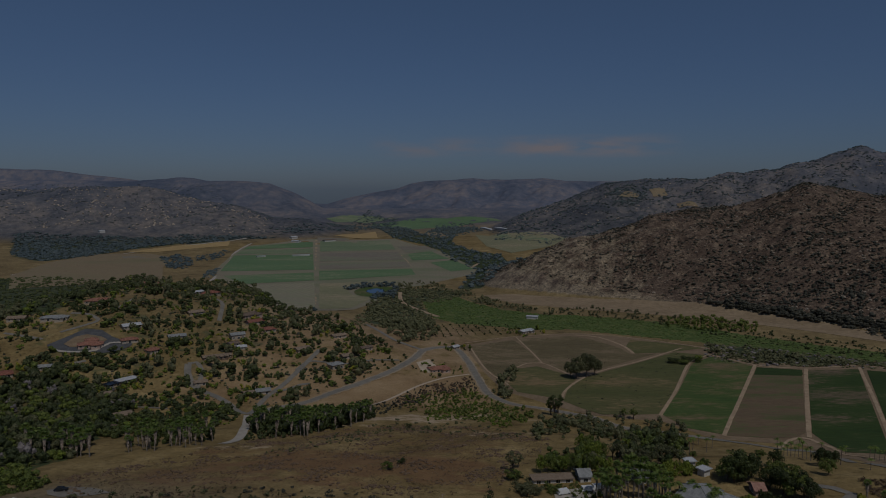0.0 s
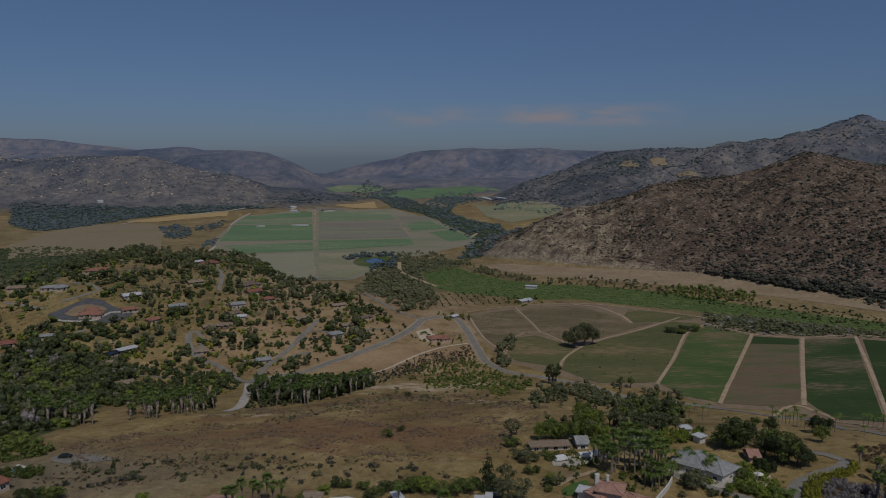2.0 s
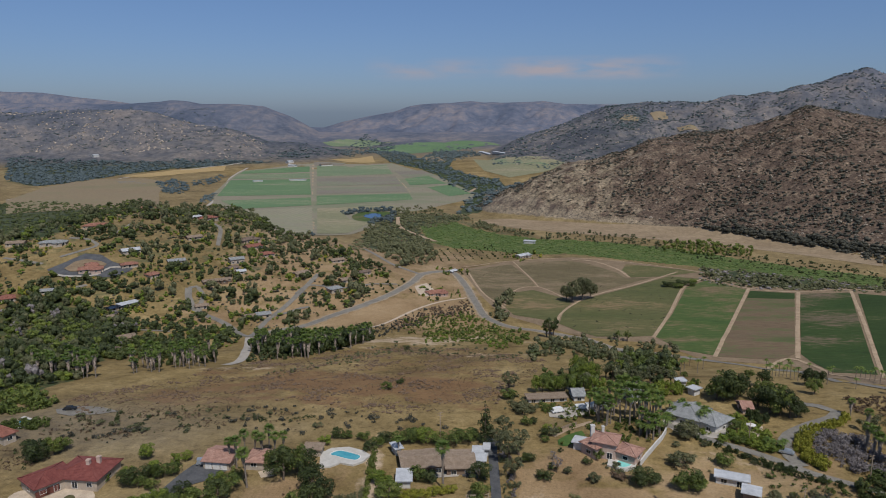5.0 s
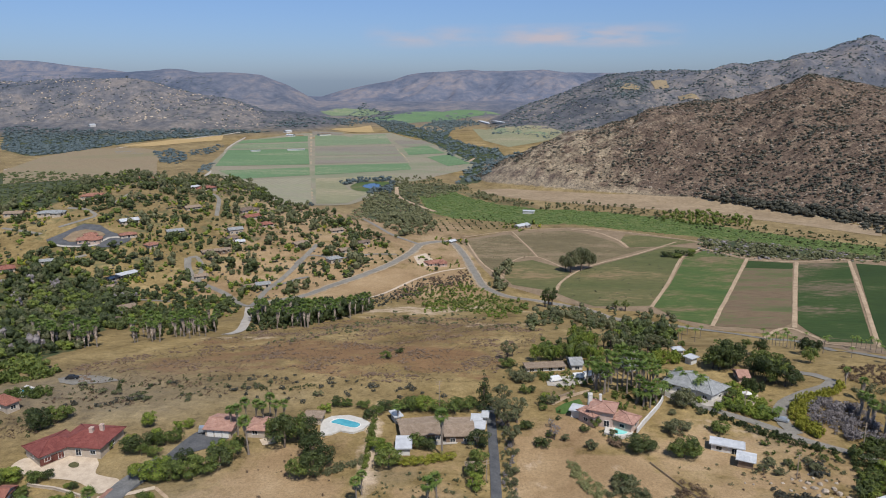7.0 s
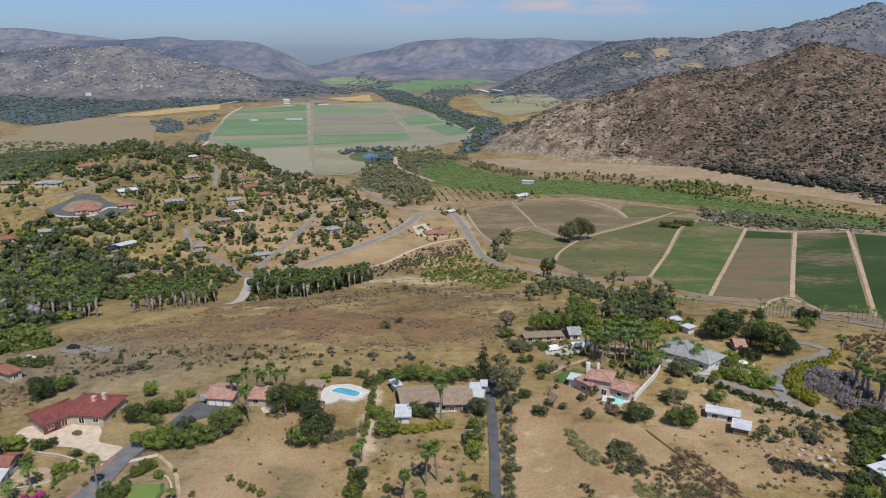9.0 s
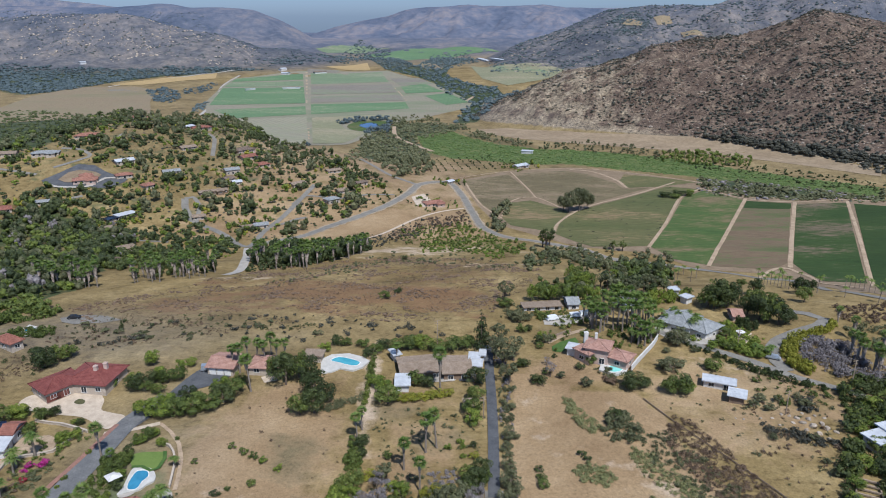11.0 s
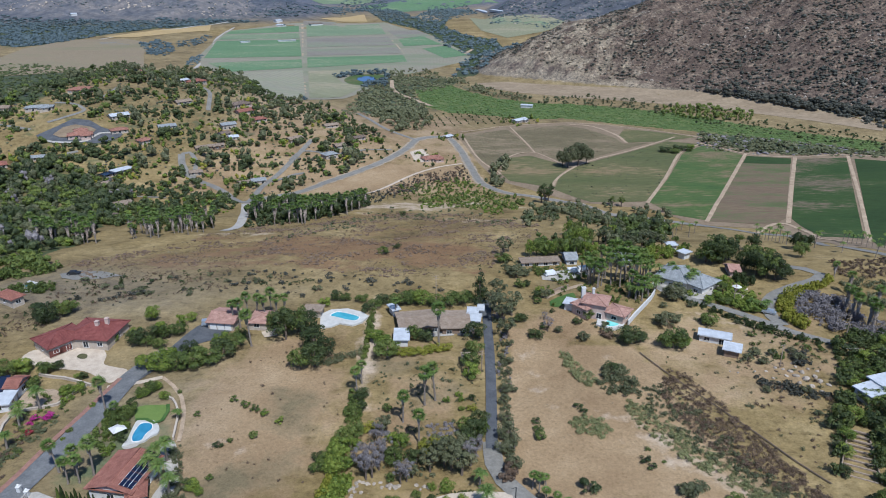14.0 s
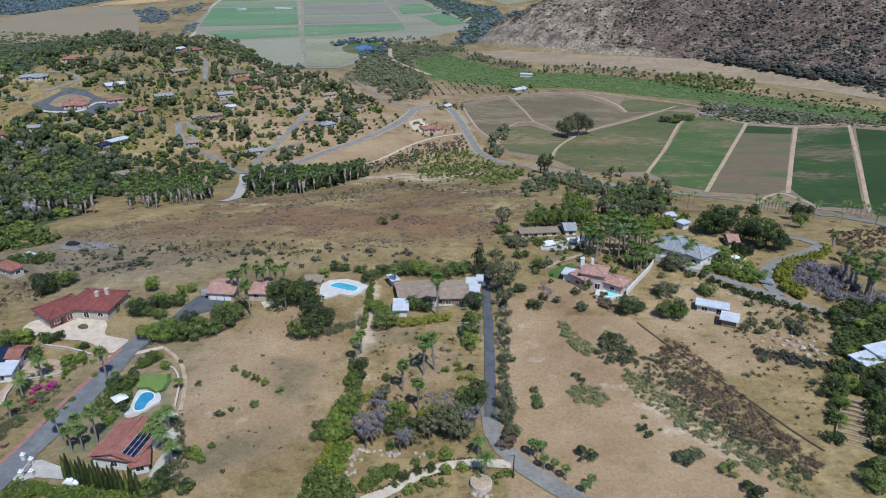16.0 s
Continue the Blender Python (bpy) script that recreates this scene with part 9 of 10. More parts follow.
grove([(-14.0, 143.8, 2.4), (-13.2, 146.9, 2), (3.3, 131.2, 3.8), (1.5, 132.3, 3.4), (5.7, 129.4, 3.6), (0.1, 134.8, 3), (4.8, 135.4, 3.2), (-1.7, 130.6, 3), (7.0, 133.2, 2.8), (-5.8, 128.6, 1.8)], "open", "grey", 2.1, "eucalyptus", "grey green eucalyptus beside the asphalt driveway", "tree", "driveway trees")
grove([(9.3, 142.6, 3.2), (10.6, 147.0, 3), (7.6, 140.6, 2.8), (8.7, 139.1, 2.4), (11.4, 144.5, 2.4), (7.0, 145.4, 2.6)], "round", "dark", 1.6, "garden_tree", "dark leafy tree beside the asphalt driveway", "tree", "driveway trees")
grove([(2.2, 124.2, 1.9), (-4.7, 122.1, 1.3), (-1.5, 120.0, 1.5), (2.0, 119.6, 1.4), (5.8, 120.2, 1.5), (-4.4, 119.4, 1.4), (-7.1, 117.4, 1.7), (-5.9, 113.4, 1.5), (-1.3, 124.6, 1.2)], "round", "mid", 1.25, "clipped_shrub", "round green shrub along the garden drive", "shrub", "drive shrubs")
grove([(-2.3, 116.1, 0.7), (-0.6, 115.3, 0.7), (0.9, 117.0, 0.8), (-3.5, 113.9, 0.8), (-4.6, 115.0, 0.6), (2.7, 115.2, 0.5)], "shrub", "yellow", 1.0, "shrub", "small yellow green agave clump in the front garden", "shrub", "front garden shrubs")
mass("climbing_hedge", scatter([(-23.6, 162.9), (-19.6, 162.9), (-19.9, 157.5), (-20.2, 150.0), (-23.4, 147.6), (-24.6, 153.3)], 70, 210), (0.6, 1.2), (1.0, 1.5), LEAF_MID, "climbing green hedge down the slope", "hedge", 90, 0.2, 210)
mass("climbing_hedge", scatter([(-24.3, 129.4), (-19.7, 128.7), (-20.2, 122.9), (-21.0, 118.7), (-24.1, 118.1), (-25.5, 121.2)], 90, 211), (0.7, 1.3), (1.0, 1.4), LEAF_BRIGHT, "bright green hedge down the slope", "hedge", 90, 0.2, 211)
mass("climbing_hedge", scatter([(-25.4, 128.1), (-24.2, 128.8), (-25.5, 121.2), (-24.5, 118.1), (-26.7, 116.4), (-27.0, 120.6)], 60, 212), (0.7, 1.2), (0.9, 1.2), LEAF_YELLOW, "pale green succulent hedge down the slope", "hedge", 90, 0.2, 212)
mass("corner_trees", scatter([(-28.6, 115.3), (-26.5, 117.6), (-20.6, 117.5), (-19.1, 113.5), (-18.8, 110.8), (-27.9, 110.9)], 30, 213), (1.6, 2.8), (1.0, 1.4), LEAF_MID, "broad leafy trees at the end of the hedge", "trees", 160, 0.16, 213)
mass("shrub_bed", scatter([(-16.8, 115.5), (-15.6, 118.0), (-13.2, 120.4), (-11.6, 121.3), (-8.6, 121.0), (-8.2, 118.5), (-10.4, 116.2), (-13.2, 114.4), (-16.1, 114.1)], 46, 214), (0.7, 1.3), (0.9, 1.4), LEAF_MID, "leafy shrub bed inside the curved drive", "shrubs", 120, 0.18, 214)
mass("shrub_bed", scatter([(-16.8, 115.5), (-15.6, 117.7), (-13.2, 119.8), (-12.3, 118.6), (-13.3, 115.1), (-16.1, 114.3)], 18, 215), (0.6, 1.1), (0.9, 1.3), LEAF_BRIGHT, "yellow green shrubs inside the curved drive", "shrubs", 120, 0.18, 215)
EDGE = np.array([(q.x, q.y) for q in curve_points([(-18.9, 114.0), (-16.0, 113.6), (-13.2, 113.9), (-10.4, 115.7), (-7.6, 118.7), (-3.8, 120.3), (-1.7, 121.2), (0.0, 122.8), (4.0, 123.4), (7.9, 123.7)], 0.7)])
mass("edging_hedge", EDGE, (0.40, 0.55), (0.9, 1.2), LEAF_DARK, "low clipped edging along the garden drive", "hedge", 50, 0.26, 216)
EDGE = np.array([(q.x, q.y) for q in curve_points([(-8.5, 111.7), (-7.0, 113.4), (-4.6, 115.6), (-2.1, 117.8), (0.5, 118.7), (3.0, 118.9)], 0.8)])
mass("edging_hedge", EDGE, (0.40, 0.55), (0.9, 1.2), LEAF_DARK, "low clipped edging along the garden drive", "hedge", 50, 0.26, 217)
mass("strip_undergrowth", scatter([(-19.2, 147.6), (-2.3, 146.3), (5.4, 139.9), (6.9, 129.8), (-4.0, 127.2), (-11.2, 130.0), (-18.5, 130.1), (-21.0, 136.4)], 90, 218), (0.3, 0.9), (0.7, 1.2), LEAF_GREY, "dusty undergrowth between the garden trees", "shrubs", 60, 0.22, 218)
mass("strip_undergrowth", scatter([(-3.3, 147.8), (3.7, 149.6), (5.1, 146.3), (2.6, 143.1), (-2.3, 143.9)], 40, 219), (0.4, 1.0), (0.5, 0.8), LEAF_BARE, "low grey brush below the palms", "brush", 60, 0.2, 219)
for x, y, r in [(-18.6, 126.7, 0.6), (-18.0, 127.3, 0.5), (-17.1, 126.9, 0.5), (-15.7, 126.4, 0.4), (-13.1, 126.8, 0.5), (-11.4, 125.7, 0.6), (-10.6, 126.0, 0.5), (-9.6, 125.3, 0.7), (-8.9, 125.7, 0.6), (-10.9, 125.0, 0.5), (-19.7, 124.8, 0.5), (-18.7, 123.9, 0.5), (-17.3, 123.5, 0.4), (-19.3, 122.9, 0.4), (-20.2, 119.6, 0.5), (-19.1, 119.3, 0.5), (-18.3, 119.6, 0.4), (-19.7, 118.7, 0.4), (-4.8, 125.9, 0.5), (-3.0, 125.4, 0.6), (-2.1, 125.1, 0.5), (-3.9, 124.6, 0.4), (-7.4, 120.0, 0.5), (-10.5, 117.5, 0.4), (8.2, 112.6, 0.5), (9.2, 112.3, 0.5), (10.1, 112.9, 0.5), (10.8, 112.3, 0.5), (11.7, 112.6, 0.4), (8.6, 113.2, 0.4)]:
    boulder(x, y, r, "pale cream garden boulder")

# ---- trees round the villa and the grey-roofed house ----
grove([(38.4, 262.5, 2.6), (41.2, 263.1, 2.8), (47.3, 263.3, 2.8), (50.3, 263.4, 3), (52.9, 260.9, 2.2), (56.7, 259.5, 3.4), (60.4, 257.1, 3.2), (63.5, 259.0, 2.8), (60.6, 270.2, 3.6), (59.4, 279.0, 3.4), (64.4, 272.8, 3.2), (60.6, 297.9, 2.6), (63.3, 291.2, 3)], "round", "bright", 2.5, "garden_tree", "tall bright green tree in a garden row", "tree", "garden trees")
grove([(72.3, 274.0, 3.4), (72.5, 266.6, 3), (77.9, 267.8, 3.4), (81.8, 266.4, 3.2), (86.3, 268.9, 3.2), (92.3, 273.1, 3.4), (45.5, 263.9, 2), (70.3, 277.9, 2.8), (85.5, 301.9, 3), (92.0, 281.7, 2.8), (27.7, 266.2, 3.4), (30.5, 271.1, 2.4), (95.3, 270.3, 2.8)], "open", "grey", 2.3, "eucalyptus", "tall grey green eucalyptus behind the villa", "tree", "eucalyptus")
grove([(82.1, 299.0, 3), (135.1, 391.8, 4), (136.5, 385.5, 3.4), (134.0, 402, 3.4), (119.9, 396.4, 3.4), (127.2, 402, 3.4), (94.0, 325.3, 3), (104.9, 267.9, 2.2), (138.0, 292.3, 2.6), (107.1, 287.9, 1.8)], "round", "mid", 1.7, "garden_tree", "green tree between the road and the houses", "tree", "garden trees")
mass("tall_hedge", scatter([(82.1, 257.0), (84.8, 263.8), (92.7, 265.3), (102.9, 267.6), (102.7, 261.6), (98.2, 258.9), (90.1, 256.3), (84.0, 253.8)], 60, 221), (1.0, 1.7), (1.4, 2.0), LEAF_BRIGHT, "tall bright green hedge behind the grey-roofed house", "hedge", 110, 0.19, 221)
grove([(109.8, 252.0, 6.4), (114.6, 253.9, 6), (107.6, 253.2, 5), (113.0, 255.6, 6), (118.6, 257.2, 4)], "round", "dark", 1.75, "shade_tree", "huge dark shade tree with a dense round crown", "tree", "shade trees")
grove([(135.6, 274.5, 3.8), (124.2, 252.1, 4.4), (122.3, 240.3, 5.4), (125.0, 237.8, 5.4), (127.1, 234.9, 5), (129.7, 235.0, 3.6), (120.4, 246.1, 3.6), (128.9, 249.5, 4.6), (159.3, 281.4, 4.2), (152.2, 264.3, 3.6), (164.9, 284.5, 3.4)], "round", "dark", 1.9, "shade_tree", "tall dark shade tree beside the lane", "tree", "shade trees")
mass("dark_hedge_rows", scatter([(111.6, 238.0), (114.9, 241.0), (118.3, 233.0), (116.6, 227.9), (113.9, 228.2), (109.5, 233.9)], 36, 222), (0.8, 1.3), (1.6, 2.2), LEAF_DARK, "dark clipped hedge rows behind the patio", "hedge", 100, 0.2, 222)
grove([(84.3, 219.5, 4), (82.2, 221.6, 2.6), (87.2, 220.8, 2.6)], "round", "grey", 1.6, "olive_tree", "grey blue olive tree beside the lane", "tree", "field trees")
grove([(90.6, 203.0, 3), (89.7, 203.7, 2.2), (73.6, 187.3, 4.6), (71.7, 187.9, 3.2), (76.4, 188.2, 3), (50.3, 205.1, 2.4), (32.8, 192.4, 2), (35.1, 220.7, 2.2), (37.4, 225.7, 2), (35.4, 216.7, 1.6)], "round", "mid", 1.35, "garden_tree", "dense green tree on the bare plot", "tree", "plot trees")
grove([(75.7, 201.2, 3.8), (73.9, 202.9, 2.4), (79.9, 204.0, 2.2), (38.8, 221.7, 2.4), (46.6, 191.6, 2.2), (39.2, 196.3, 1.6), (78.6, 213.7, 1.5), (88.5, 214.6, 1.4), (30.5, 241.1, 3.4), (29.0, 243.1, 2.6), (34.1, 242.5, 2.4)], "round", "grey", 1.3, "dusty_tree", "dusty grey green tree at the field edge", "tree", "field trees")
grove([(61.1, 189.5, 4.4), (59.2, 190.2, 3), (64.0, 191.0, 2.8), (28.4, 204.0, 2.4), (40.4, 243.9, 2), (31.2, 231.4, 2.4), (33.4, 232.5, 1.8)], "round", "dark", 1.25, "field_tree", "dark dusty tree on bare ground", "tree", "field trees")
grove([(54.3, 194.0, 2), (55.5, 192.9, 1.6), (53.1, 195.0, 1.4)], "shrub", "dry", 1.0, "shrub", "dry brown shrub beside the pool terrace", "shrub", "field shrubs")
grove([(36.0, 197.0, 2), (35.9, 204.2, 1.2)], "open", "bare", 2.6, "bare_tree", "thin leafless tree on the bare field", "tree", "bare trees")
mass("villa_garden", scatter([(65.7, 236.8), (71.6, 240.1), (81.2, 237.6), (80.6, 229.8), (74.6, 220.4), (69.5, 219.2), (65.6, 222.9), (62.3, 229.6)], 60, 223), (0.6, 1.2), (0.9, 1.4), LEAF_MID, "green planting under the palm grove", "shrubs", 80, 0.21, 223)
mass("villa_garden", scatter([(38.9, 252.5), (50.9, 254.5), (50.9, 249.3), (58.6, 243.8), (56.9, 239.4), (45.3, 241.8), (39.2, 241.6), (37.3, 247.0)], 60, 224), (0.5, 1.3), (0.8, 1.3), LEAF_MID, "green shrubs along the parking strip", "shrubs", 80, 0.21, 224)
mass("villa_garden", scatter([(28.0, 259.9), (36.8, 257.1), (38.5, 249.2), (34.0, 241.4), (27.3, 242.9), (24.0, 244.7)], 40, 225), (0.6, 1.5), (0.8, 1.2), LEAF_GREY, "dusty shrubs on the bank beside the villa", "shrubs", 80, 0.21, 225)
mass("villa_garden", scatter([(85.0, 244.9), (91.0, 247.5), (95.0, 238.2), (95.5, 229.6), (92.4, 225.6), (88.9, 229.8), (84.3, 236.5)], 60, 226), (0.5, 1.1), (0.8, 1.2), LEAF_BRIGHT, "bright green planting in front of the grey-roofed house", "shrubs", 80, 0.21, 226)
mass("villa_garden", scatter([(97.3, 225.5), (103.5, 233.4), (109.9, 239.3), (108.3, 230.9), (106.5, 222.1), (109.4, 219.2), (113.5, 212.2), (113.0, 209.2), (107.4, 210.4), (102.9, 214.7), (98.8, 220.7)], 70, 227), (0.8, 1.6), (1.0, 1.5), LEAF_BRIGHT, "lush bright green garden beside the lane", "shrubs", 100, 0.2, 227)
mass("villa_garden", scatter([(49.4, 210.0), (54.4, 208.5), (57.1, 199.9), (57.0, 193.0), (52.3, 198.4), (49.0, 204.0)], 30, 228), (0.5, 1.1), (0.8, 1.2), LEAF_GREY, "grey shrubs round the villa terrace", "shrubs", 80, 0.21, 228)
mass("roadside_wood", scatter([(67.0, 276.0), (81.1, 310.1), (125.0, 405), (146.1, 409), (137.2, 374.2), (92.3, 270.0), (77.4, 263.9), (65.9, 262.1)], 80, 229), (1.2, 2.6), (1.0, 1.5), LEAF_DARK, "dark trees along the road above the houses", "trees", 110, 0.19, 229)
for x, y, h in [(57.7, 234.6, 8), (59.1, 230.1, 7.5), (61.2, 232.5, 8), (60.0, 238.8, 8), (57.6, 238.9, 8), (61.3, 236.9, 8)]:
    palm("fan", x, y, h, "fan palm beside the villa's parking strip", "palm grove")
for x, y, h in [(70.3, 219.2, 5), (72.4, 218.4, 5.5), (75.5, 221.4, 5), (78.5, 225.0, 5.5), (68.5, 221.4, 5), (72.6, 223.2, 6), (75.6, 225.4, 6), (81.0, 229.8, 5), (90.3, 236.7, 5.5), (93.3, 230.5, 5.5), (96.3, 232.1, 5), (94.5, 239.1, 5), (90.8, 242.6, 5), (85.7, 236.9, 4.5), (85.8, 241.8, 4.5), (96.4, 236.0, 5), (112.0, 210.5, 3.5), (113.6, 211.4, 3.5), (110.4, 212.2, 3), (108.9, 214.2, 3)]:
    palm("feather", x, y, h)

BEHIND_VILLA = [(40.1, 285.6), (59.3, 294.8), (83.3, 330.5), (144.8, 407), (99.2, 272.4), (76.5, 261.2), (62.2, 259.8), (53.7, 263.9), (37.2, 263.0)]
mass("grove_trees", scatter(BEHIND_VILLA, 34, 260), (1.8, 3.4), (1.2, 1.8), LEAF_MID, "leafy green trees behind the villa", "trees", 140, 0.18, 260)
mass("grove_trees", scatter(BEHIND_VILLA, 28, 261), (1.8, 3.4), (1.3, 2.0), LEAF_HILL, "tall dark trees behind the villa", "trees", 140, 0.18, 261)
mass("grove_trees", scatter(BEHIND_VILLA, 16, 262), (1.4, 2.6), (1.3, 2.0), LEAF_GREY, "grey green eucalyptus behind the villa", "trees", 140, 0.18, 262)
BELOW_ROAD = [(42.8, 354.0), (67.9, 415), (109.8, 440), (142.1, 433), (147.4, 408), (79.5, 314.5), (60.2, 314.3), (44.3, 318.6)]
mass("grove_trees", scatter(BELOW_ROAD, 48, 263), (1.4, 3.0), (1.0, 1.5), LEAF_HILL, "dark trees and shrubs below the valley road", "trees", 90, 0.22, 263)
mass("grove_trees", scatter(BELOW_ROAD, 30, 264), (1.2, 2.6), (1.0, 1.4), LEAF_GREY, "grey green trees below the valley road", "trees", 90, 0.22, 264)

# ---- the garden beside the near road ----
grove([(-106.5, 147.5, 1.1), (-105.1, 137.7, 1.3), (-104.8, 140.2, 1), (-104.0, 135.3, 1.4), (-103.7, 132.3, 1.4), (-101.1, 142.5, 1), (-103.1, 139.1, 1.2), (-100.5, 146.2, 1.6), (-102.6, 147.6, 1.2), (-100.3, 152.2, 1.2), (-102.1, 136.6, 1.1)], "shrub", "grey", 0.6, "garden_bed", "low olive green mound of ground cover in the garden", "garden bed", "garden beds")
grove([(-105.0, 143.6, 1.2), (-105.8, 142.2, 0.8), (-105.2, 138.9, 1), (-103.3, 141.7, 0.9), (-103.8, 137.3, 1.1), (-105.2, 136.9, 1.3), (-107.1, 146.3, 0.9), (-101.5, 129.4, 1.2), (-105.1, 134.9, 1), (-101.5, 138.1, 0.8), (-101.8, 150.0, 0.8)], "shrub", "dry", 0.6, "garden_bed", "low reddish brown mound of ground cover in the garden", "garden bed", "garden beds")
for (x, y, r), tone, word in zip([(-101.4, 151.8, 1.5), (-102.1, 151.4, 1), (-104.9, 151.2, 1.3), (-105.1, 149.1, 1), (-103.1, 145.3, 1.2)], ("pink", "pink", "pink", "pink", "red"), ("magenta", "magenta", "magenta", "magenta", "red")):
    plant("bougainvillea", "shrub", tone, x, y, r, r * 1.1, word + " bougainvillea bush in the garden bed", "flowering bush", "bougainvillea")
grove([(-114.8, 169.2, 2.2), (-102.7, 165.0, 1.6), (-100.9, 167.1, 1.5), (-101.2, 158.8, 1.4), (-103.8, 172.5, 1.4), (-115.5, 176.0, 2), (-112.5, 178.5, 1.2), (-123.6, 176.8, 2.6), (-120.8, 176.4, 2.4), (-116.6, 155.8, 1.4), (-104.0, 163.3, 1), (-100.1, 160.8, 1)], "round", "mid", 1.2, "garden_tree", "rounded green garden shrub by the cream wall", "shrub", "garden trees")
grove([(-82.0, 149.9, 2.6), (-84.4, 150.9, 2.2), (-81.0, 153.3, 2.2), (-81.9, 147.6, 2), (-79.4, 146.2, 1.8), (-81.4, 156.3, 1.8), (-78.4, 142.3, 1.6), (-85.3, 149.4, 1.4)], "round", "mid", 1.6, "garden_tree", "leafy garden tree beside the pool", "tree", "pool trees")
grove([(-80.8, 162.6, 2), (-81.6, 161.5, 1.4), (-79.6, 166.1, 1.3), (-74.5, 160.4, 1.2), (-92.7, 157.2, 1), (-71.6, 163.7, 0.9), (-80.4, 137.2, 1.5), (-79.9, 139.3, 1.3), (-93.5, 146.2, 1), (-93.5, 142.7, 0.8), (-55.7, 125.5, 1.8), (-53.6, 123.6, 1.4)], "round", "bright", 1.15, "garden_tree", "bright green shrub in the sloping garden", "shrub", "garden trees")
grove([(-58.6, 116.4, 2.8), (-60.3, 117.8, 2), (-53.9, 114.4, 2), (-61.4, 114.2, 2.4), (-59.5, 113.5, 2.2), (-63.0, 114.9, 1.8)], "round", "dark", 1.3, "garden_tree", "dark round tree below the solar house", "tree", "garden trees")
mass("front_hedge", scatter([(-91.3, 114.5), (-87.9, 116.1), (-80.1, 114.7), (-73.7, 114.3), (-63.9, 114.5), (-62.1, 111.0), (-90.5, 111.4)], 130, 232), (0.8, 1.4), (0.9, 1.2), LEAF_BRIGHT, "dense bright green hedge beside the entrance", "hedge", 110, 0.18, 232)
mass("front_hedge", scatter([(-93.9, 113.3), (-91.1, 115.8), (-88.2, 116.8), (-86.6, 114.5), (-89.6, 111.4), (-92.8, 111.4)], 40, 233), (0.9, 1.5), (0.9, 1.3), LEAF_MID, "leafy green trees beside the entrance", "trees", 120, 0.18, 233)
mass("terrace_planting", scatter([(-67.6, 143.1), (-63.4, 140.5), (-59.9, 131.3), (-56.8, 125.1), (-56.5, 119.4), (-57.0, 116.8), (-58.9, 123.7), (-62.5, 132.9)], 40, 234), (0.4, 1.0), (0.8, 1.1), LEAF_GREY, "dusty shrubs along the terrace wall", "shrubs", 80, 0.2, 234)

# ---- more of the dry right-hand slope and the slope's foot ----
mass("plot_brush", scatter([(99.6, 188.1), (115.6, 177.8), (109.7, 161.5), (95.8, 133.2), (87.6, 125.2), (86.8, 137.7), (85.9, 151.9), (83.9, 162.4), (78.0, 168.3), (88.3, 177.6)], 55, 241), (0.4, 1.0), (0.6, 1.0), LEAF_DRY, "dry brown brush scattered over the plot", "brush", 60, 0.22, 241)
mass("plot_brush", scatter([(105.0, 210.6), (122.2, 190.6), (113.1, 172.9), (103.0, 176.5), (97.9, 188.3)], 40, 242), (0.6, 1.4), (0.8, 1.2), LEAF_MID, "green shrubs among rocks on the plot", "shrubs", 80, 0.2, 242)
grove([(97.1, 182.5, 2.2), (97.3, 176.9, 1.8), (102.1, 182.0, 1.6), (93.6, 179.1, 2), (108.8, 183.4, 1.6), (108.5, 178.0, 2.2), (100.3, 203.4, 1.2), (102.6, 161.6, 1.6), (91.7, 162.1, 1.5), (100.7, 146.7, 1.8), (100.8, 151.5, 1.3), (98.6, 138.7, 1.6)], "round", "grey", 1.1, "dusty_tree", "dusty olive shrub on the rocky plot", "shrub", "plot trees")
SLOPE_FOOT = [(-86.5, 294.0), (-68.8, 307.7), (-47.6, 350.6), (-26.3, 397.2), (7.9, 391.2), (32.3, 361.0), (41.7, 335.1), (33.4, 310.3), (6.9, 341.6), (-22.9, 344.0), (-48.3, 314.4), (-70.5, 291.4)]
LOWER_SLOPE = [(-150.7, 214.6), (-149.2, 233.6), (-124.9, 244.8), (-99.5, 253.1), (-66.6, 247.2), (-45.8, 240.5), (-43.7, 227.3), (-62.9, 230.7), (-87.1, 228.5), (-105.5, 222.8), (-128.1, 219.4), (-129.5, 196.2), (-130.2, 178.6)]
mass("slope_scrub", scatter(LOWER_SLOPE, 500, 251, keep=lambda x, y, r: ripple(x, y, 26, 2.6) + 0.7 * ripple(x, y, 11, 1.3) > 0.2), (0.3, 0.8), (0.45, 0.8), LEAF_DRY, "dry scrub over the slope above the houses", "scrub", 14, 0.36, 251)
mass("slope_scrub", scatter(LOWER_SLOPE, 150, 252), (0.4, 1.2), (0.6, 0.9), LEAF_HILL, "dark green tufts over the slope above the houses", "scrub", 22, 0.3, 252)
mass("driveway_brush", scatter([(19.3, 214.4), (22.4, 214.0), (21.3, 171.7), (18.1, 131.6), (15.7, 131.7), (17.5, 168.7)], 110, 253), (0.5, 1.2), (0.8, 1.3), LEAF_GREY, "grey green brush along the driveway", "shrubs", 70, 0.22, 253)
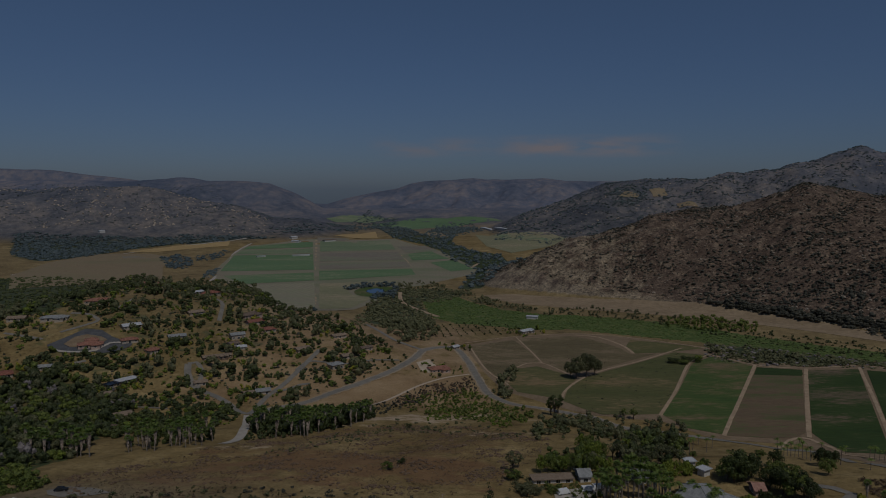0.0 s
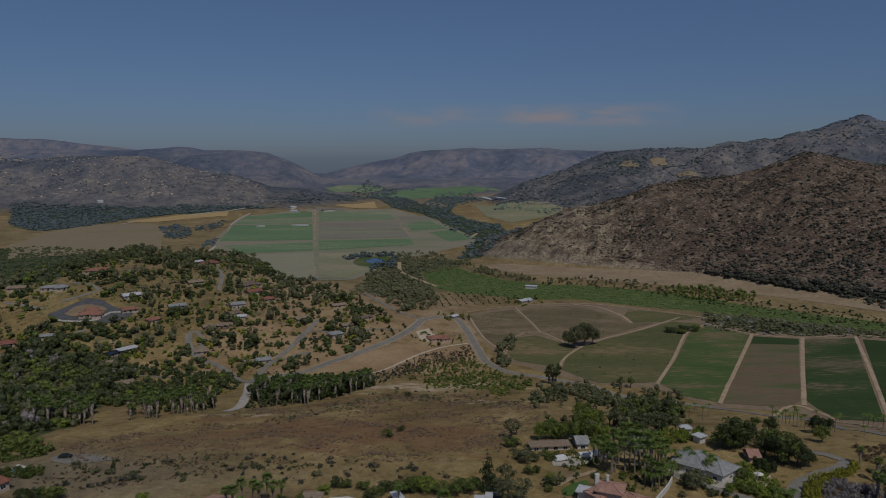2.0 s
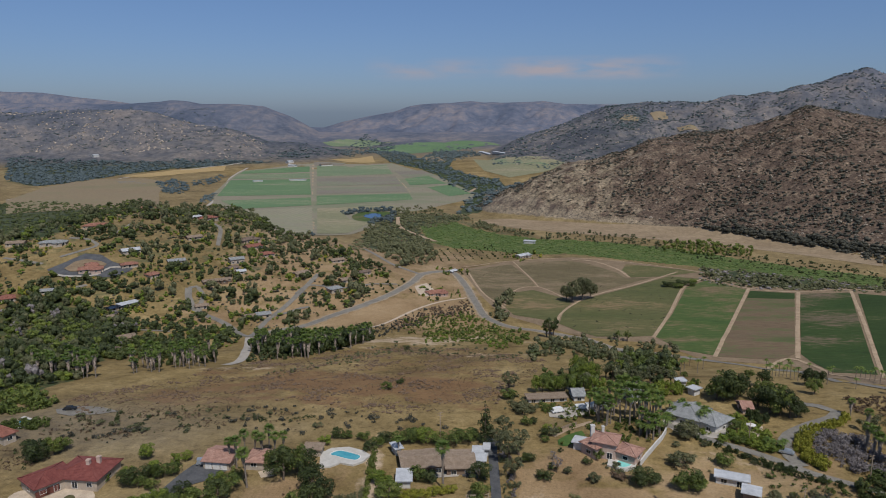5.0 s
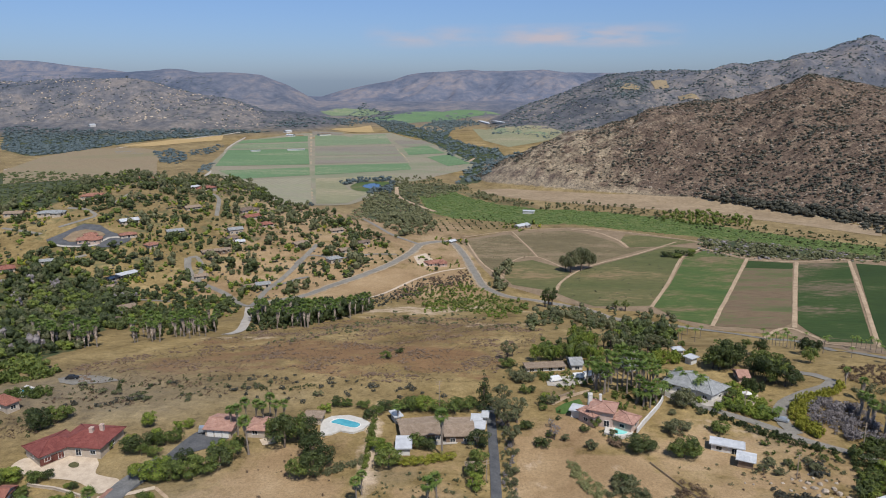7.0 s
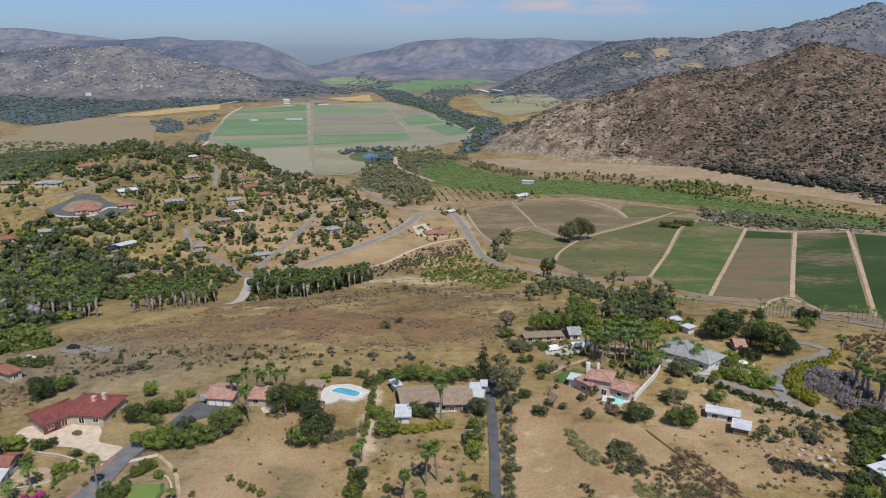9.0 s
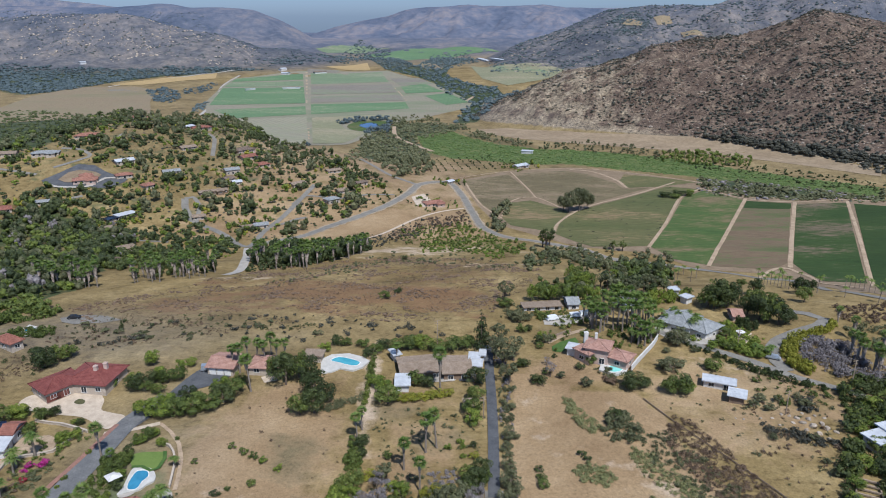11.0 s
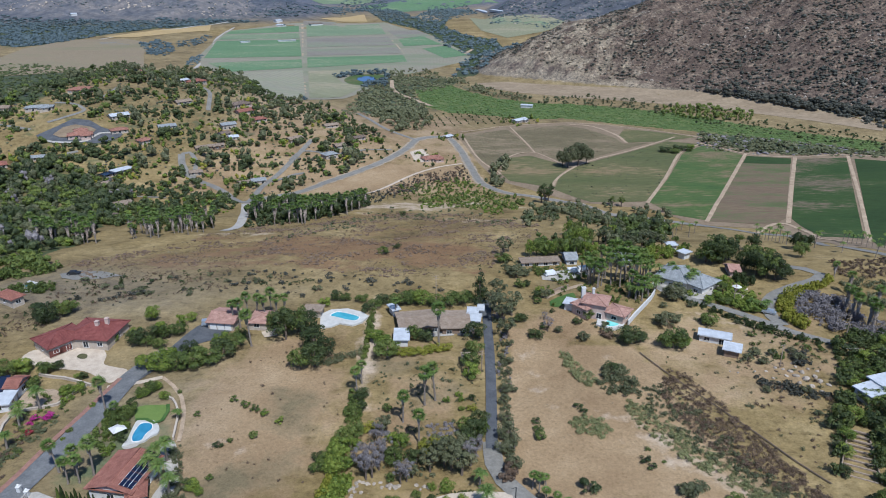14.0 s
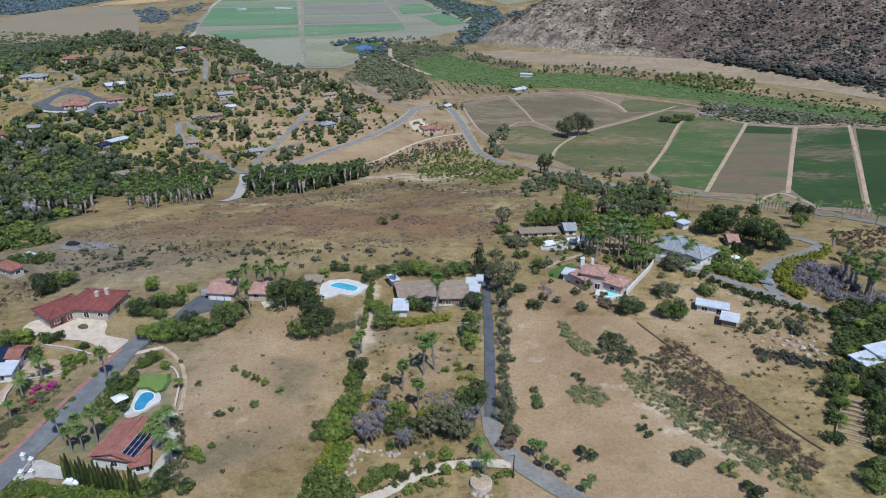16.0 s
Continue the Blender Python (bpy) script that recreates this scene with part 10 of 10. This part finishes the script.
mass("driveway_brush", scatter([(19.3, 214.4), (22.4, 214.0), (21.3, 171.7), (18.1, 131.6), (15.7, 131.7), (17.5, 168.7)], 60, 254), (0.5, 1.1), (0.8, 1.3), LEAF_BARE, "leafless grey brush along the driveway", "shrubs", 70, 0.2, 254)
mass("slope_foot_brush", scatter(SLOPE_FOOT, 160, 243), (0.5, 1.5), (0.6, 1.0), LEAF_GREY, "grey brush along the foot of the dry slope", "brush", 40, 0.26, 243)
mass("slope_scrub", scatter(DRY_SLOPE, 2600, 250, keep=lambda x, y, r: ripple(x, y, 34, 1.6) + 0.7 * ripple(x, y, 13, 0.3) > 0.35), (0.35, 0.95), (0.45, 0.8), LEAF_DRY, "low russet scrub in patches over the dry slope", "scrub", 12, 0.38, 250)
mass("slope_grass", scatter(DRY_SLOPE, 2200, 244, keep=lambda x, y, r: ripple(x, y, 26, 2.6) > 0.1), (0.3, 0.8), (0.3, 0.6), LEAF_STRAW, "pale straw clumps over the dry slope", "grass", 8, 0.42, 244)
mass("hill_crest_trees", scatter(HILL, 260, 245, keep=lambda x, y, r: ripple(x, y, 70, 5.5) > 0.2), (1.5, 3.4), (1.0, 1.5), LEAF_GREY, "grey green garden trees between hillside houses", "trees", 70, 0.24, 245)
mass("fallow_weeds", scatter([(137.3, 568), (215.1, 634), (241.7, 624), (176.0, 513), (146.2, 457), (106.8, 453), (86.6, 485), (108.6, 543)], 260, 246), (0.4, 1.1), (0.4, 0.7), LEAF_CHAPARRAL, "dark weeds over the fallow field", "weeds", 16, 0.34, 246)
mass("vineyard_rows", rows_in([(22.4, 642), (70.6, 684), (81.4, 631), (84.0, 594), (65.6, 582), (47.5, 541), (38.7, 561), (34.0, 597)], 2.4, 2.2, 35, 247, 0.25), (0.4, 0.7), (0.7, 1.0), LEAF_DRY, "rows of dry brown vines", "vines", 7, 0.46, 247)
mass("vineyard_rows", rows_in([(77.9, 687), (130.6, 699), (150.6, 683), (167.8, 648), (167.5, 625), (140.7, 587), (106.8, 564), (90.1, 599), (86.7, 631)], 3.4, 3.0, 35, 248, 0.25), (0.5, 0.9), (0.7, 1.0), LEAF_DRY, "rows of dry brown vines", "vines", 7, 0.46, 248)
